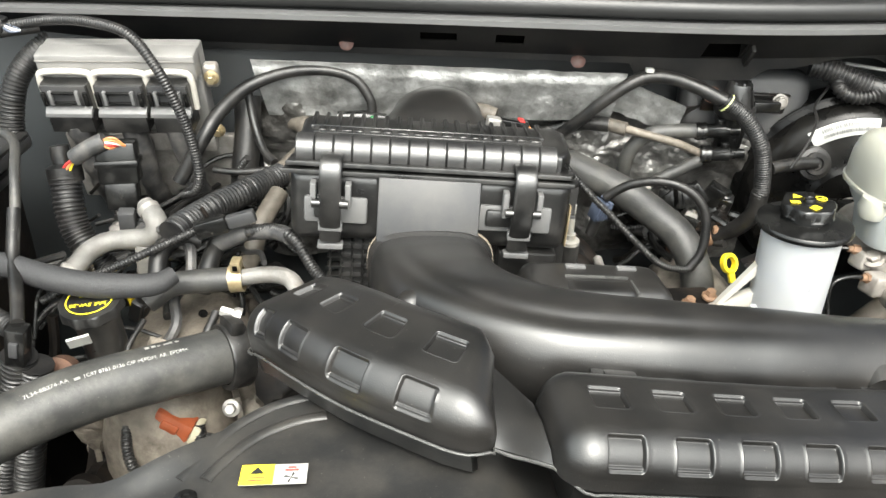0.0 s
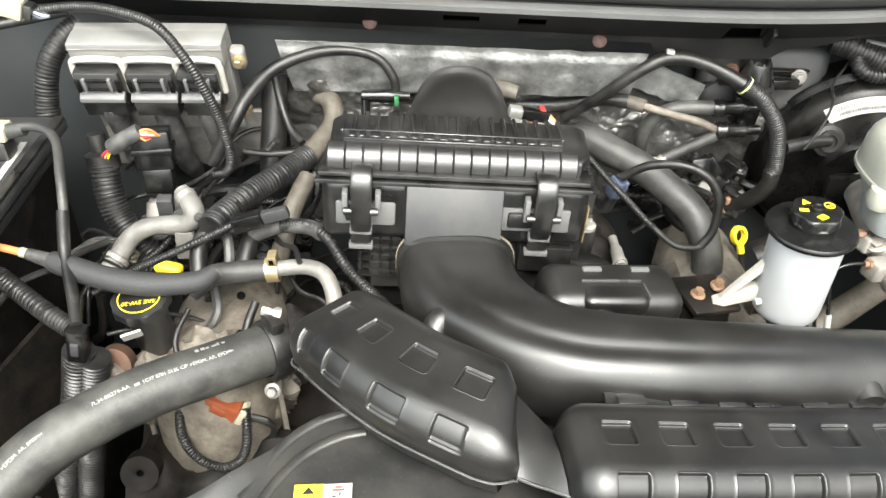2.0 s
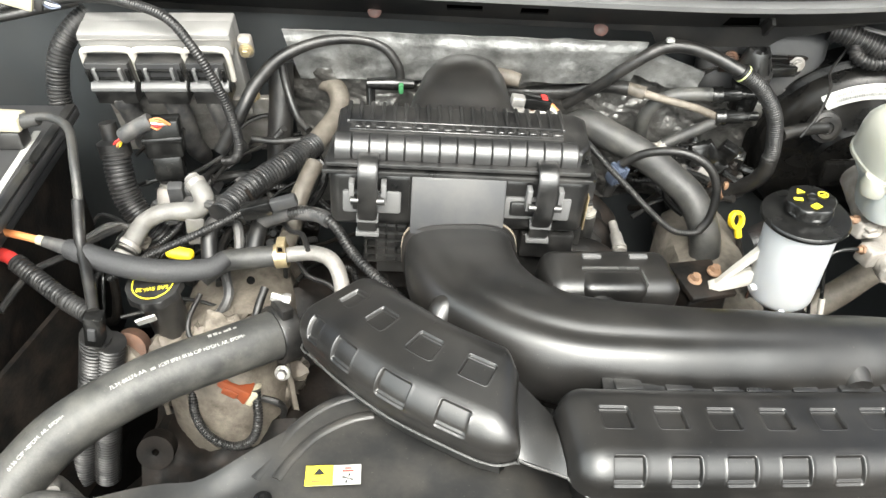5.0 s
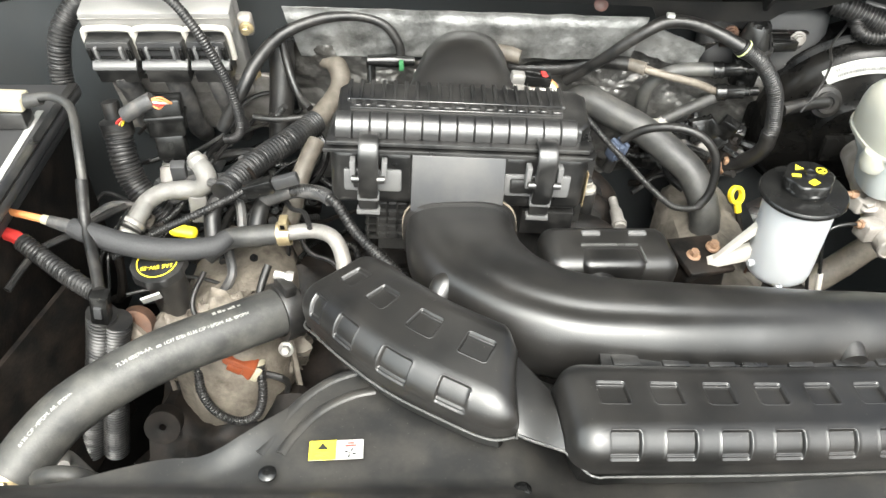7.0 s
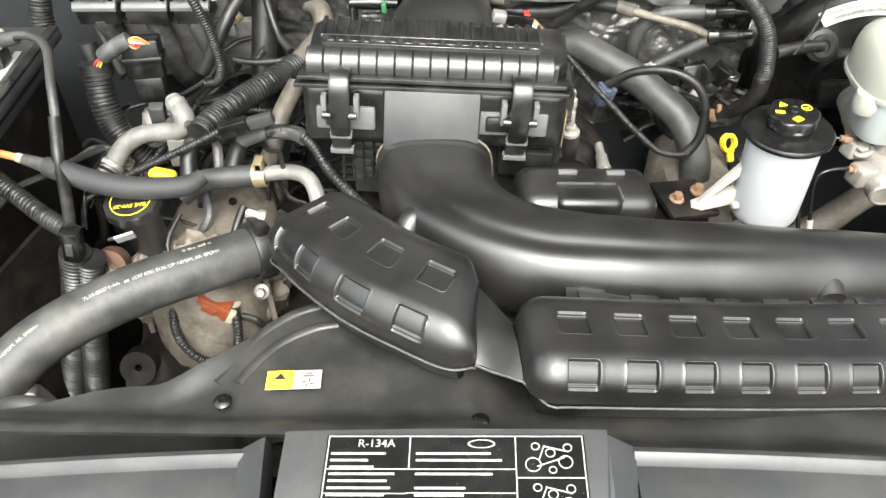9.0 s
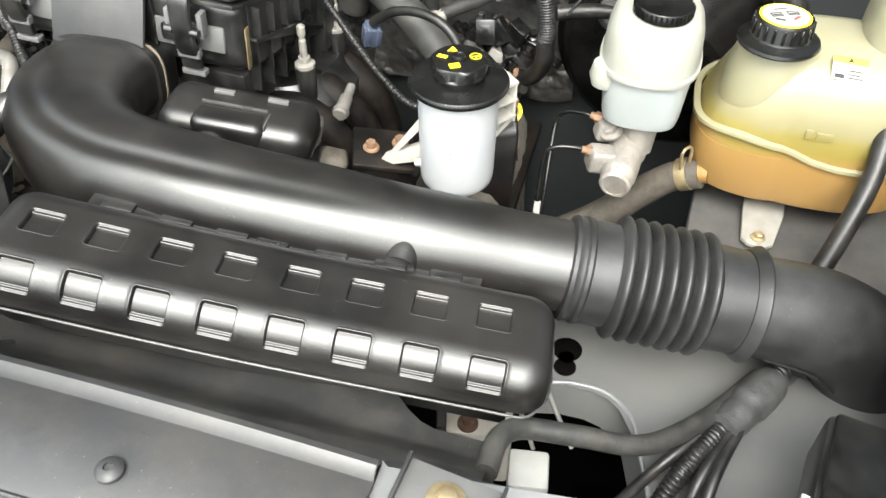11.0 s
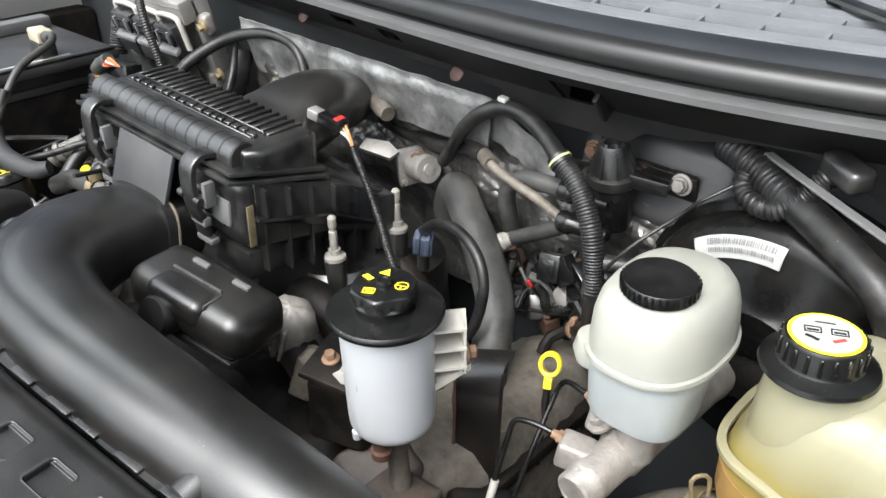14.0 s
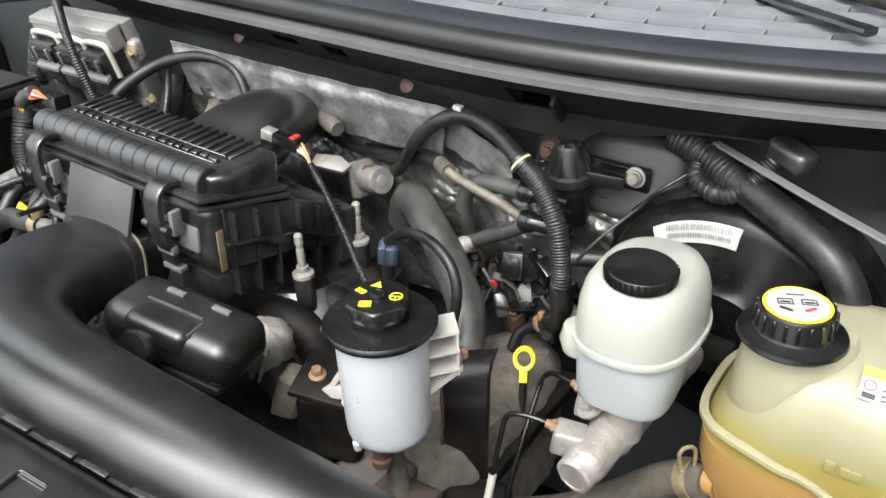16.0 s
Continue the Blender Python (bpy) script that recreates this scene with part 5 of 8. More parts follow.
part("sheet", sheet_bm(shroud_fn, 80, 28, 0.004), shroud_plastic, shroud)
part("skirt", sheet_bm(lambda u, v: shroud_fn(u, 1.0) + V(0, 0.012 * v, -0.10 * v), 60, 4, 0.003), shroud_plastic, shroud)
for dz, pts in ((0.0, [(-0.178, 0.486), (-0.167, 0.508), (-0.152, 0.538), (-0.127, 0.563), (-0.100, 0.576)]), (0.0, [(-0.160, 0.486), (-0.150, 0.506), (-0.132, 0.530), (-0.106, 0.547), (-0.085, 0.553)])):
    part("flute", hose_bm([V(x, y, shroud_fn((x + 0.40) / 0.86, max(0, min(0.85, (y - 0.425) / 0.17))).z + 0.0005) for x, y in pts], 0.003, 10, 0.005, flat=(0.0045, 0.0022, 2)), shroud_plastic, shroud)
ST = pose(-0.113, 0.487, 1.1165, -2, 0, 3) @ Matrix.Scale(0.92, 4)
sticker = part("fan_sticker", put(box_bm(-0.0245, -0.0105, 0, 0.0245, 0.0105, 0.0006, 0), ST), label_white, shroud, "yellow and white fan warning sticker")
part("yellow_half", put(box_bm(-0.0245, -0.0105, 0.0006, 0.0, 0.0105, 0.0009, 0), ST), yellow_ink, sticker)
part("triangle_mark", put(prism_bm([(-0.018, 0.0005), (-0.007, 0.0005), (-0.0125, 0.008)], 0.0009, 0.0012), ST), black_ink, sticker)
for k in range(4):
    part("fan_mark", put(prism_bm([(0.0, 0.0), (0.0045, 0.0012), (0.0045, 0.0032)], 0.0006, 0.0010), ST @ pose(0.013, -0.004, 0, 0, 0, 45 + 90 * k)), black_ink, sticker)
part("red_mark", put(join(box_bm(0.008, 0.003, 0.0006, 0.018, 0.0048, 0.001, 0), box_bm(0.010, 0.006, 0.0006, 0.016, 0.0075, 0.001, 0)), ST), red_ink, sticker)
part("small_marks", put(join(box_bm(-0.019, -0.007, 0.0009, -0.006, -0.0055, 0.0012, 0), box_bm(-0.019, -0.004, 0.0009, -0.006, -0.0028, 0.0012, 0)), ST), red_ink, sticker)

front = thing("radiator_cover", (0.05, 0.35, 1.05), "dark grey moulded plastic cover along the radiator front", "radiator cover")


def cover_piece(x0, x1, prof, n=24):
    """prof: (y, height over the crown) along the section, front to back, closed downwards."""
    rings = []
    for i in range(n + 1):
        x = x0 + (x1 - x0) * i / n
        top = [V(x, y, crown(x) + h) for y, h in prof]
        low = [V(x, y, crown(x) + h - 0.004) for y, h in reversed(prof)]
        rings.append(top + low)
    return skin(rings)


part("centre_panel", cover_piece(-0.100, 0.128, [(0.285, -0.06), (0.288, 0.004), (0.300, 0.012), (0.408, 0.016), (0.412, 0.010), (0.414, -0.004), (0.432, -0.022)], 40), cover_plastic, front)
rings = []
for i in range(9):
    t = i / 8
    x = 0.128 + 0.022 * t
    lift = 0.016 * (1 - t)
    rings.append([V(x + 0.0 + (0.40 - y) * -0.10, y, crown(x) + h + lift * (1 if y < 0.412 else 0.3)) for y, h in ((0.285, -0.06), (0.288, -0.008), (0.300, -0.002), (0.404, 0.0), (0.412, -0.012), (0.412, -0.02), (0.288, -0.066))])
part("step", skin(rings), cover_plastic, front)
part("step", skin([[V(0.014 - q.x, q.y, q.z - crown(q.x) + crown(0.014 - q.x)) for q in ring] for ring in rings]), cover_plastic, front)
SIDE = [(0.308, -0.030), (0.318, -0.006), (0.326, 0.000), (0.374, 0.001), (0.392, -0.004), (0.395, 0.001), (0.399, 0.0035), (0.404, 0.0015), (0.412, -0.018)]
part("side_panel", cover_piece(0.148, 0.402, SIDE, 40), cover_plastic, front)
part("side_panel", cover_piece(-0.42, -0.120, SIDE, 40), cover_plastic, front)
part("front_lip", hose_bm([(0.15, 0.322, crown(0.15) - 0.002), (0.28, 0.322, crown(0.28) - 0.002), (0.402, 0.322, crown(0.402) - 0.002)], 0.002, 8, 0.02), cover_plastic, front)
for x, y in ((0.259, 0.350), (-0.231, 0.350)):
    part("push_rivet", put(lathe_bm([(0.0005, 0), (0.0085, 0), (0.0085, 0.002), (0.006, 0.0045), (0.0028, 0.005), (0.0025, 0.0035), (0.0005, 0.0035)], 28), pose(x, y, crown(x) + 0.0015, 2)), grey_plastic, front, "dark grey push rivet")
for x, y in ((-0.166, 0.462), (0.04, 0.452)):
    solid("push_rivet", put(lathe_bm([(0.0005, 0), (0.0075, 0), (0.0075, 0.002), (0.005, 0.004), (0.0025, 0.0042), (0.0022, 0.003), (0.0005, 0.003)], 24), pose(x, y, shroud_fn((x + 0.40) / 0.86, 0.2).z + 0.001)), black_gloss, "black push rivet in the fan shroud", "push rivet", "shroud rivets")
part("rivet_hollow", put(lathe_bm([(0.012, 0), (0.016, 0.0035), (0.0175, 0.0005), (0.012, -0.001)], 32), pose(-0.065, 0.322, crown(-0.065) + 0.013)), cover_plastic, front)
part("push_rivet", put(lathe_bm([(0.0005, 0), (0.0085, 0), (0.0085, 0.003), (0.006, 0.0055), (0.0005, 0.006)], 24), pose(-0.065, 0.319, crown(-0.065) + 0.013)), cover_plastic, front)

# emissions label: black plate with white rules, bars for small print
LM = pose(0.035, 0.3690, crown(0.035) + 0.0158, 2.1, -1.2, 0)
plate = part("data_label", put(box_bm(-0.103, -0.0325, 0, 0.076, 0.0325, 0.0008, 0), LM), black_gloss, front, "black data label with white print")


def rule(x0, y0, x1, y1, material=white_ink):
    part("print", put(box_bm(min(x0, x1), min(y0, y1), 0.0008, max(x0, x1), max(y0, y1), 0.0011, 0), LM), material, plate)


for a in ((-0.102, 0.0310, 0.075, 0.0318), (-0.102, -0.0318, 0.075, -0.0310), (-0.102, -0.0318, -0.1012, 0.0318), (0.0742, -0.0318, 0.075, 0.0318), (0.028, -0.0318, 0.0288, 0.0318), (0.028, -0.0008, 0.075, 0.0), (-0.045, 0.006, -0.0442, 0.0318), (-0.102, 0.0055, 0.028, 0.0062), (-0.045, -0.012, 0.028, -0.0114), (-0.102, -0.0125, -0.045, -0.0119)):
    rule(*a)
part("print", put(lathe_bm([(0.0048, 0.0008), (0.0056, 0.0008), (0.0056, 0.0011), (0.0048, 0.0011)], 28), LM @ pose(0.005, 0.0255, 0) @ Matrix.Diagonal((1.7, 0.6, 1, 1))), white_ink, plate)
part("print", put(text_bm("R-134A", 0.0085), LM @ pose(-0.068, 0.0255, 0.0010)), white_ink, plate)
rnd = random.Random(3)
for row in range(9):
    y = 0.017 - 0.0052 * row
    for x0, x1 in ((-0.099, -0.05), (-0.040, 0.024)):
        if rnd.random() < 0.85:
            rule(x0, y, x0 + (x1 - x0) * rnd.uniform(0.5, 1.0), y + 0.0016)
for k in range(2):
    oy = 0.0155 - 0.031 * k
    for dx, dy, r in ((-0.012, -0.006, 0.0055), (0.0, 0.003, 0.0035), (0.010, -0.004, 0.005), (-0.010, 0.008, 0.003), (0.012, 0.007, 0.0032), (0.001, -0.010, 0.0028)):
        part("diagram_ring", put(lathe_bm([(r - 0.0007, 0.0008), (r, 0.0008), (r, 0.0011), (r - 0.0007, 0.0011)], 24), LM @ pose(0.052 + dx, oy + dy, 0)), white_ink, plate)
    for dx, dy, an, ln in ((0, -0.004, 20, 0.010), (0.004, 0.006, -15, 0.009), (-0.006, 0.003, 70, 0.006)):
        part("diagram_line", put(box_bm(-ln, -0.0004, 0.0008, ln, 0.0004, 0.0011, 0), LM @ pose(0.052 + dx, oy + dy, 0, 0, 0, an)), white_ink, plate)

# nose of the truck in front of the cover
# solid dark box put in for the shaded hollow behind the grille
solid("grille_shade_box", box_bm(-0.42, 0.14, 0.95, 0.46, 0.33, 1.06, 0.01), dirty_shaded, "dark box standing in for the shaded cavity behind the grille", "grille cavity", kind="structure")
for k in range(9):
    solid("condenser_fin_bar", box_bm(0.12, 0.225 + 0.010 * k, 1.075, 0.44, 0.229 + 0.010 * k, 1.082, 0.001), black_plastic, "black horizontal fin behind the grille", "fin", "condenser fins")
solid("grille_beam", hose_bm([(-0.42, 0.225, 1.10), (-0.02, 0.240, 1.125), (0.12, 0.215, 1.105), (0.45, 0.195, 1.06)], 0.022, 20, 0.02, flat=(0.030, 0.018, 3)), cover_plastic, "dark plastic beam behind the grille", "beam")
solid("hood_latch_post", put(box_bm(-0.018, -0.02, -0.05, 0.018, 0.02, 0.02, 0.006, 3), pose(0.045, 0.262, 1.135, -20)), cover_plastic, "dark plastic latch housing at the cover's front", "latch housing")
solid("latch_cable", hose_bm([(0.17, 0.215, 1.11), (0.24, 0.247, 1.125), (0.30, 0.255, 1.125), (0.38, 0.238, 1.11)], 0.0028, 8), rubber_grey, "thin grey hood release cable", "cable")
solid("radiator_support", prism_bm([(0.400, 0.20), (0.56, 0.20), (0.66, 0.36), (0.80, 0.38), (0.80, 0.44), (0.63, 0.436), (0.485, 0.409), (0.400, 0.412)], 1.02, lambda x, y: 1.128 - 0.10 * max(0, x - 0.45), 0.006), silver_paint, "silver-grey painted radiator support panel", "support panel", kind="structure")
solid("headlamp_pod", prism_bm([(0.58, 0.12), (0.84, 0.12), (0.84, 0.40), (0.66, 0.37), (0.585, 0.25)], 1.0, 1.10, 0.012), panel_grey, "grey plastic headlamp housing", "headlamp housing", kind="structure")
pad = thing("support_bracket", (0.448, 0.38, 1.12), "black bracket bolted to the radiator support", "bracket")
PM = pose(0.448, 0.378, 1.1467, -3, 6, -5) @ Matrix.Scale(0.8, 4)
part("plate", put(box_bm(-0.037, -0.045, -0.004, 0.037, 0.030, 0.0, 0.002), PM), light_panel, pad)
for s in (-0.037, 0.035):
    part("side_wall", put(box_bm(s, -0.045, -0.012, s + 0.003, 0.030, 0.008, 0.001), PM), grey_plastic, pad)
part("front_wall", put(box_bm(-0.037, -0.047, -0.03, 0.037, -0.044, 0.0, 0.001), PM), grey_plastic, pad)
part("bolt", put(join(lathe_bm([(0.0005, 0), (0.0145, 0), (0.0145, 0.002), (0.012, 0.003), (0.0005, 0.003)], 32), put(bolt_bm(0.0075, 0.007, 1.1), Matrix.Translation((0, 0, 0.0025)))), PM @ pose(0, 0.006, 0)), zinc, pad, "pale zinc flange bolt")
# black strip laid on the plate as a slot's dark inside
part("slot", put(box_bm(-0.003, -0.046, 0.0003, 0.003, -0.030, 0.0008, 0), PM), dark_void, pad)
mount = thing("radiator_mount_block", (0.43, 0.56, 0.93), "cream radiator end tank corner with rusty stud", "mount")
part("block", put(box_bm(-0.03, -0.02, -0.06, 0.03, 0.025, 0.012, 0.004), pose(0.430, 0.560, 0.965, 0, 0, 10)), white_moulded, mount)
part("tab", put(box_bm(-0.004, -0.02, 0, 0.004, 0.02, 0.03, 0.001), pose(0.402, 0.545, 0.97, 0, 0, 15)), rubber_grey, mount)
part("stud", put(bolt_bm(0.006, 0.010), pose(0.424, 0.549, 0.977)), rusty, mount)
solid("white_connector_box", put(box_bm(-0.015, -0.016, -0.02, 0.015, 0.016, 0.008, 0.003), pose(0.484, 0.486, 1.026, 0, 0, 8)), label_white, "white plastic connector box beside the bracket", "connector")

for p, q in (((0.468, 0.560, 1.075), (0.512, 0.544, 0.985)), ((0.459, 0.542, 1.05), (0.482, 0.535, 0.985))):
    solid("brace_rod", hose_bm([p, q], 0.0019, 10, 0.01), steel, "thin bare steel rod under the resonator", "rod", "brace rods")

# driver-side front corner
solid("lower_apron", prism_bm([(0.468, 0.612), (0.480, 0.611), (0.500, 0.6155), (0.523, 0.6155), (0.538, 0.611), (0.551, 0.600), (0.560, 0.585), (0.567, 0.560), (0.578, 0.52), (0.60, 0.47), (0.84, 0.47), (0.84, 0.655), (0.612, 0.696), (0.60, 0.715), (0.47, 0.715)], lambda x, y: 0.955, lambda x, y: 0.978 - 0.05 * max(0, x - 0.56), 0.006), panel_grey, "grey painted inner panel under the bellows", "inner panel", kind="structure")
apron_lip = [(0.468, 0.611), (0.480, 0.610), (0.500, 0.6145), (0.523, 0.6145), (0.538, 0.610), (0.551, 0.599), (0.560, 0.584), (0.567, 0.559), (0.578, 0.519)]
solid("apron_rim", hose_bm([V(x, y, 0.9775 - 0.05 * max(0, x - 0.56)) for x, y in apron_lip], 0.0022, 10, 0.006), silver_paint, "pale rolled edge of the inner panel", "rim", kind="structure")
solid("apron_skirt", skin([[V(x, y - 0.001, 0.976), V(x, y + 0.003, 0.976), V(x - 0.004, y - 0.004, 0.940), V(x - 0.004, y - 0.008, 0.940)] for x, y in apron_lip]), panel_grey, "grey painted skirt of the inner panel", "inner panel", kind="structure")
solid("apron_shelf", prism_bm([(0.585, 0.80), (0.615, 0.70), (0.84, 0.66), (0.84, 1.02), (0.60, 1.02)], 0.965, 0.984, 0.004), apron_paint, "dusty grey inner fender shelf under the coolant bottle", "inner fender", kind="structure")
# holes are uncut: black discs on the panel carry their inner shade
for x, y, r in ((0.672, 0.806, 0.008), (0.69, 0.765, 0.006), (0.745, 0.80, 0.006), (0.4925, 0.6505, 0.0135), (0.4935, 0.6300, 0.0100), (0.493, 0.641, 0.007)):
    solid("hole_disc", put(lathe_bm([(0.0005, 0), (r, 0), (r, 0.0012), (0.0005, 0.0012)], 28), pose(x, y, 0.984 if y > 0.66 else 0.9785)), dark_void, "round black disc painting a shaded hole in the inner fender panel", "hole", "panel holes", kind="structure")
lampb = thing("headlamp_bracket", (0.74, 0.66, 1.1), "grey painted headlamp bracket with a black disc for a hole", "bracket")
part("plate", put(prism_bm([(-0.018, -0.028), (0.06, -0.028), (0.06, 0.020), (-0.008, 0.022), (-0.020, 0.005)], -0.003, 0.0, 0.001), pose(0.744, 0.69, 1.169, 0, -5, 0)), silver_paint, lampb)
# black disc on the plate in place of a dark hole
part("hole", put(lathe_bm([(0.0005, 0), (0.0065, 0), (0.0065, 0.0012), (0.0005, 0.0012)], 24), pose(0.744, 0.692, 1.1692, 0, -5, 0)), dark_void, lampb)
part("side", put(box_bm(-0.003, -0.23, -0.10, 0.10, 0.02, -0.004, 0.004), pose(0.742, 0.67, 1.163, 0, 0, 4)), silver_paint, lampb)
airb = thing("fuse_box", (0.72, 0.52, 1.0), "black plastic box with a raised lid edge", "box")
part("base", put(box_bm(-0.04, -0.09, -0.06, 0.11, 0.05, -0.004, 0.006), pose(0.715, 0.51, 1.075, 0, 0, -12)), black_plastic, airb)
part("lid", put(box_bm(-0.036, -0.086, -0.004, 0.106, 0.046, 0.004, 0.004), pose(0.715, 0.51, 1.075, 0, 0, -12)), black_gloss, airb)
part("tag", put(box_bm(-0.047, -0.06, -0.012, -0.041, -0.03, 0.0, 0.001), pose(0.715, 0.51, 1.075, 0, 0, -12)), label_white, airb)
solid("washer_hose", hose_bm([(0.460, 0.44, 1.09), (0.462, 0.470, 1.085), (0.475, 0.492, 1.072), (0.515, 0.506, 1.058), (0.565, 0.528, 1.035), (0.612, 0.585, 1.008), (0.66, 0.66, 0.985)], 0.0080, 16), rubber_grey, "grey rubber hose beside the radiator support", "hose")
solid("taped_harness", hose_bm([(0.70, 0.70, 0.985), (0.672, 0.655, 0.995), (0.648, 0.615, 1.0), (0.625, 0.58, 1.005)], [0.012, 0.013, 0.017, 0.015], 18, wobble=0.35), tape_silver, "silver-taped wiring harness beside the hose", "harness")
for k, (dx, dy) in enumerate(((0.0, 0.0), (0.012, -0.006), (-0.012, 0.006), (0.02, -0.012))):
    solid("harness_branch", hose_bm([(0.632 + dx * 0.4, 0.592 + dy * 0.4, 1.004), (0.60 + dx, 0.54 + dy, 1.0), (0.575 + dx * 2, 0.50 + dy * 2, 0.96)], 0.005 if k else 0.008, 10, ribs=None if k else (0.004, 0.0012)), loom, "black wiring branch below the tape", "wiring", "harness branches")
solid("harness_upper", hose_bm([(0.655, 0.628, 1.0), (0.685, 0.675, 1.0), (0.72, 0.73, 0.985)], 0.011, 14, ribs=(0.005, 0.0016)), loom, "black corrugated wiring loom under the duct", "wiring loom")

# ---- upper radiator hose ----
RH = [(-0.190, 0.716, 1.053), (-0.248, 0.674, 1.062), (-0.303, 0.639, 1.066), (-0.350, 0.603, 1.064), (-0.384, 0.572, 1.058), (-0.405, 0.541, 1.050), (-0.420, 0.512, 1.040), (-0.430, 0.495, 1.030)]
rh = thing("radiator_hose", (-0.3, 0.64, 1.03), "dusty grey radiator hose with white printing", "radiator hose")
pipe = part("hose", hose_bm(RH, [0.0265, 0.0265, 0.0265, 0.0262, 0.026, 0.026, 0.026, 0.026], 40, 0.005), hose_rubber, rh)
RAILS = rails(RH, 0.002)


RUN = [0.0]
for a, b in zip(RAILS, RAILS[1:]):
    RUN.append(RUN[-1] + (b[0] - a[0]).length)


def on_hose(bm, start, lift, turn, r=0.0266):
    """Wrap flat lettering onto the hose: x runs along it from start, y goes round it from the angle turn."""
    for v in bm.verts:
        along = max(0.0, min(RUN[-1] - 1e-6, start - v.co.x))
        i = int(np.searchsorted(RUN, along, side="right")) - 1
        k = (along - RUN[i]) / (RUN[i + 1] - RUN[i])
        a, up, side = (RAILS[i][q].lerp(RAILS[i + 1][q], k) for q in (0, 3, 2))
        g = turn + v.co.y / r
        v.co = a + (up * math.cos(g) + side * math.sin(g)) * (r + lift)
    return bm


for body, start, size, turn in (("1C97 8781 0136 CIP >EPDM. AR. EPDM<", 0.098, 0.0050, -0.42), ("7L34-8B274-AA", 0.170, 0.0054, -0.36), ("0136 CIP >EPDM. AR. EPDM<", 0.262, 0.0050, -0.34)):
    part("print", on_hose(text_bm(body, size), start, 0.0003, turn), white_ink, pipe)
rnd = random.Random(12)
for s0, s1, a in ((0.060, 0.088, 0.12), (0.146, 0.150, -0.38)):
    s = s0
    while s < s1:
        w = rnd.uniform(0.002, 0.005)
        part("print", on_hose(join(box_bm(-w / 2, -0.0022, 0, w / 2, 0.0022 * rnd.choice((1, 0.2)), 0.0001, 0)), s, 0.0002, a), white_ink, pipe)
        s += w + 0.0016
end = thing("hose_end_collar", (-0.19, 0.7, 1.03), "black rubber collar clamping the radiator hose", "hose clamp")
C0, C1 = V(-0.205, 0.705, 1.054), V(-0.172, 0.730, 1.048)
part("band", put(lathe_bm([(0.027, 0), (0.0315, 0.0), (0.0325, 0.002), (0.0325, 0.020), (0.0315, 0.022), (0.027, 0.022)], 36), aim(C0, C1)), rubber, end)
part("lug", put(box_bm(-0.014, -0.008, 0, 0.014, 0.008, 0.014, 0.003), aim(C0, C1) @ pose(0.0, 0.034, 0.003)), rubber, end)
part("screw", put(bolt_bm(0.005, 0.02), pose(-0.186, 0.722, 1.090, 0, -70, 0)), steel, end)
gc = thing("radiator_clamp", (-0.43, 0.5, 1.0), "zinc spring clamp at the radiator end of the hose", "hose clamp")
part("band", put(lathe_bm([(0.0265, -0.006), (0.0285, -0.006), (0.0285, 0.006), (0.0265, 0.006)], 36), aim((-0.424, 0.505, 1.036), (-0.405, 0.541, 1.052))), zinc, gc)
part("ear", hose_bm([(-0.415, 0.49, 1.058), (-0.41, 0.485, 1.068), (-0.435, 0.483, 1.068), (-0.438, 0.490, 1.058)], 0.003, 8), zinc, gc)

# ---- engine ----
solid("engine_block", sheet_bm(lambda u, v: V(-0.36 + 0.66 * u, 0.60 + 0.46 * v, 0.86 + 0.09 * math.sin(math.pi * v) + 0.05 * noise.noise(V(u * 6, v * 5, 3)) + 0.02 * noise.noise(V(u * 20, v * 16, 9))), 60, 44, 0.12), dirty_shaded, "oily dark engine block deep in the bay", "engine block")
vc = thing("valve_cover", (-0.28, 0.76, 0.9), "oily grey cast engine front cover and valve cover", "valve cover")
part("cover", lumpy(blob_bm(-0.275, 0.80, [(0.86, 0.075, 0.13, 3, 0, 0), (0.96, 0.072, 0.125, 3, 0, 0), (1.00, 0.062, 0.115, 3, 0, 0), (1.018, 0.045, 0.10, 2.6, 0, 0), (1.022, 0.002, 0.002, 2, 0, 0)], 64), 0.006, 40, 1), engine_grey, vc)
part("front_case", lumpy(sheet_bm(lambda u, v: V(-0.36 + 0.17 * u + 0.01 * noise.noise(V(v * 8, u * 8, 2)), 0.725 + 0.05 * math.sin(2.6 * u) + 0.025 * noise.noise(V(u * 9, v * 9, 4)), 0.82 + 0.20 * v), 90, 90, 0.02), 0.008, 45, 3), engine_grey, vc)
for k in range(7):
    x, q = -0.345 + 0.022 * k, 0.90 + 0.017 * ((k * 5) % 7)
    part("casting_boss", lumpy(put(lathe_bm([(0.0005, 0), (0.012, 0), (0.012, 0.012), (0.008, 0.016), (0.0005, 0.016)], 20), aim((x, 0.735, q), (x, 0.62, q + 0.05))), 0.002, 90, k), engine_grey, vc)
for k in range(6):
    part("web", put(box_bm(-0.003, -0.03, -0.05, 0.003, 0.01, 0.05, 0.001), pose(-0.355 + 0.03 * k, 0.735, 0.94, rnd.uniform(-15, 15), 0, rnd.uniform(-25, 25))), engine_grey, vc)
for k in range(5):
    part("bolt", put(bolt_bm(0.006, 0.010), pose(-0.345 + 0.035 * k, 0.715 + 0.012 * (k % 2), 1.005 - 0.02 * (k % 3), 60, 0, 0)), steel, vc)
felt = mat("dusty_felt_insulation", (0.095, 0.084, 0.069), 0.95, vary=0.4, scale=70, grain=350, bump=0.9, dust=((0.125, 0.108, 0.088), 0.5, 120))
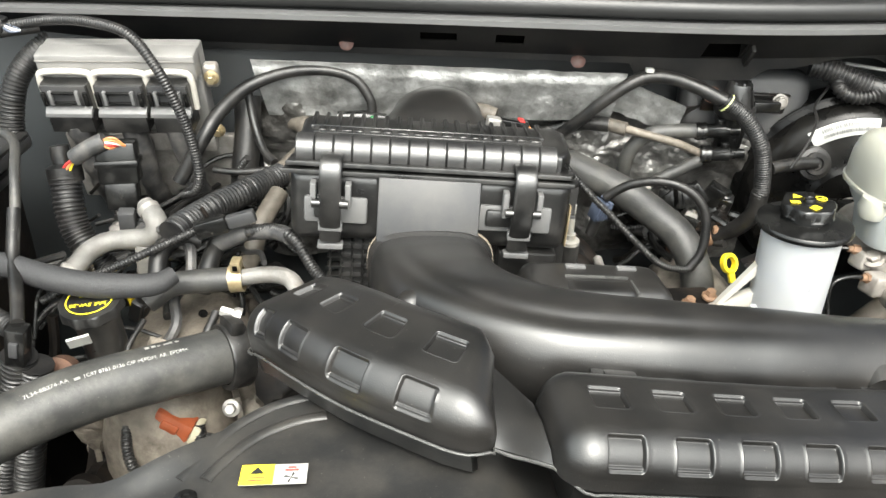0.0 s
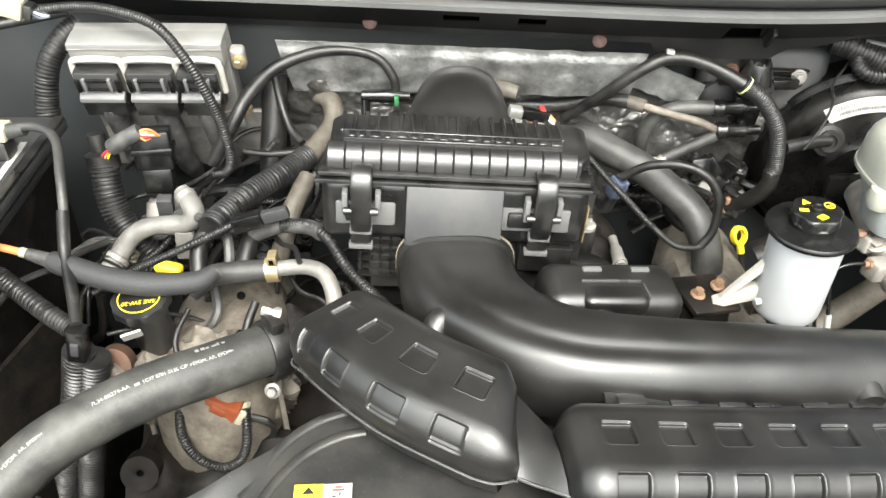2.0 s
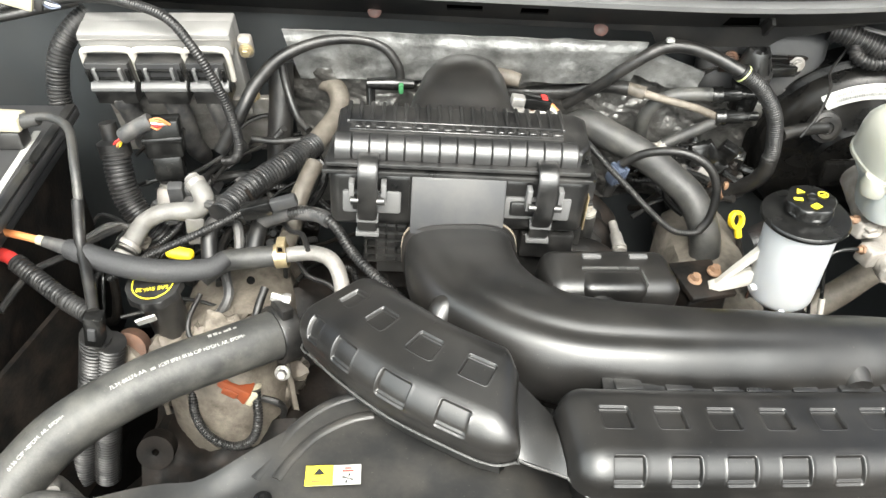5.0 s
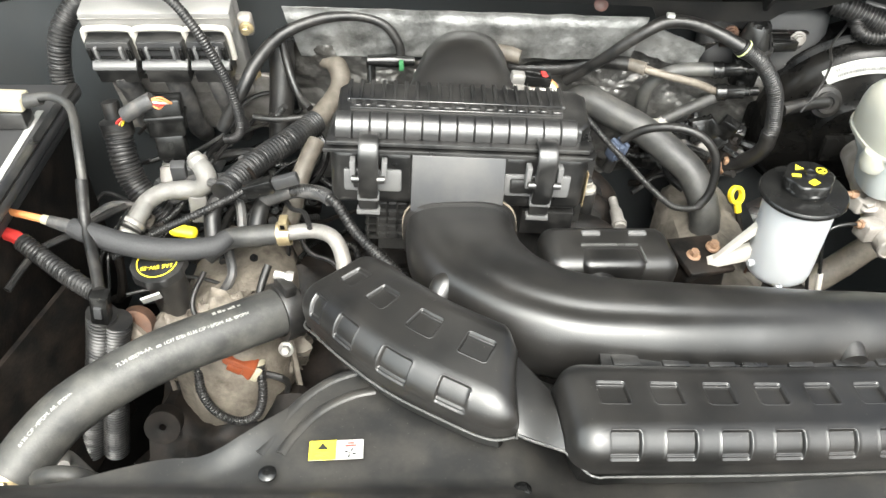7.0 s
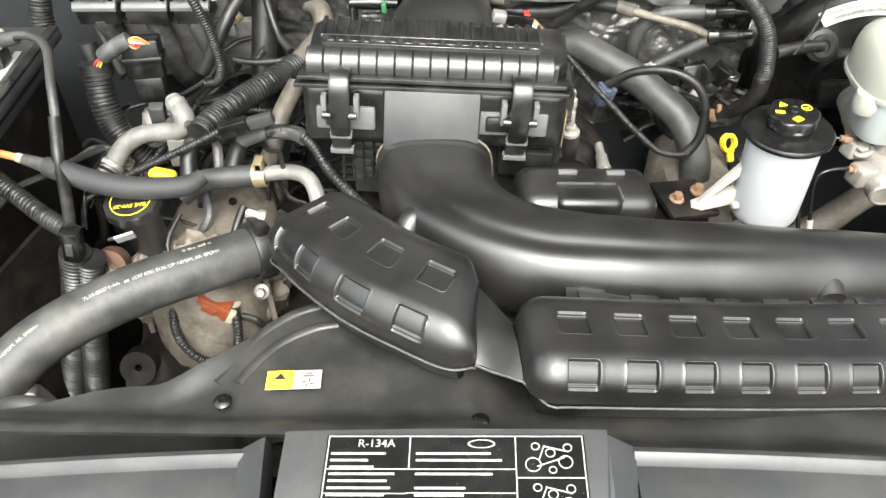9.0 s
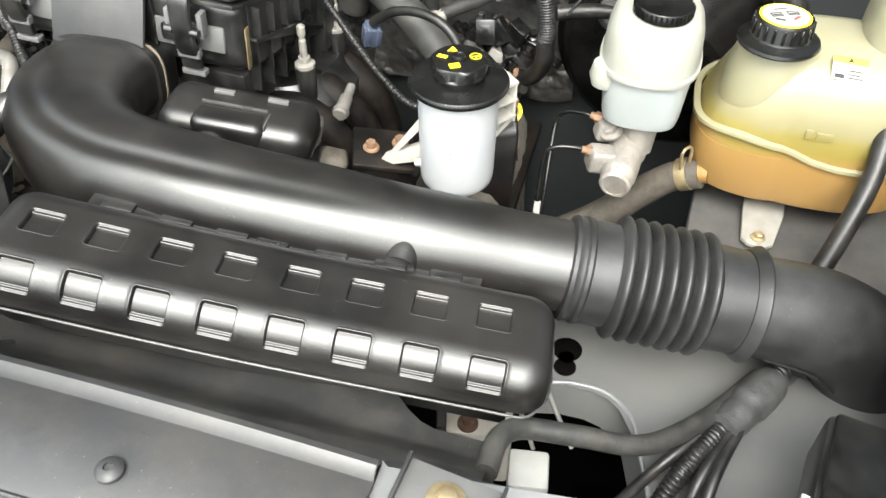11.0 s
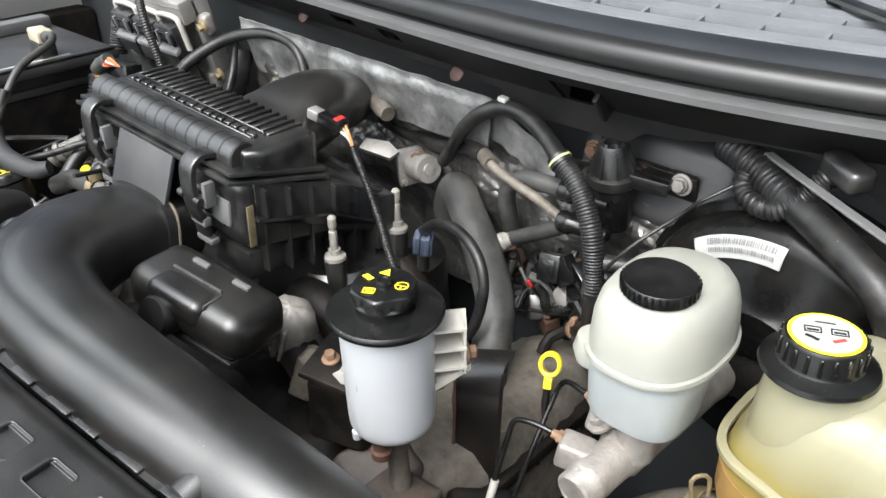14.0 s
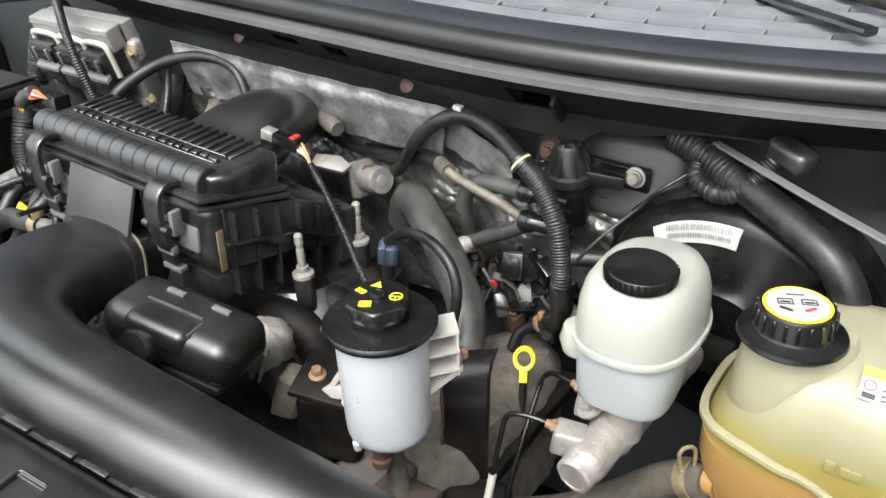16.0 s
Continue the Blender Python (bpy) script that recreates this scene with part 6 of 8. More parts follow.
vc2 = thing("valve_cover", (0.30, 0.9, 0.9), "dusty grey-brown cast valve cover on the driver side", "valve cover")
part("cover", lumpy(blob_bm(0.335, 0.93, [(0.84, 0.060, 0.14, 3.2, 0, 0), (0.955, 0.055, 0.135, 3.2, 0, 0), (0.978, 0.044, 0.12, 3, 0, 0), (0.987, 0.025, 0.10, 2.6, 0, 0), (0.988, 0.002, 0.002, 2, 0, 0)], 96), 0.004, 60, 7), felt, vc2)
part("rail", box_bm(0.285, 0.80, 0.93, 0.40, 1.05, 0.945, 0.003), dirty_shaded, vc2)
manifold = thing("intake_manifold", (0.08, 0.93, 0.9), "black plastic intake manifold with curved runners", "intake manifold")
part("plenum", blob_bm(0.06, 0.96, [(0.92, 0.13, 0.11, 3.2, 0, 0), (1.03, 0.125, 0.105, 3.2, 0, 0), (1.055, 0.10, 0.09, 3, 0, 0), (1.06, 0.002, 0.002, 2, 0, 0)], 64), black_plastic, manifold)
for k in range(4):
    y = 0.81 + 0.055 * k
    part("runner", hose_bm([(0.09, y, 1.030), (0.150, y, 1.034), (0.188, y, 1.005), (0.206, y + 0.01, 0.955), (0.210, y + 0.01, 0.90)], [0.020, 0.022, 0.021, 0.020, 0.020], 18, 0.008), dirty_shaded, manifold)
for x, y in ((0.151, 0.887), (0.155, 0.974)):
    st = thing("stud", (x, y, 1.075), "silver threaded stud with a pale nylon collar", "stud", "manifold studs")
    part("shaft", put(lathe_bm([(0.0042, 0), (0.0042, 0.026), (0.0034, 0.027), (0.0034, 0.031), (0.0046, 0.032), (0.0046, 0.042), (0.0030, 0.044), (0.0005, 0.0445)], 20), pose(x, y, 1.088)), nylon, st)
    part("collar", put(lathe_bm([(0.0005, 0), (0.0115, 0), (0.0115, 0.004), (0.0065, 0.006), (0.0065, 0.012), (0.0005, 0.012)], 24), pose(x, y, 1.082)), nylon, st)
    part("boss", put(lathe_bm([(0.010, -0.04), (0.012, 0.0), (0.0005, 0.0)], 24), pose(x, y, 1.082)), black_plastic, st)

# small black resonator canister beside the filter box
can = thing("vacuum_canister", (0.15, 0.73, 1.05), "rounded black plastic canister with a raised panel", "canister")
CN = pose(0.150, 0.735, 1.098, 0, 7, 8)
part("body", put(box_bm(-0.074, -0.034, -0.018, 0.072, 0.036, 0.030, 0.018, 5), CN), black_satin, can)
part("foot_flange", put(box_bm(-0.030, -0.030, -0.026, 0.060, 0.032, -0.0175, 0.003), CN), black_plastic, can)
part("raised_panel", put(box_bm(-0.040, -0.0362, 0.004, 0.030, -0.004, 0.0322, 0.0100, 4), CN), black_satin, can)
part("panel_rim", put(join(box_bm(-0.036, -0.0050, 0.0295, 0.027, -0.0025, 0.0326, 0.0008), box_bm(0.0285, -0.028, 0.0255, 0.0305, -0.006, 0.0310, 0.0008)), CN), pale_edge, can)
for x in (-0.030, 0.022):
    part("clip", put(box_bm(x, 0.012, 0.029, x + 0.020, 0.018, 0.033, 0.001), CN), light_panel, can)
part("port", put(lathe_bm([(0.0005, -0.02), (0.018, -0.02), (0.020, 0.008), (0.017, 0.014), (0.0005, 0.015)], 28), CN @ pose(-0.02, -0.033, 0.0, 70)), black_satin, can)
thermo = thing("thermostat_housing", (0.172, 0.806, 1.02), "rough grey cast housing beside the canister", "housing")
part("body", lumpy(put(lathe_bm([(0.0005, -0.045), (0.022, -0.045), (0.024, -0.02), (0.024, -0.006), (0.021, 0.006), (0.013, 0.014), (0.0005, 0.016)], 48), pose(0.176, 0.806, 1.062, 8, 18, 0)), 0.006, 55, 5), cast_worn, thermo, "", 85)
part("ear", lumpy(put(box_bm(-0.016, -0.016, -0.04, 0.016, 0.016, 0.012, 0.008, 4), pose(0.206, 0.806, 1.020, 0, 20, 20)), 0.006, 60, 2), engine_grey, thermo, "", 85)
for k in range(3):
    part("rib", lumpy(put(box_bm(-0.002, -0.028, -0.03, 0.002, -0.018, 0.010, 0.001), pose(0.176, 0.806, 1.055, 8, 18, -20 + 28 * k)), 0.001, 90), cast_worn, thermo)
solid("engine_lift_plate", lumpy(put(box_bm(-0.030, -0.028, -0.004, 0.032, 0.03, 0.003, 0.002), pose(0.272, 0.790, 1.060, 6, 10, 20)), 0.001, 80), dirty_shaded, "oily black steel bracket plate with rusty bolts", "bracket")
solid("bracket_casting", lumpy(put(box_bm(-0.030, -0.020, -0.07, 0.030, 0.028, 0.0, 0.008, 4), pose(0.272, 0.788, 1.050, 0, 0, 20)), 0.005, 55, 4), dirty_shaded, "oily lumpy casting under the bracket plate", "casting")
for x, y in ((0.262, 0.785), (0.288, 0.80)):
    solid("rusty_bolt", put(bolt_bm(0.0055, 0.010), pose(x, y, 1.064, 8, 5)), copper, "rusty hex bolt on the bracket plate", "bolt", "plate bolts")
solid("fuel_fitting", join(put(lathe_bm([(0.0005, 0), (0.0075, 0), (0.0082, 0.003), (0.0075, 0.03), (0.0055, 0.033), (0.0055, 0.05), (0.0005, 0.05)], 20), aim((0.195, 0.866, 1.038), (0.190, 0.95, 1.050))), put(lathe_bm([(0.006, 0), (0.0095, 0), (0.0095, 0.004), (0.006, 0.004)], 20), aim((0.1948, 0.870, 1.0386), (0.190, 0.95, 1.050)))), cast, "steel pipe fitting with a bright collar", "pipe fitting")

# dipsticks, oil filler
dip = thing("dipstick", (0.362, 0.955, 0.99), "yellow plastic ring dipstick handle", "dipstick")
RING = pose(0.373, 0.968, 1.010, 62, 0, 24)
part("ring", put(skin([[V(p * 1.08 * math.cos(a), p * 1.22 * math.sin(a), w) for p, w in ((0.0070, -0.0042), (0.0096, -0.0048), (0.0108, -0.0035), (0.0108, 0.0035), (0.0096, 0.0048), (0.0070, 0.0042))] for a in [2 * math.pi * k / 40 for k in range(41)]], True, False), RING), yellow, dip)
part("stem", put(box_bm(-0.0042, -0.025, -0.003, 0.0042, -0.0112, 0.003, 0.001), RING), yellow, dip)
part("tube", hose_bm([RING @ V(0, -0.0245, 0), RING @ V(0, -0.040, 0), RING @ V(0, -0.10, 0.004)], [0.0034, 0.0042, 0.0042], 12), dirty_shaded, dip)
oil = thing("oil_filler", (-0.338, 0.75, 1.0), "black oil filler neck and cap with yellow ring", "oil filler")
OM = pose(-0.336, 0.748, 1.080, 8, -3, 8) @ Matrix.Scale(0.86, 4)
ocap = part("cap", put(lathe_bm([(0.0005, 0), (0.033, 0), (0.036, 0.002), (0.036, 0.012), (0.034, 0.0145), (0.0005, 0.0155)], 72, (10, 0.06, 0.0, 0.013)), OM), black_plastic, oil, "scalloped black cap")
part("yellow_ring", put(lathe_bm([(0.0250, 0.0157), (0.0262, 0.0157), (0.0262, 0.0161), (0.0250, 0.0161)], 56), OM), yellow_ink, ocap)
word = text_bm("SAE 5W-20", 0.0085)
part("lettering", put(word, OM @ pose(0, -0.010, 0.0165, 0, 0, 180)), yellow_ink, ocap)
part("lettering", put(join(box_bm(-0.012, 0.004, 0, 0.012, 0.0065, 0.0004, 0), box_bm(-0.009, 0.010, 0, 0.009, 0.0125, 0.0004, 0)), OM @ pose(0, 0, 0.0160)), yellow_ink, ocap)
part("neck", put(lathe_bm([(0.024, -0.10), (0.025, -0.02), (0.028, -0.004), (0.0005, 0.0)], 36), OM), black_plastic, oil)
part("paper", put(box_bm(-0.012, -0.003, -0.02, 0.012, 0.0, 0.0, 0.0), OM @ pose(-0.014, -0.034, -0.008, 25, 0, 15)), label_white, oil)
solid("transmission_dipstick", join(put(box_bm(-0.017, -0.008, -0.008, 0.017, 0.008, 0.006, 0.006, 3), pose(-0.343, 0.852, 1.046, 20, 10, -5)), hose_bm([(-0.343, 0.856, 1.04), (-0.345, 0.87, 1.0)], 0.006, 10)), yellow, "yellow plastic handle of a dipstick", "dipstick")

brown = thing("brown_connector", (-0.25, 0.69, 0.97), "brown wiring connector with a cream end", "connector")
BM_ = aim((-0.275, 0.696, 0.998), (-0.228, 0.690, 0.972))
part("body", put(box_bm(-0.011, -0.012, 0.004, 0.011, 0.012, 0.042, 0.002), BM_), brown_plastic, brown)
part("ridge", put(box_bm(-0.013, -0.006, 0.012, 0.013, 0.006, 0.030, 0.002), BM_), brown_plastic, brown)
part("cream_end", put(box_bm(-0.010, -0.011, 0.042, 0.010, 0.011, 0.050, 0.002), BM_), cream_plastic, brown)
part("clear_boot", put(lathe_bm([(0.007, -0.03), (0.009, 0.0), (0.0095, 0.006), (0.0005, 0.006)], 18), BM_), light_panel, brown)
solid("connector_wire", hose_bm([(-0.226, 0.690, 0.970), (-0.210, 0.688, 0.966), (-0.205, 0.695, 0.945), (-0.215, 0.70, 0.91)], 0.004, 8), loom, "black wire from the brown connector", "wire")
for k, (x, y, r) in enumerate(((-0.372, 0.735, 0.020), (-0.345, 0.67, 0.020))):
    solid("pulley", put(lathe_bm([(0.004, 0), (r * 0.4, 0.0), (r * 0.45, 0.006), (r, 0.008), (r, 0.03), (r * 0.5, 0.03), (0.004, 0.028)], 32), aim((x, y, 1.012 - 0.095 * k), (x + 0.01, y - 0.09, 1.012 - 0.095 * k + 0.05))), dirty_shaded if k else rusty, "dark rust-stained accessory pulley behind the hose", "pulley", "accessory pulleys")
solid("support_rod", hose_bm([(-0.385, 0.56, 0.96), (-0.391, 0.55, 1.015), (-0.380, 0.525, 1.035)], 0.006, 12), steel, "bare steel rod beside the radiator", "rod")
solid("overflow_loop", hose_bm([(-0.40, 0.53, 1.0), (-0.392, 0.505, 1.045), (-0.372, 0.498, 1.062), (-0.352, 0.498, 1.060), (-0.343, 0.505, 1.04)], 0.009, 14), rubber_grey, "grey hose looped beside the radiator", "hose")

# ---- battery side ----
bat = thing("battery", (-0.62, 0.75, 0.95), "black battery with white stripe under a plastic cover", "battery")
part("case", box_bm(-0.76, 0.56, 0.92, -0.512, 0.99, 1.150, 0.006), black_plastic, bat)
part("top", box_bm(-0.77, 0.555, 1.150, -0.484, 1.0, 1.166, 0.004), battery_cover, bat, "dusty grey cover")
part("edge_rail", box_bm(-0.511, 0.55, 1.118, -0.502, 0.985, 1.130, 0.003), battery_cover, bat)
part("top_ridge", box_bm(-0.72, 0.58, 1.166, -0.69, 0.99, 1.186, 0.004), light_panel, bat)
part("plug_seat", box_bm(-0.548, 0.892, 1.166, -0.508, 0.918, 1.190, 0.004), black_plastic, bat)
part("edge_lip", box_bm(-0.496, 0.56, 1.166, -0.484, 0.995, 1.170, 0.0015), black_plastic, bat)
part("stripe", put(box_bm(-0.004, -0.115, 0, 0.004, 0.115, 0.0008, 0), pose(-0.506, 0.820, 1.1662, 0, 0, 2)), label_white, bat, "white printed stripe")
part("stripe", put(box_bm(-0.02, -0.005, 0, 0.02, 0.005, 0.0008, 0), pose(-0.545, 0.76, 1.1662)), light_panel, bat)
# wall colour holds the darkness of the gap beside the battery
part("side_wall", box_bm(-0.514, 0.56, 0.80, -0.506, 0.985, 1.118, 0.003), dirty_shaded, bat)
solid("battery_tray_wall", sheet_bm(lambda u, v: V(-0.505 + 0.055 * u, 0.58 + 0.20 * u, 1.04 - 0.26 * v + 0.01 * u), 8, 8, 0.006), dirty_shaded, "dark plastic wall below the battery", "tray", kind="structure")
bc = thing("battery_sensor_plug", (-0.53, 0.905, 1.18), "cream plastic plug on the battery cover", "connector")
part("body", put(box_bm(-0.024, -0.012, -0.009, 0.020, 0.012, 0.009, 0.003), pose(-0.524, 0.905, 1.199, 0, 0, -4)), cream_plastic, bc)
part("boot", put(lathe_bm([(0.009, 0), (0.007, 0.02), (0.0005, 0.02)], 16), aim((-0.505, 0.904, 1.199), (-0.47, 0.902, 1.205))), rubber_grey, bc)

# engine computer
ecu = thing("engine_computer", (-0.37, 1.03, 1.12), "silver aluminium engine computer with three black plugs", "control unit")
EM = pose(-0.370, 1.030, 1.200, 14, 0, 0)
part("housing", put(box_bm(-0.090, 0.0, -0.075, 0.092, 0.028, 0.066, 0.003), EM), cast_clean, ecu)
part("top_band", put(box_bm(-0.090, -0.018, 0.036, 0.092, 0.01, 0.068, 0.003), EM), cast_clean, ecu)
part("seam_line", put(box_bm(-0.0895, -0.0192, 0.0605, 0.0915, -0.017, 0.0612, 0), EM), cast, ecu)
for k, (x, w) in enumerate(((-0.0588, 0.0275), (0.0035, 0.0285), (0.0595, 0.0240))):
    plug = part("plug", put(prism_bm([(-w, -0.034), (w, -0.034), (w, 0.0), (-w, 0.0)], -0.008, 0.040, 0.003), EM @ pose(x, 0, 0)), black_plastic, ecu)
    part("collar", put(hose_bm([(-w - 0.002, -0.022, 0.002), (-w - 0.002, -0.022, 0.040), (-w + 0.006, -0.022, 0.049), (w - 0.006, -0.022, 0.049), (w + 0.002, -0.022, 0.040), (w + 0.002, -0.022, 0.002)], 0.0040, 10, 0.004), EM @ pose(x, 0, 0)), white_moulded, ecu, "white rubber seal collar")
    part("latch_face", put(box_bm(-w * 0.92, -0.0365, 0.014, w * 0.92, -0.033, 0.039, 0.001), EM @ pose(x, 0, 0)), grey_plastic, plug)
    for z0, z1 in ((0.0175, 0.0195), (0.0300, 0.0325)):
        part("latch_bar", put(box_bm(-w * 0.62, -0.0405, z0, w * 0.62, -0.0365, z1, 0.0006), EM @ pose(x, 0, 0)), black_gloss, plug)
    for sx in (-1, 1):
        part("latch_arm", put(box_bm(sx * w * 0.55 - 0.002, -0.0415, 0.016, sx * w * 0.55 + 0.002, -0.0365, 0.034, 0.0006), EM @ pose(x, 0, 0)), light_panel, plug)
        part("side_rail", put(box_bm(sx * w * 0.86 - 0.0025, -0.040, 0.014, sx * w * 0.86 + 0.0025, -0.0365, 0.032, 0.0006), EM @ pose(x, 0, 0)), black_gloss, plug)
    part("bevel_face", put(prism_bm([(-w * 0.98, -0.0425), (w * 0.98, -0.0425), (w * 0.98, -0.030), (-w * 0.98, -0.030)], lambda a, b: 0.001 if b < -0.035 else 0.006, lambda a, b: 0.006 if b < -0.035 else 0.014, 0.001), EM @ pose(x, 0, 0)), light_panel, plug, "dusty grey bevelled face")
    part("nose", put(prism_bm([(-w * 0.90, -0.0415), (w * 0.90, -0.0415), (w * 0.97, -0.012), (-w * 0.97, -0.012)], -0.020, 0.001, 0.003), EM @ pose(x, 0, 0)), black_plastic, plug)
    part("tail", hose_bm([EM @ V(x, -0.026, -0.016), EM @ V(x + 0.003, -0.026, -0.055), EM @ V(x + 0.004, -0.02, -0.115), EM @ V(x + 0.004, 0.0, -0.16)], [0.016, 0.015, 0.014, 0.013], 14, wobble=0.2), tape, plug)
part("mount_ear", put(box_bm(0.092, 0.002, 0.014, 0.110, 0.018, 0.044, 0.005, 3), EM), cast_worn, ecu)
part("lower_rib", put(box_bm(-0.09, -0.008, -0.072, 0.095, 0.004, -0.045, 0.003), EM), cast, ecu)
for x, zz in ((0.103, 0.030), (0.098, -0.045)):
    part("bolt", put(bolt_bm(0.006, 0.010), EM @ pose(x, 0.002, zz, 90)), zinc, ecu)
solid("computer_bracket", put(box_bm(-0.10, 0.01, -0.16, 0.13, 0.02, -0.06, 0.004), EM), cast, "dull grey metal bracket under the computer", "bracket")

# ---- plugs and clutter on the passenger side ----
bk = thing("black_plug", (-0.364, 0.94, 1.12), "black multi-pin wiring plug with orange wires", "connector")
KM = pose(-0.364, 0.945, 1.158, -8, 0, 8)
part("shell", put(box_bm(-0.022, -0.014, -0.028, 0.022, 0.014, 0.020, 0.003), KM), black_gloss, bk)
part("collar", put(box_bm(-0.024, -0.016, -0.008, 0.024, 0.016, 0.0, 0.002), KM), black_gloss, bk)
part("lower_shell", put(box_bm(-0.018, -0.012, -0.060, 0.018, 0.012, -0.026, 0.004), KM), black_gloss, bk)
part("loom_cuff", hose_bm([(-0.405, 0.925, 1.166), (-0.385, 0.925, 1.178), (-0.368, 0.928, 1.186)], 0.009, 14, wobble=0.3), tape, bk)
for k in range(5):
    part("wire", hose_bm([(-0.372, 0.926, 1.186 - 0.001 * k), (-0.358, 0.926 - 0.003 * k, 1.190 - 0.002 * k), (-0.348 - 0.002 * k, 0.932, 1.178)], 0.0012, 6, 0.004), (orange_wire, orange_wire, white_wire, red_plastic, orange_wire)[k], bk)
for k in range(3):
    solid("loose_wire", hose_bm([(-0.405, 0.925 + 0.003 * k, 1.165), (-0.418, 0.925, 1.155 - 0.006 * k), (-0.424, 0.93, 1.135)], 0.0016, 6, 0.004), (red_plastic, orange_wire, yellow)[k], "thin coloured wire beside the plug", "wire", "loose wires")


def run(name, pts, r, material, label, category, ribs=None, seg=14, group="", step=0.006, wobble=0.0):
    return solid(name, hose_bm(pts, r, seg, step, ribs, wobble=wobble), material, label, category, group)


run("corrugated_hose", [(-0.277, 0.83, 1.12), (-0.268, 0.851, 1.122), (-0.245, 0.89, 1.124), (-0.214, 0.93, 1.126), (-0.186, 0.975, 1.125)], 0.0155, loom, "black corrugated hose sleeve", "hose", (0.0046, 0.0019), 20)
run("heater_hose", [(-0.188, 0.972, 1.124), (-0.162, 1.03, 1.136), (-0.163, 1.058, 1.150), (-0.178, 1.078, 1.156), (-0.206, 1.09, 1.150)], 0.0135, rubber_brown, "brown dusty heater hose", "hose")
run("heater_hose", [(-0.183, 0.94, 1.118), (-0.198, 0.90, 1.098), (-0.206, 0.87, 1.074), (-0.212, 0.83, 1.062)], 0.0115, rubber_brown, "brown dusty heater hose", "hose")
run("coolant_elbow_hose", [(-0.300, 0.79, 1.062), (-0.278, 0.802, 1.074), (-0.255, 0.803, 1.079), (-0.206, 0.806, 1.082)], 0.0125, rubber_grey, "grey coolant hose with a clamp", "hose")
run("coolant_elbow_hose", [(-0.290, 0.80, 1.072), (-0.292, 0.83, 1.098), (-0.275, 0.85, 1.107), (-0.255, 0.855, 1.10)], 0.010, rubber, "black bypass hose bent upwards", "hose")
run("coolant_elbow_hose", [(-0.245, 0.80, 1.07), (-0.238, 0.84, 1.095), (-0.232, 0.87, 1.10)], 0.010, rubber, "black bypass hose bent upwards", "hose")
hc = thing("band_clamp", (-0.208, 0.806, 1.07), "zinc band clamp with square ears", "hose clamp")
part("band", put(lathe_bm([(0.0128, -0.007), (0.0142, -0.007), (0.0142, 0.007), (0.0128, 0.007)], 30), aim((-0.208, 0.8058, 1.0815), (-0.18, 0.807, 1.084))), zinc, hc)
part("ears", put(box_bm(-0.0035, -0.008, 0.012, 0.0065, 0.008, 0.024, 0.001), pose(-0.208, 0.804, 1.081)), zinc, hc)
# black block paints the dark gap between the ears
part("slot", put(box_bm(-0.001, -0.0085, 0.015, 0.004, 0.0, 0.021, 0), pose(-0.208, 0.804, 1.081)), dark_void, hc)
run("metal_pipe", [(-0.206, 0.806, 1.082), (-0.173, 0.802, 1.089), (-0.150, 0.788, 1.092), (-0.138, 0.768, 1.086), (-0.134, 0.752, 1.07)], 0.0088, cast, "dull metal coolant pipe bent downwards", "pipe")
run("taped_cable", [(-0.458, 0.782, 1.121), (-0.440, 0.777, 1.1185), (-0.425, 0.7725, 1.1165)], [0.0065, 0.0075, 0.0085], tape, "black taped cable between ferrule and sleeve", "cable", wobble=0.1)
run("braided_hose", [(-0.432, 0.775, 1.117), (-0.420, 0.7715, 1.116), (-0.376, 0.757, 1.111), (-0.329, 0.751, 1.106), (-0.279, 0.761, 1.101), (-0.262, 0.775, 1.104)], [0.0105, 0.0125, 0.0128, 0.0128, 0.0115, 0.009], sleeve, "grey braided wiring sleeve", "wiring sleeve", seg=18)
run("orange_cable", [(-0.70, 0.83, 1.14), (-0.56, 0.802, 1.126), (-0.506, 0.792, 1.126), (-0.462, 0.783, 1.1215)], 0.0042, orange_wire, "orange insulated battery cable end", "cable")
run("red_cable", [(-0.70, 0.81, 1.12), (-0.56, 0.782, 1.114), (-0.502, 0.770, 1.112), (-0.485, 0.762, 1.108)], 0.0075, red_plastic, "red insulated battery cable end", "cable")
solid("cable_end", put(lathe_bm([(0.0005, 0), (0.0055, 0), (0.0055, 0.012), (0.0005, 0.012)], 14), aim((-0.466, 0.784, 1.122), (-0.45, 0.78, 1.12))), cream_plastic, "cream plastic ferrule on the cable", "ferrule")
run("corrugated_lead", [(-0.485, 0.762, 1.108), (-0.455, 0.742, 1.100), (-0.420, 0.718, 1.094), (-0.390, 0.70, 1.090)], 0.0105, loom, "black corrugated battery lead", "wiring loom", (0.005, 0.0018), 16)
run("sensor_lead", [(-0.50, 0.903, 1.203), (-0.47, 0.90, 1.207), (-0.443, 0.88, 1.203), (-0.423, 0.83, 1.189), (-0.416, 0.80, 1.160), (-0.415, 0.78, 1.131)], 0.0052, rubber_grey, "grey battery sensor lead", "cable")
run("sensor_lead_sleeve", [(-0.416, 0.80, 1.165), (-0.415, 0.775, 1.128), (-0.398, 0.735, 1.110), (-0.383, 0.697, 1.098)], 0.0062, rubber, "black taped sleeve around the lead", "wiring", wobble=0.1)
jn = thing("inline_connector", (-0.385, 0.69, 1.05), "black inline wiring connector with pale latch", "connector")
JM = aim((-0.381, 0.692, 1.098), (-0.395, 0.692, 1.03))
part("shell", put(box_bm(-0.009, -0.009, 0.0, 0.009, 0.009, 0.040, 0.002), JM), black_gloss, jn)
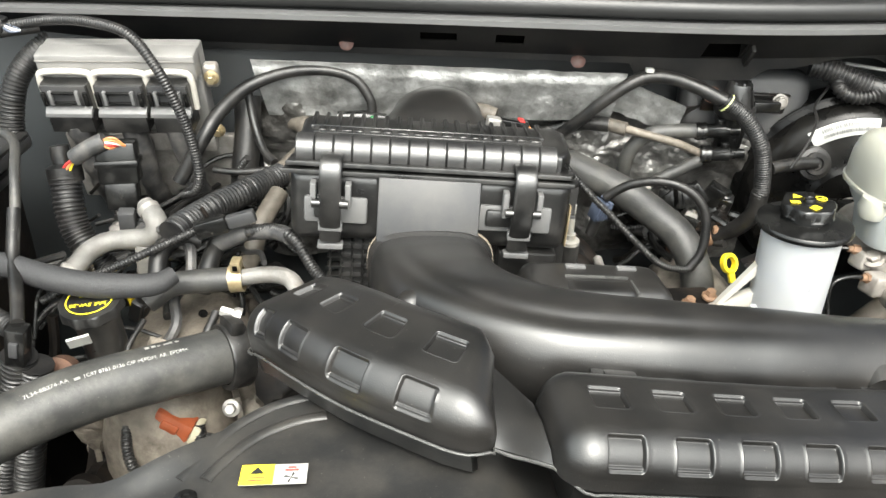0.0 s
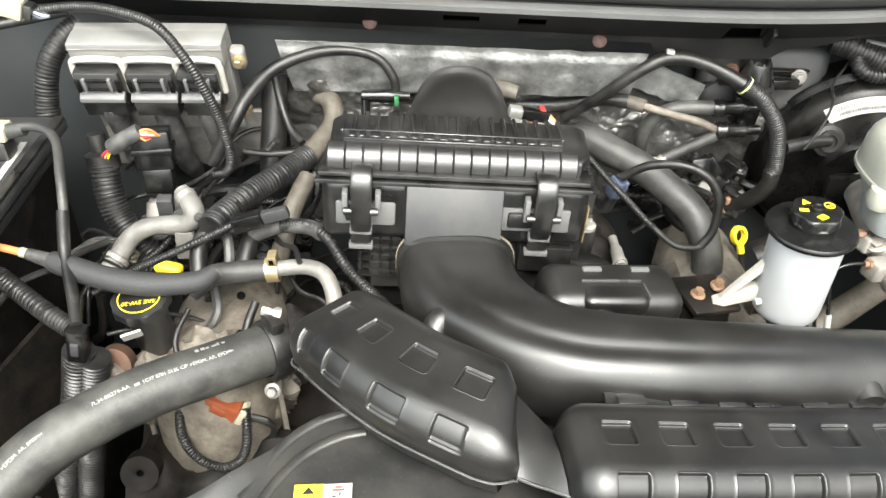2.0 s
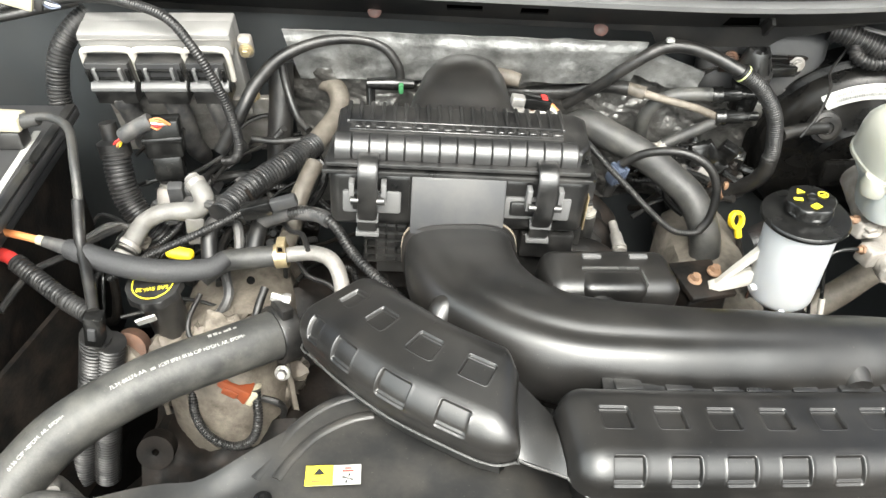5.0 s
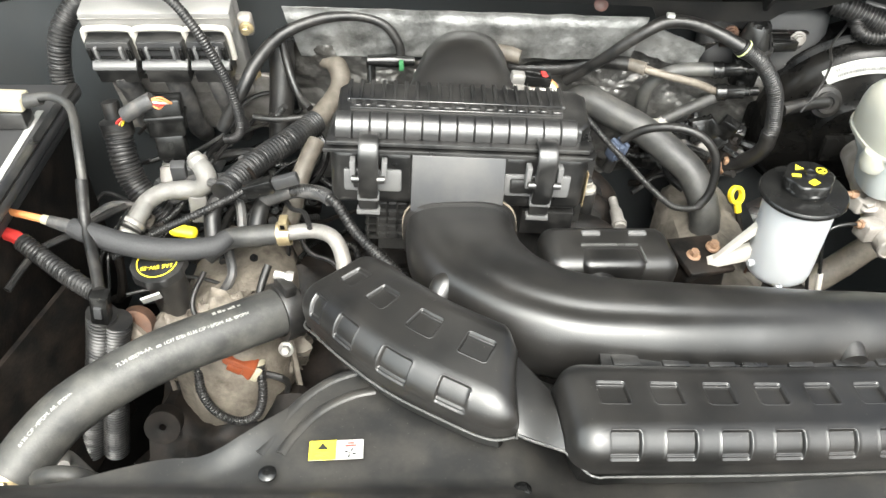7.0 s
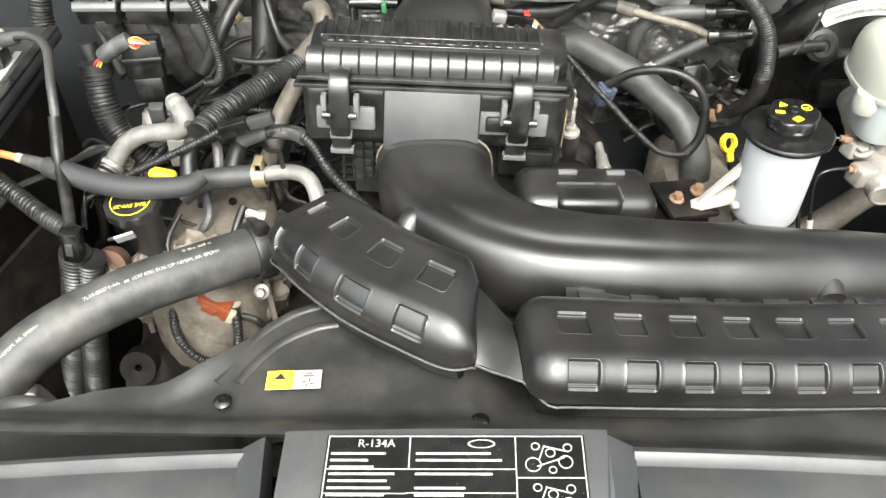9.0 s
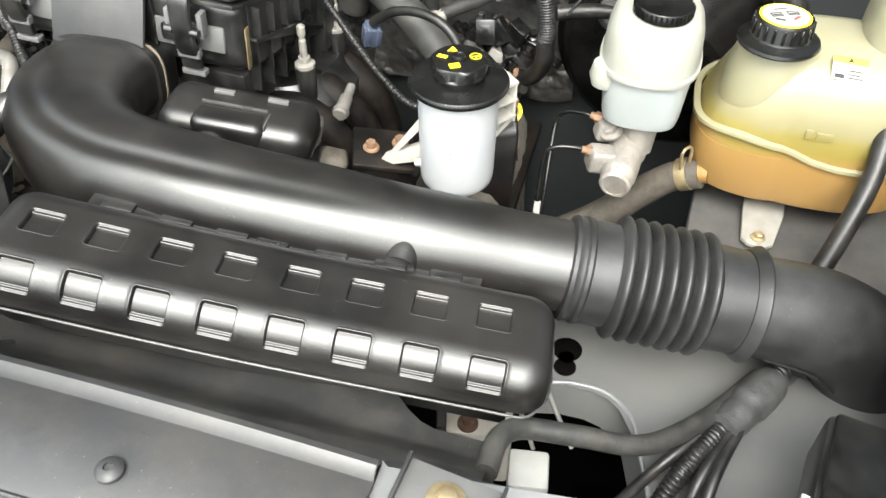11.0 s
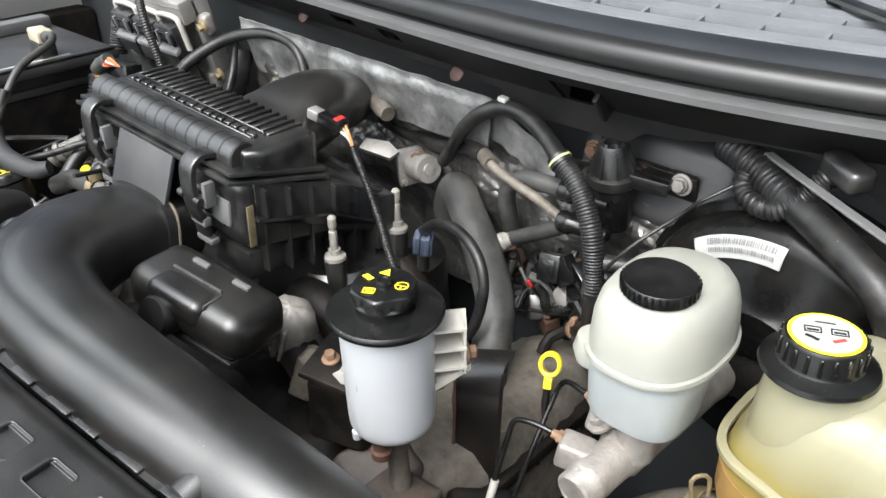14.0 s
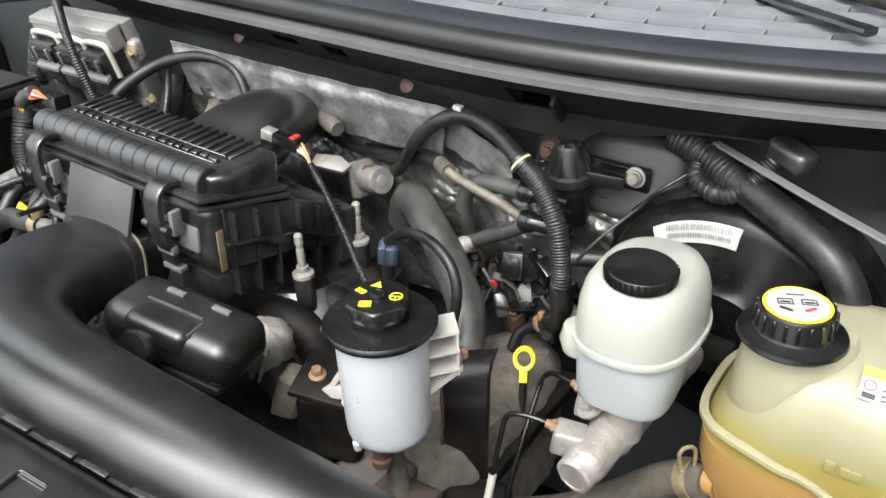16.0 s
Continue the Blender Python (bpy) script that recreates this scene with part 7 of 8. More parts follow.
part("latch", put(box_bm(-0.012, -0.004, 0.012, 0.012, 0.004, 0.028, 0.001), JM), grey_plastic, jn)
part("tail", put(lathe_bm([(0.008, 0.040), (0.005, 0.062), (0.0005, 0.062)], 14), JM), rubber_grey, jn)
run("cable_loop", [(-0.300, 0.690, 0.992), (-0.298, 0.672, 0.962), (-0.285, 0.664, 0.935), (-0.262, 0.662, 0.920), (-0.240, 0.664, 0.928), (-0.230, 0.672, 0.952), (-0.231, 0.69, 0.985)], 0.0055, loom, "black corrugated cable looped before the engine", "cable", (0.0034, 0.0009), 12)
run("engine_cable", [(-0.225, 0.775, 1.06), (-0.232, 0.752, 1.045), (-0.236, 0.735, 1.02), (-0.232, 0.72, 0.99)], 0.0048, rubber, "black cable down the engine front", "cable")
run("engine_cable", [(-0.300, 0.775, 1.05), (-0.310, 0.748, 1.035), (-0.306, 0.733, 1.02), (-0.285, 0.728, 1.005), (-0.262, 0.73, 0.998)], 0.0030, rubber, "black cable across the engine front", "cable")
run("yellow_wire", [(-0.397, 0.691, 1.035), (-0.407, 0.688, 1.015), (-0.405, 0.692, 0.985)], 0.0022, yellow, "thin bare yellow signal wire", "wire", seg=8)
run("harness_loom", [(-0.392, 0.70, 1.06), (-0.412, 0.70, 0.992), (-0.439, 0.70, 0.915), (-0.476, 0.70, 0.805)], 0.0165, loom, "black corrugated loom hanging down", "wiring loom", (0.0054, 0.0024), 18, "hanging looms")
run("harness_loom", [(-0.378, 0.70, 1.05), (-0.390, 0.70, 1.011), (-0.416, 0.70, 0.916), (-0.444, 0.70, 0.806)], 0.0160, loom, "black corrugated loom hanging down", "wiring loom", (0.0050, 0.0022), 18, "hanging looms")
run("harness_loom", [(-0.424, 0.935, 1.140), (-0.420, 0.92, 1.108), (-0.413, 0.91, 1.082), (-0.398, 0.90, 1.060), (-0.380, 0.895, 1.035)], 0.0175, loom, "thick black corrugated loom under the computer", "wiring loom", (0.0050, 0.0020), 20)
solid("rubber_bung", put(lathe_bm([(0.0005, 0), (0.0195, 0), (0.0195, 0.018), (0.011, 0.022), (0.0105, 0.042), (0.0005, 0.042)], 24), aim((-0.424, 0.936, 1.132), (-0.428, 0.945, 1.17))), rubber, "black rubber end cap on the loom", "cap")
run("coolant_pipe", [(-0.400, 0.838, 1.062), (-0.392, 0.856, 1.071), (-0.387, 0.872, 1.075), (-0.371, 0.880, 1.083), (-0.355, 0.885, 1.084), (-0.326, 0.885, 1.086), (-0.311, 0.884, 1.098), (-0.315, 0.893, 1.109), (-0.328, 0.907, 1.116)], [0.0125, 0.0118, 0.0115, 0.0112, 0.0112, 0.0122, 0.0125, 0.0118, 0.0105], pipe_sleeve, "pale grey taped coolant pipe with an elbow", "pipe", seg=20, wobble=0.06)
solid("pipe_block", lumpy(put(box_bm(-0.011, -0.010, -0.030, 0.011, 0.010, 0.012, 0.004, 3), pose(-0.327, 0.884, 1.070, 0, 6, 10)), 0.0012, 90), pipe_sleeve, "pale grey bracket block under the pipe elbow", "bracket")
solid("pipe_end_cap", put(lathe_bm([(0.0005, 0), (0.0125, 0), (0.0125, 0.008), (0.009, 0.010), (0.0085, 0.016), (0.0005, 0.017)], 22), aim((-0.320, 0.899, 1.111), (-0.332, 0.912, 1.122))), cast, "dull cast cap on the pipe end", "cap")
clip_plug = thing("grey_clip_plug", (-0.350, 0.9, 1.07), "dark grey wiring plug with a white clip", "connector")
part("shell", put(box_bm(-0.009, -0.007, -0.016, 0.009, 0.007, 0.014, 0.002), pose(-0.349, 0.902, 1.100, 12, 4, 8)), grey_plastic, clip_plug)
part("clip", put(box_bm(-0.009, -0.0085, -0.010, 0.009, 0.004, -0.001, 0.002), pose(-0.350, 0.896, 1.082, 12, 4, 8)), label_white, clip_plug, "white clip")
for p, q in (((-0.404, 0.830, 1.058), (-0.398, 0.842, 1.066)), ((-0.399, 0.840, 1.064), (-0.393, 0.852, 1.070))):
    solid("pipe_collar", put(lathe_bm([(0.011, 0), (0.0155, 0), (0.0162, 0.003), (0.0155, 0.006), (0.0140, 0.007), (0.011, 0.0075)], 26), aim(p, q)), cast, "ribbed metal collar on the pipe", "collar", "pipe collars")
run("arched_cable", [(-0.56, 1.042, 1.276), (-0.497, 1.040, 1.285), (-0.446, 1.028, 1.294), (-0.396, 1.006, 1.298), (-0.342, 0.978, 1.292), (-0.312, 0.962, 1.262), (-0.295, 0.958, 1.225), (-0.284, 0.962, 1.180), (-0.280, 0.964, 1.130), (-0.288, 0.966, 1.108), (-0.305, 0.972, 1.100)], 0.0062, loom, "black corrugated cable arching over the computer", "cable", (0.0036, 0.0007), 14)
cream = thing("cream_connector", (-0.525, 1.03, 1.28), "cream wiring connector with blue wires", "connector")
CCM = pose(-0.520, 1.032, 1.292, 0, 18, 0)
part("shell", put(box_bm(-0.030, -0.012, -0.012, 0.010, 0.012, 0.012, 0.003), CCM), cream_plastic, cream)
part("collar", put(box_bm(0.010, -0.009, -0.009, 0.020, 0.009, 0.009, 0.002), CCM), black_plastic, cream)
for k in range(3):
    part("wire", hose_bm([CCM @ V(0.018, 0.004 * k - 0.004, 0.0), CCM @ V(0.028, 0.003 * k - 0.003, 0.003 * k - 0.004), CCM @ V(0.038, 0, 0)], 0.0016, 6, 0.004), (blue_grey, white_wire, blue_grey)[k], cream)
run("arched_cable", [(-0.62, 1.01, 1.262), (-0.54, 1.02, 1.275), (-0.47, 1.05, 1.28)], 0.006, rubber, "black cable behind the computer", "cable")
run("hose_arch", [(-0.305, 0.965, 1.120), (-0.272, 0.978, 1.172), (-0.256, 1.0, 1.195), (-0.227, 1.03, 1.216), (-0.181, 1.047, 1.229), (-0.133, 1.055, 1.229), (-0.099, 1.052, 1.219), (-0.081, 1.047, 1.194), (-0.080, 1.045, 1.178)], [0.0085, 0.0085, 0.0085, 0.008, 0.007, 0.0062, 0.006, 0.006, 0.006], rubber, "black vacuum hose arching over the heat shield", "hose")
gp = thing("vapour_plug", (-0.1, 1.04, 1.165), "black vapour valve plug with green clip", "connector")
part("body", hose_bm([(-0.122, 1.038, 1.176), (-0.09, 1.04, 1.175), (-0.062, 1.042, 1.173)], [0.0075, 0.009, 0.006], 14), black_gloss, gp)
part("port", hose_bm([(-0.118, 1.038, 1.176), (-0.118, 1.03, 1.150)], 0.006, 12), black_gloss, gp)
part("clip", put(box_bm(-0.003, -0.009, -0.006, 0.003, 0.0, 0.006, 0.001), pose(-0.078, 1.034, 1.174)), mat("green_clip", (0.03, 0.12, 0.045), 0.5), gp)
run("upright_hose", [(-0.235, 1.06, 1.195), (-0.236, 1.042, 1.150), (-0.241, 1.02, 1.100), (-0.243, 1.01, 1.07)], 0.0165, rubber, "thick black upright rubber hose", "hose", seg=18)
run("thin_hose", [(-0.232, 1.05, 1.215), (-0.226, 1.035, 1.175), (-0.212, 1.01, 1.145), (-0.195, 0.99, 1.135)], 0.005, rubber, "thin black rubber hose below the computer", "hose")
run("thin_hose", [(-0.266, 0.978, 1.130), (-0.235, 0.972, 1.130), (-0.188, 0.972, 1.134)], 0.0042, rubber, "thin black rubber hose below the computer", "hose")
run("side_loom", [(-0.462, 1.060, 1.262), (-0.482, 1.045, 1.248), (-0.502, 1.030, 1.220), (-0.512, 1.020, 1.180), (-0.512, 1.012, 1.150)], 0.0145, loom, "black corrugated loom beside the computer", "wiring loom", (0.0046, 0.0018), 18)
run("ribbed_wire", [(-0.400, 0.775, 1.072), (-0.360, 0.80, 1.084), (-0.316, 0.812, 1.100), (-0.272, 0.822, 1.118), (-0.248, 0.832, 1.126)], 0.0048, loom, "thin corrugated wire sleeve", "wiring loom", (0.003, 0.0008), 12)
hp = thing("harness_plug", (-0.22, 0.825, 1.13), "black harness plug with two latches", "connector")
HM = aim((-0.250, 0.828, 1.126), (-0.190, 0.832, 1.142))
part("shell", put(box_bm(-0.007, -0.009, 0.0, 0.007, 0.009, 0.034, 0.002), HM), black_gloss, hp)
part("shell", put(box_bm(-0.005, -0.007, 0.034, 0.005, 0.007, 0.064, 0.002), HM), grey_plastic, hp)
run("injector_wire", [(-0.198, 0.832, 1.122), (-0.172, 0.825, 1.130), (-0.145, 0.803, 1.130), (-0.121, 0.780, 1.104), (-0.089, 0.752, 1.088), (-0.066, 0.735, 1.078)], 0.0062, loom, "corrugated injector wire sleeve", "wiring loom", (0.0035, 0.001), 12)
run("injector_wire", [(-0.235, 0.845, 1.10), (-0.200, 0.838, 1.118), (-0.165, 0.822, 1.128), (-0.150, 0.808, 1.13)], 0.0085, tape, "black taped injector wire bundle", "wiring", wobble=0.1)
rnd = random.Random(21)


def strand(x, y, z, n, reach, r, material, label, group, sag=-0.1):
    """A wire that wanders from a place, n steps long."""
    if r > 0.0025 and material in (white_wire, red_plastic):
        material = rubber
    pts = [V(x, y, z)]
    d = V(rnd.uniform(-1, 1), rnd.uniform(-1, 1), rnd.uniform(-0.6, 0.5)).normalized()
    for j in range(n):
        d = (d + 0.75 * V(rnd.uniform(-1, 1), rnd.uniform(-1, 1), rnd.uniform(-0.6, 0.5) + sag)).normalized()
        pts.append(pts[-1] + d * rnd.uniform(reach * 0.6, reach))
    solid("wiring_strand", hose_bm(pts, r, 8, 0.008, (0.0036, 0.0007) if material is loom and r > 0.004 else None), material, label, "wire", group)


for k in range(64):
    strand(rnd.uniform(-0.45, -0.19), rnd.uniform(0.84, 1.05), rnd.uniform(0.98, 1.085), rnd.choice((3, 4, 5)), 0.042, rnd.choice((0.0022, 0.003, 0.0045, 0.006)), rnd.choice((rubber, loom, loom, tape, black_gloss, dirty_shaded, white_wire if k % 5 == 0 else rubber, red_plastic if k % 9 == 0 else loom)), "short dark wire among the engine wiring", "engine wiring strands")
for k in range(26):
    x, y, zz = rnd.uniform(-0.44, -0.19), rnd.uniform(0.80, 1.04), rnd.uniform(0.96, 1.055)
    M_ = pose(x, y, zz, rnd.uniform(-40, 40), rnd.uniform(-40, 40), rnd.uniform(0, 180))
    if k % 2:
        solid("engine_fitting", put(join(box_bm(-0.012, -0.010, -0.016, 0.012, 0.010, 0.016, 0.004), put(bolt_bm(0.006, 0.012), Matrix.Translation((0, 0, 0.016)))), M_), rnd.choice((cast, dirty_shaded, engine_grey, black_plastic)), "small oily engine fitting with a bolt", "fitting", "engine fittings")
    else:
        solid("small_plug", put(join(box_bm(-0.010, -0.007, -0.018, 0.010, 0.007, 0.010, 0.002), box_bm(-0.006, -0.009, -0.012, 0.006, -0.006, 0.006, 0.001), put(lathe_bm([(0.0005, 0.010), (0.006, 0.010), (0.005, 0.022), (0.0005, 0.022)], 14), Matrix.Identity(4))), M_), rnd.choice((black_gloss, black_plastic, black_gloss, light_panel)), "small black sensor plug among the wiring", "connector", "sensor plugs")

# ---- driver-side hoses and valves ----
pale_green = mat("pale_green_plastic", (0.42, 0.46, 0.20), 0.45, vary=0.1)
run("heater_hose_thick", [(0.138, 1.078, 1.060), (0.150, 1.070, 1.088), (0.170, 1.058, 1.106), (0.198, 1.039, 1.100), (0.241, 1.011, 1.087), (0.280, 0.985, 1.066), (0.306, 0.963, 1.046), (0.322, 0.935, 1.010), (0.326, 0.92, 0.95)], 0.0200, hose_rubber, "thick dark foam-covered heater hose", "hose", seg=24)
run("vacuum_hose", [(0.140, 1.066, 1.130), (0.157, 1.058, 1.147), (0.181, 1.044, 1.173), (0.204, 1.034, 1.199), (0.228, 1.031, 1.219), (0.252, 1.034, 1.230), (0.282, 1.030, 1.231), (0.315, 1.020, 1.222), (0.345, 1.005, 1.210)], [0.0075, 0.0075, 0.0075, 0.0078, 0.008, 0.0085, 0.008, 0.0082, 0.0085], rubber, "black vacuum hose arching to the booster", "hose", seg=16)
run("vacuum_loom", [(0.345, 1.005, 1.210), (0.372, 0.999, 1.190), (0.394, 0.991, 1.155), (0.402, 0.987, 1.110), (0.401, 0.987, 1.095)], 0.0102, loom, "black corrugated vacuum hose beside the booster", "hose", (0.0030, 0.0007), 20)
run("vacuum_tail", [(0.4015, 0.987, 1.100), (0.401, 0.993, 1.068), (0.386, 1.010, 1.036), (0.354, 1.032, 1.012)], 0.0108, rubber, "black rubber tail of the vacuum hose", "hose")
solid("rusty_clip", join(put(lathe_bm([(0.0108, -0.004), (0.0125, -0.004), (0.0125, 0.004), (0.0108, 0.004)], 24), aim((0.366, 1.024, 1.019), (0.354, 1.032, 1.012))), put(box_bm(-0.003, -0.012, 0.010, 0.003, -0.004, 0.020, 0.001), pose(0.366, 1.024, 1.018))), copper, "rusty spring clip on the hose end", "hose clamp")
solid("hose_tie", put(lathe_bm([(0.0085, -0.0045), (0.0112, -0.0045), (0.0112, 0.0045), (0.0085, 0.0045)], 24), aim((0.346, 1.0045, 1.209), (0.372, 0.999, 1.190))), rubber, "black rubber collar on the vacuum hose", "collar")
solid("tie_ring", put(lathe_bm([(0.0105, -0.0010), (0.0120, -0.0010), (0.0120, 0.0010), (0.0105, 0.0010)], 24), aim((0.346, 1.0045, 1.209), (0.372, 0.999, 1.190))), pale_green, "thin pale green ring on the hose collar", "tie")
solid("hose_tape_mark", put(box_bm(-0.005, -0.004, -0.003, 0.005, 0.004, 0.002, 0.001), pose(0.256, 1.032, 1.2405, 0, 5, 0)), label_white, "white tape flag on the vacuum hose", "tape")
run("heater_pipe_hose", [(0.272, 1.030, 1.090), (0.292, 1.031, 1.101), (0.312, 1.031, 1.112), (0.335, 1.030, 1.126)], 0.0080, rubber_grey, "dusty grey heater hose to the firewall", "hose")
solid("pipe_nipple", put(lathe_bm([(0.0005, 0), (0.0095, 0.0), (0.0105, 0.003), (0.0095, 0.009), (0.0075, 0.011), (0.0075, 0.020), (0.0005, 0.020)], 22), aim((0.258, 1.026, 1.081), (0.280, 1.031, 1.095))), nylon, "pale capped nipple on the heater hose", "fitting")
for p in ((0.326, 1.040, 1.160), (0.333, 1.030, 1.133)):
    q = thing("quick_connector", p, "black ribbed quick connector on a heater hose", "connector", "quick connectors")
    part("body", put(lathe_bm([(0.0005, 0), (0.0105, 0), (0.0115, 0.004), (0.0105, 0.008), (0.0115, 0.012), (0.009, 0.016), (0.009, 0.036), (0.006, 0.038), (0.006, 0.055), (0.0005, 0.055)], 22), aim(p, (p[0] + 0.1, p[1] - 0.002, p[2] + 0.003))), black_gloss, q)
    part("tab", put(box_bm(-0.004, -0.004, 0.008, 0.004, 0.004, 0.016, 0.001), pose(p[0] + 0.03, p[1], p[2])), black_gloss, q)
run("oil_sensor_lead", [(0.1165, 0.951, 1.1775), (0.122, 0.949, 1.172), (0.142, 0.940, 1.160), (0.162, 0.933, 1.140), (0.182, 0.925, 1.120), (0.203, 0.914, 1.102), (0.228, 0.905, 1.078), (0.262, 0.900, 1.048), (0.288, 0.904, 1.038), (0.302, 0.912, 1.034)], 0.0042, loom, "thin black corrugated lead with a coloured end", "wiring loom", (0.0030, 0.0007), 12)
rp = thing("red_clip_plug", (0.096, 0.957, 1.19), "black sensor plug with red locking clip", "connector")
RM = aim((0.068, 0.948, 1.2025), (0.112, 0.953, 1.1935))
part("shell", put(box_bm(-0.0075, -0.007, 0.004, 0.0075, 0.007, 0.036, 0.002), RM), black_gloss, rp)
part("clip", put(box_bm(-0.0045, -0.0082, 0.024, 0.0085, 0.0082, 0.031, 0.001), RM), red_plastic, rp)
part("cap", put(box_bm(-0.007, -0.006, -0.012, 0.007, 0.006, 0.004, 0.002), RM), steel, rp)
for k, mt in enumerate((orange_wire, cream_plastic, white_wire)):
    part("wire", hose_bm([RM @ V(0.004 - 0.004 * k, 0.003 - 0.003 * k, 0.034), (0.1125 - 0.001 * k, 0.952, 1.187 - 0.001 * k), (0.1175, 0.951, 1.1755)], 0.0016, 8, 0.003), mt, rp)
bl = thing("blue_grey_plug", (0.205, 0.97, 1.07), "blue-grey sensor plug with two prongs", "connector")
LMx = pose(0.202, 0.968, 1.088, 14, 6, 32) @ Matrix.Scale(0.68, 4)
part("shell", put(box_bm(-0.016, -0.012, -0.024, 0.016, 0.012, 0.012, 0.003), LMx), blue_grey, bl)
part("ridge", put(box_bm(-0.012, -0.015, -0.02, -0.004, 0.015, 0.016, 0.002), LMx), blue_grey, bl)
part("ridge", put(box_bm(0.004, -0.015, -0.02, 0.012, 0.015, 0.016, 0.002), LMx), blue_grey, bl)
part("neck", put(lathe_bm([(0.0005, -0.062), (0.010, -0.060), (0.011, -0.030), (0.013, -0.024), (0.0005, -0.022)], 18), LMx), black_plastic, bl)
run("plug_wire", [(0.204, 0.965, 1.102), (0.232, 0.960, 1.122), (0.269, 0.950, 1.130), (0.301, 0.940, 1.120), (0.318, 0.930, 1.094), (0.316, 0.918, 1.055), (0.302, 0.912, 1.034)], 0.0055, rubber, "black wire looping from the blue plug", "cable")
rc = thing("idle_valve", (0.08, 1.07, 1.09), "silver idle valve can with rust on top", "valve")
CMx = aim((0.112, 1.062, 1.114), (0.068, 1.077, 1.104)) @ Matrix.Scale(1.12, 4)
part("can", put(lathe_bm([(0.0005, -0.012), (0.014, -0.012), (0.0155, -0.009), (0.0155, 0.022), (0.0005, 0.022)], 32), CMx), cast, rc)
part("flange", put(box_bm(-0.021, -0.021, 0.020, 0.021, 0.021, 0.027, 0.004), CMx), cast, rc)
part("end_boss", put(lathe_bm([(0.0005, -0.0145), (0.006, -0.014), (0.007, -0.011), (0.0005, -0.011)], 20), CMx), cast, rc)
for dx, dy in ((-0.016, 0.016), (0.016, -0.016)):
    part("bolt", put(bolt_bm(0.0032, 0.004, 1.2), CMx @ pose(dx, dy, 0.020, 180)), cast, rc)
for k, (r0, turn, along) in enumerate(((0.0062, 95, 0.004), (0.0045, 68, 0.010), (0.0038, 115, 0.012))):
    part("rust_patch", lumpy(put(lathe_bm([(0.0005, -0.001), (r0, -0.001), (r0 * 0.8, 0.0004), (0.0005, 0.0006)], 20), CMx @ pose(0, 0, along, 0, 0, turn) @ pose(0.0154, 0, 0, 0, 90, 0)), 0.0012, 190, k), rusty, rc)
solid("throttle_lever", put(prism_bm([(-0.022, -0.006), (0.018, -0.010), (0.026, 0.002), (0.010, 0.012), (-0.018, 0.010)], -0.003, 0.003, 0.001), pose(0.068, 1.03, 1.137, 35, 10, 30)), cast, "cast metal throttle lever", "lever")
run("fuel_rail", [(0.02, 1.085, 1.150), (0.069, 1.083, 1.142), (0.135, 1.072, 1.146), (0.185, 1.058, 1.163), (0.218, 1.046, 1.1655)], 0.0095, rubber, "black fuel hose along the firewall", "hose")
run("fuel_line", [(0.212, 1.050, 1.166), (0.242, 1.034, 1.163), (0.273, 1.029, 1.156), (0.307, 1.029, 1.146), (0.340, 1.032, 1.130)], 0.0052, engine_grey, "bare metal fuel pipe with a tan sleeve", "pipe")
solid("pipe_sleeve", hose_bm([(0.214, 1.049, 1.1655), (0.238, 1.036, 1.1635)], 0.0085, 18), rubber_brown, "tan metal sleeve on the fuel pipe", "sleeve")
run("tan_foam_plug", [(0.038, 1.055, 1.183), (0.062, 1.047, 1.180), (0.075, 1.043, 1.178)], [0.009, 0.0105, 0.009], rubber_brown, "tan foam-covered hose end", "hose")
run("branch_hose", [(0.248, 1.062, 1.075), (0.246, 1.056, 1.104), (0.248, 1.050, 1.126), (0.258, 1.046, 1.145), (0.278, 1.044, 1.156), (0.306, 1.043, 1.159), (0.331, 1.041, 1.160)], 0.0095, hose_rubber, "black rubber branch hose on the firewall", "hose")
for k in range(30):
    strand(rnd.uniform(0.27, 0.39), rnd.uniform(1.02, 1.06), rnd.uniform(1.00, 1.06), rnd.choice((2, 3)), 0.026, rnd.choice((0.0022, 0.0034, 0.0050, 0.0062)), rnd.choice((rubber, loom, tape, black_gloss, dirty_shaded, white_wire if k % 4 == 0 else rubber, red_plastic if k % 11 == 0 else loom)), "short wire among the firewall wiring", "firewall wiring strands")
for k in range(8):
    solid("small_plug", put(join(box_bm(-0.012, -0.008, -0.018, 0.012, 0.008, 0.012, 0.002), box_bm(-0.007, -0.010, -0.012, 0.007, -0.007, 0.006, 0.001)), pose(rnd.uniform(0.28, 0.37), rnd.uniform(1.03, 1.06), rnd.uniform(1.04, 1.08), rnd.uniform(-40, 40), rnd.uniform(-40, 40), rnd.uniform(0, 180))), black_gloss, "small black plug among the firewall wiring", "connector", "firewall plugs")
for k in range(14):
    x, y, zz = rnd.uniform(0.25, 0.40), rnd.uniform(1.03, 1.07), rnd.uniform(1.0, 1.06)
    solid("engine_fitting", put(join(box_bm(-0.011, -0.009, -0.014, 0.011, 0.009, 0.014, 0.003), put(bolt_bm(0.005, 0.010), Matrix.Translation((0, 0, 0.014)))), pose(x, y, zz, rnd.uniform(-40, 40), rnd.uniform(-40, 40), rnd.uniform(0, 180))), rnd.choice((cast, dirty_shaded, rusty, black_plastic)), "small engine fitting below the firewall wiring", "fitting", "engine fittings")

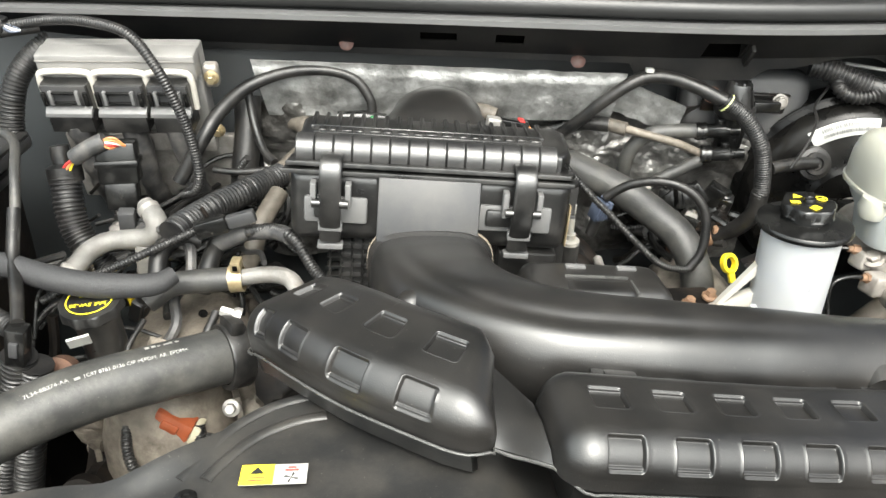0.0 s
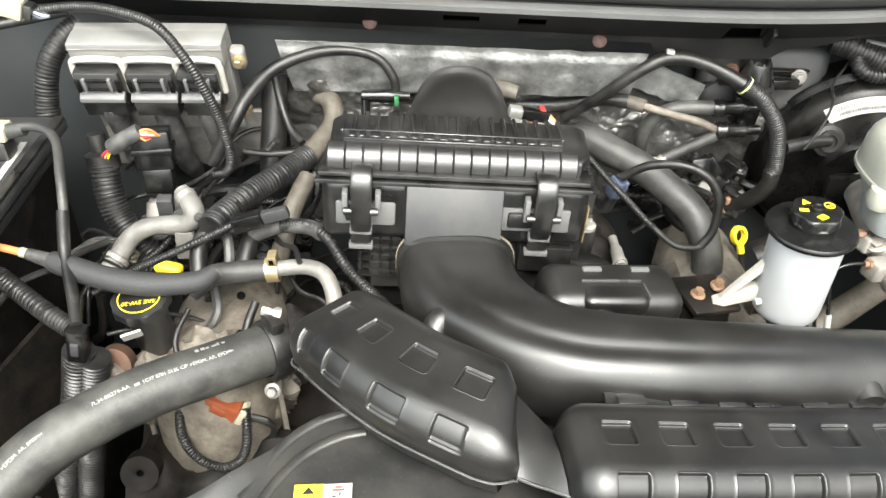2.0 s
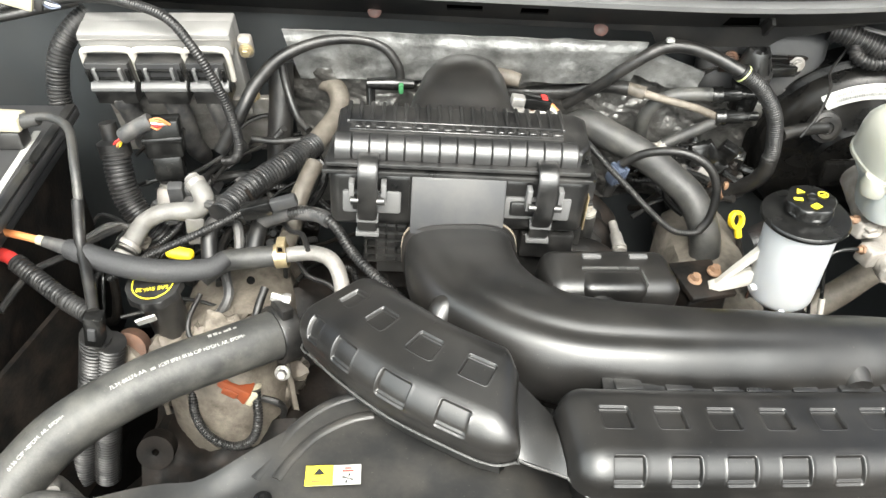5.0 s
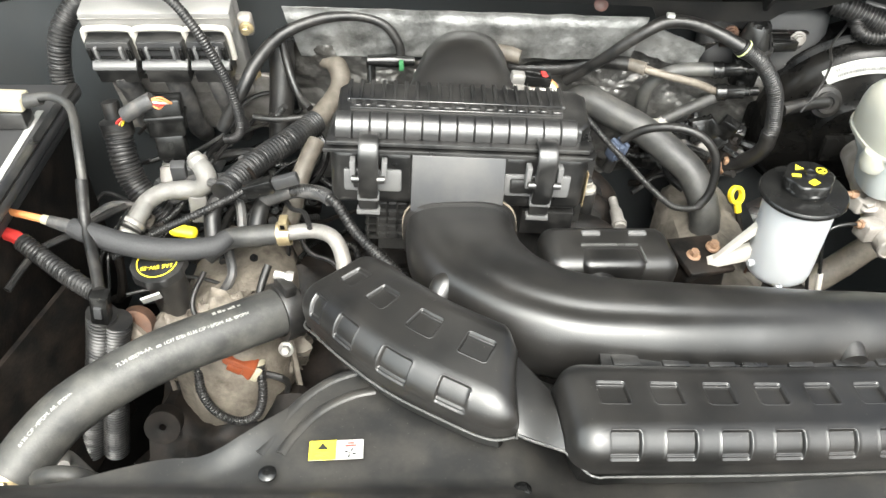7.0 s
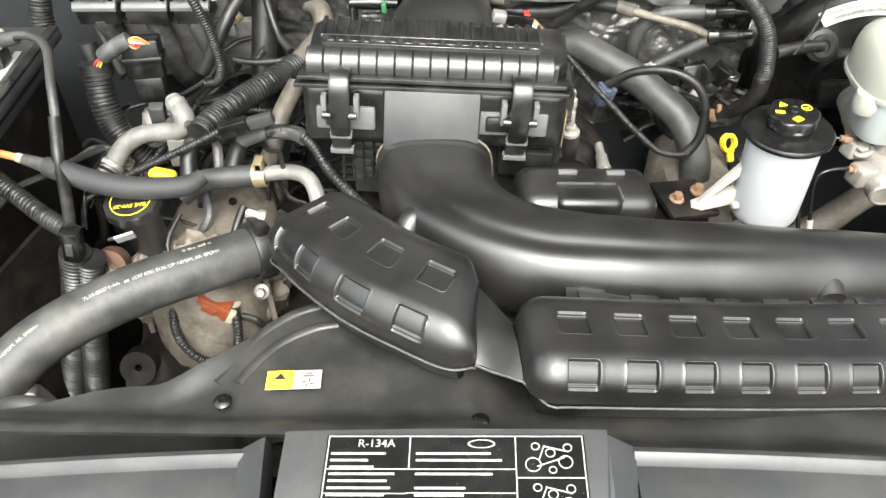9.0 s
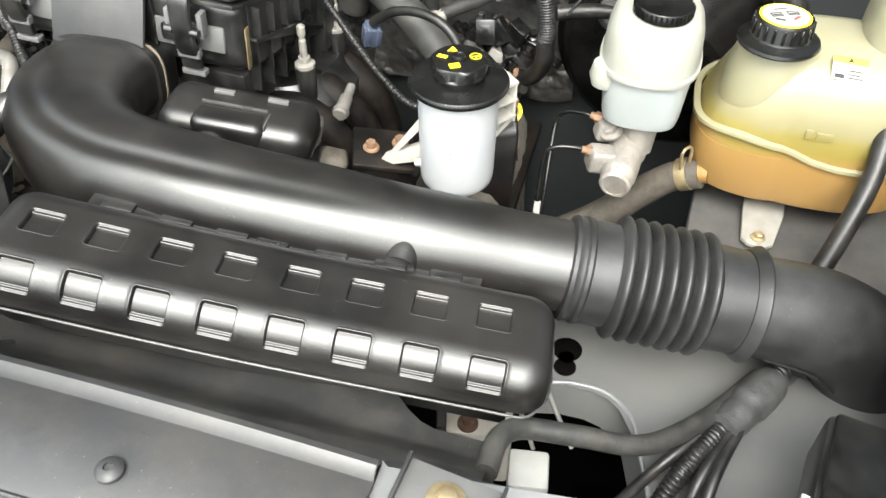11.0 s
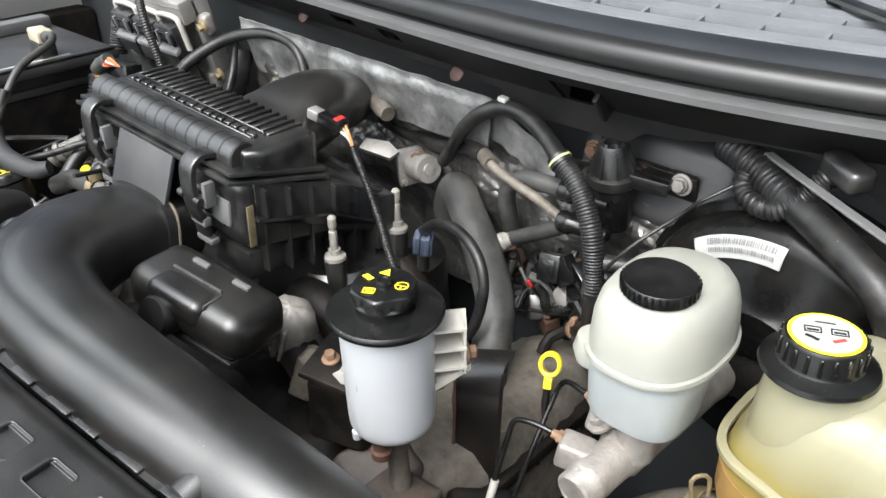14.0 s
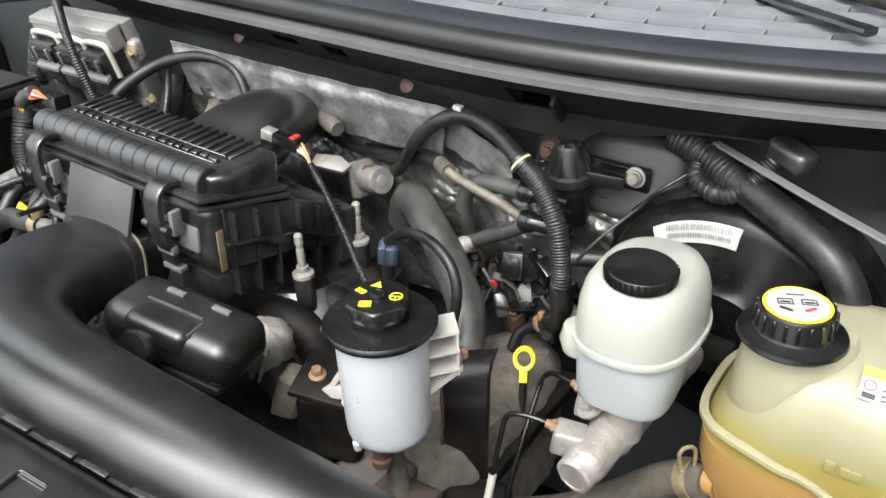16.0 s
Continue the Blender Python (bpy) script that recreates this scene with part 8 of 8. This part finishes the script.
# vacuum solenoid on the firewall
so = thing("vacuum_solenoid", (0.385, 1.05, 1.17), "dark ribbed vacuum solenoid on a bolted bracket", "solenoid")
part("bracket", put(box_bm(-0.050, -0.003, -0.016, 0.062, 0.003, 0.012, 0.003), pose(0.388, 1.072, 1.190, 8, 3, 3)), black_steel, so)
part("bracket_rim", put(box_bm(0.012, -0.006, 0.009, 0.062, 0.0, 0.012, 0.001), pose(0.388, 1.072, 1.190, 8, 3, 3)), black_steel, so)
part("canister", put(lathe_bm([(0.0005, -0.016), (0.0245, -0.016), (0.0255, -0.014), (0.0255, -0.006), (0.0215, -0.004), (0.0150, 0.022), (0.0135, 0.025), (0.0090, 0.025), (0.008, 0.018), (0.0005, 0.018)], 36), pose(0.375, 1.050, 1.197, 8)), black_plastic, so)
part("lower_can", put(lathe_bm([(0.0005, -0.065), (0.018, -0.065), (0.0195, -0.030), (0.0215, -0.028), (0.0215, -0.016), (0.0005, -0.016)], 32), pose(0.375, 1.050, 1.197, 8)), black_gloss, so, "black lower can")
for k in range(8):
    part("fin", put(prism_bm([(0.012, -0.0013), (0.0225, -0.0013), (0.0225, 0.0013), (0.012, 0.0013)], -0.005, lambda x, y: 0.024 - 2.6 * (x - 0.0135), 0), pose(0.375, 1.050, 1.197, 8) @ pose(0, 0, 0, 0, 0, 45 * k)), black_plastic, so)
part("plug", put(box_bm(0.0, -0.008, -0.007, 0.038, 0.008, 0.007, 0.002), pose(0.394, 1.050, 1.190, 0, 4, 12)), black_gloss, so)
for p in ((0.437, 1.068, 1.190), (0.346, 1.062, 1.201)):
    part("bolt", put(join(lathe_bm([(0.0005, 0), (0.0105, 0), (0.0105, 0.002), (0.0005, 0.003)], 24), put(bolt_bm(0.0065, 0.008, 1.2), Matrix.Translation((0, 0, 0.002)))), aim(p, (p[0], p[1] - 0.1, p[2] + 0.01))), cast if p[0] > 0.4 else rusty, so)
run("booster_wire", [(0.424, 0.970, 1.140), (0.435, 0.975, 1.156), (0.446, 0.985, 1.170), (0.462, 1.010, 1.186), (0.470, 1.040, 1.194), (0.492, 1.062, 1.211), (0.50, 1.07, 1.225)], 0.0017, rubber, "thin taped wire over the brake booster", "wire", seg=8)
run("cowl_loom", [(0.470, 1.075, 1.236), (0.490, 1.068, 1.232), (0.513, 1.060, 1.224), (0.545, 1.046, 1.214)], 0.0150, loom, "thick black corrugated loom below the cowl", "wiring loom", (0.0048, 0.0016), 20)
run("cowl_sleeve", [(0.540, 1.048, 1.216), (0.575, 1.030, 1.208), (0.605, 1.012, 1.200), (0.635, 0.998, 1.186), (0.655, 0.993, 1.15), (0.66, 1.0, 1.09)], 0.0148, rubber, "black smooth sleeve on the loom below the cowl", "wiring sleeve", seg=20)
run("cowl_loom", [(0.500, 1.062, 1.228), (0.500, 1.050, 1.214), (0.514, 1.042, 1.206), (0.535, 1.038, 1.208), (0.552, 1.040, 1.222), (0.565, 1.048, 1.242), (0.572, 1.06, 1.250)], 0.0095, loom, "black corrugated loom looped below the cowl", "wiring loom", (0.005, 0.0018), 18)
solid("hood_strut_strip", hose_bm([(0.509, 1.068, 1.240), (0.560, 1.03, 1.240), (0.622, 0.985, 1.240), (0.68, 0.945, 1.24)], 0.003, 8, 0.01, flat=(0.0045, 0.0015, 4)), panel_grey, "pale metal edge strip below the cowl", "strip")
solid("loom_clip", put(box_bm(-0.020, -0.012, -0.008, 0.020, 0.012, 0.012, 0.006, 3), pose(0.578, 1.045, 1.250, 0, 10, -30)), black_plastic, "black plastic clip holding a loom", "clip")
solid("foil_pad", sheet_bm(lambda u, v: V(0.398 + 0.064 * u - 0.012 * v, 1.092 - 0.012 * v + 0.006 * noise.noise(V(u * 6, v * 6, 2)), 1.098 + 0.006 * u + 0.062 * v * (1 - 0.35 * u * u)), 24, 24, 0.006), foil_crumple, "crumpled grey pad beside the booster", "insulation")
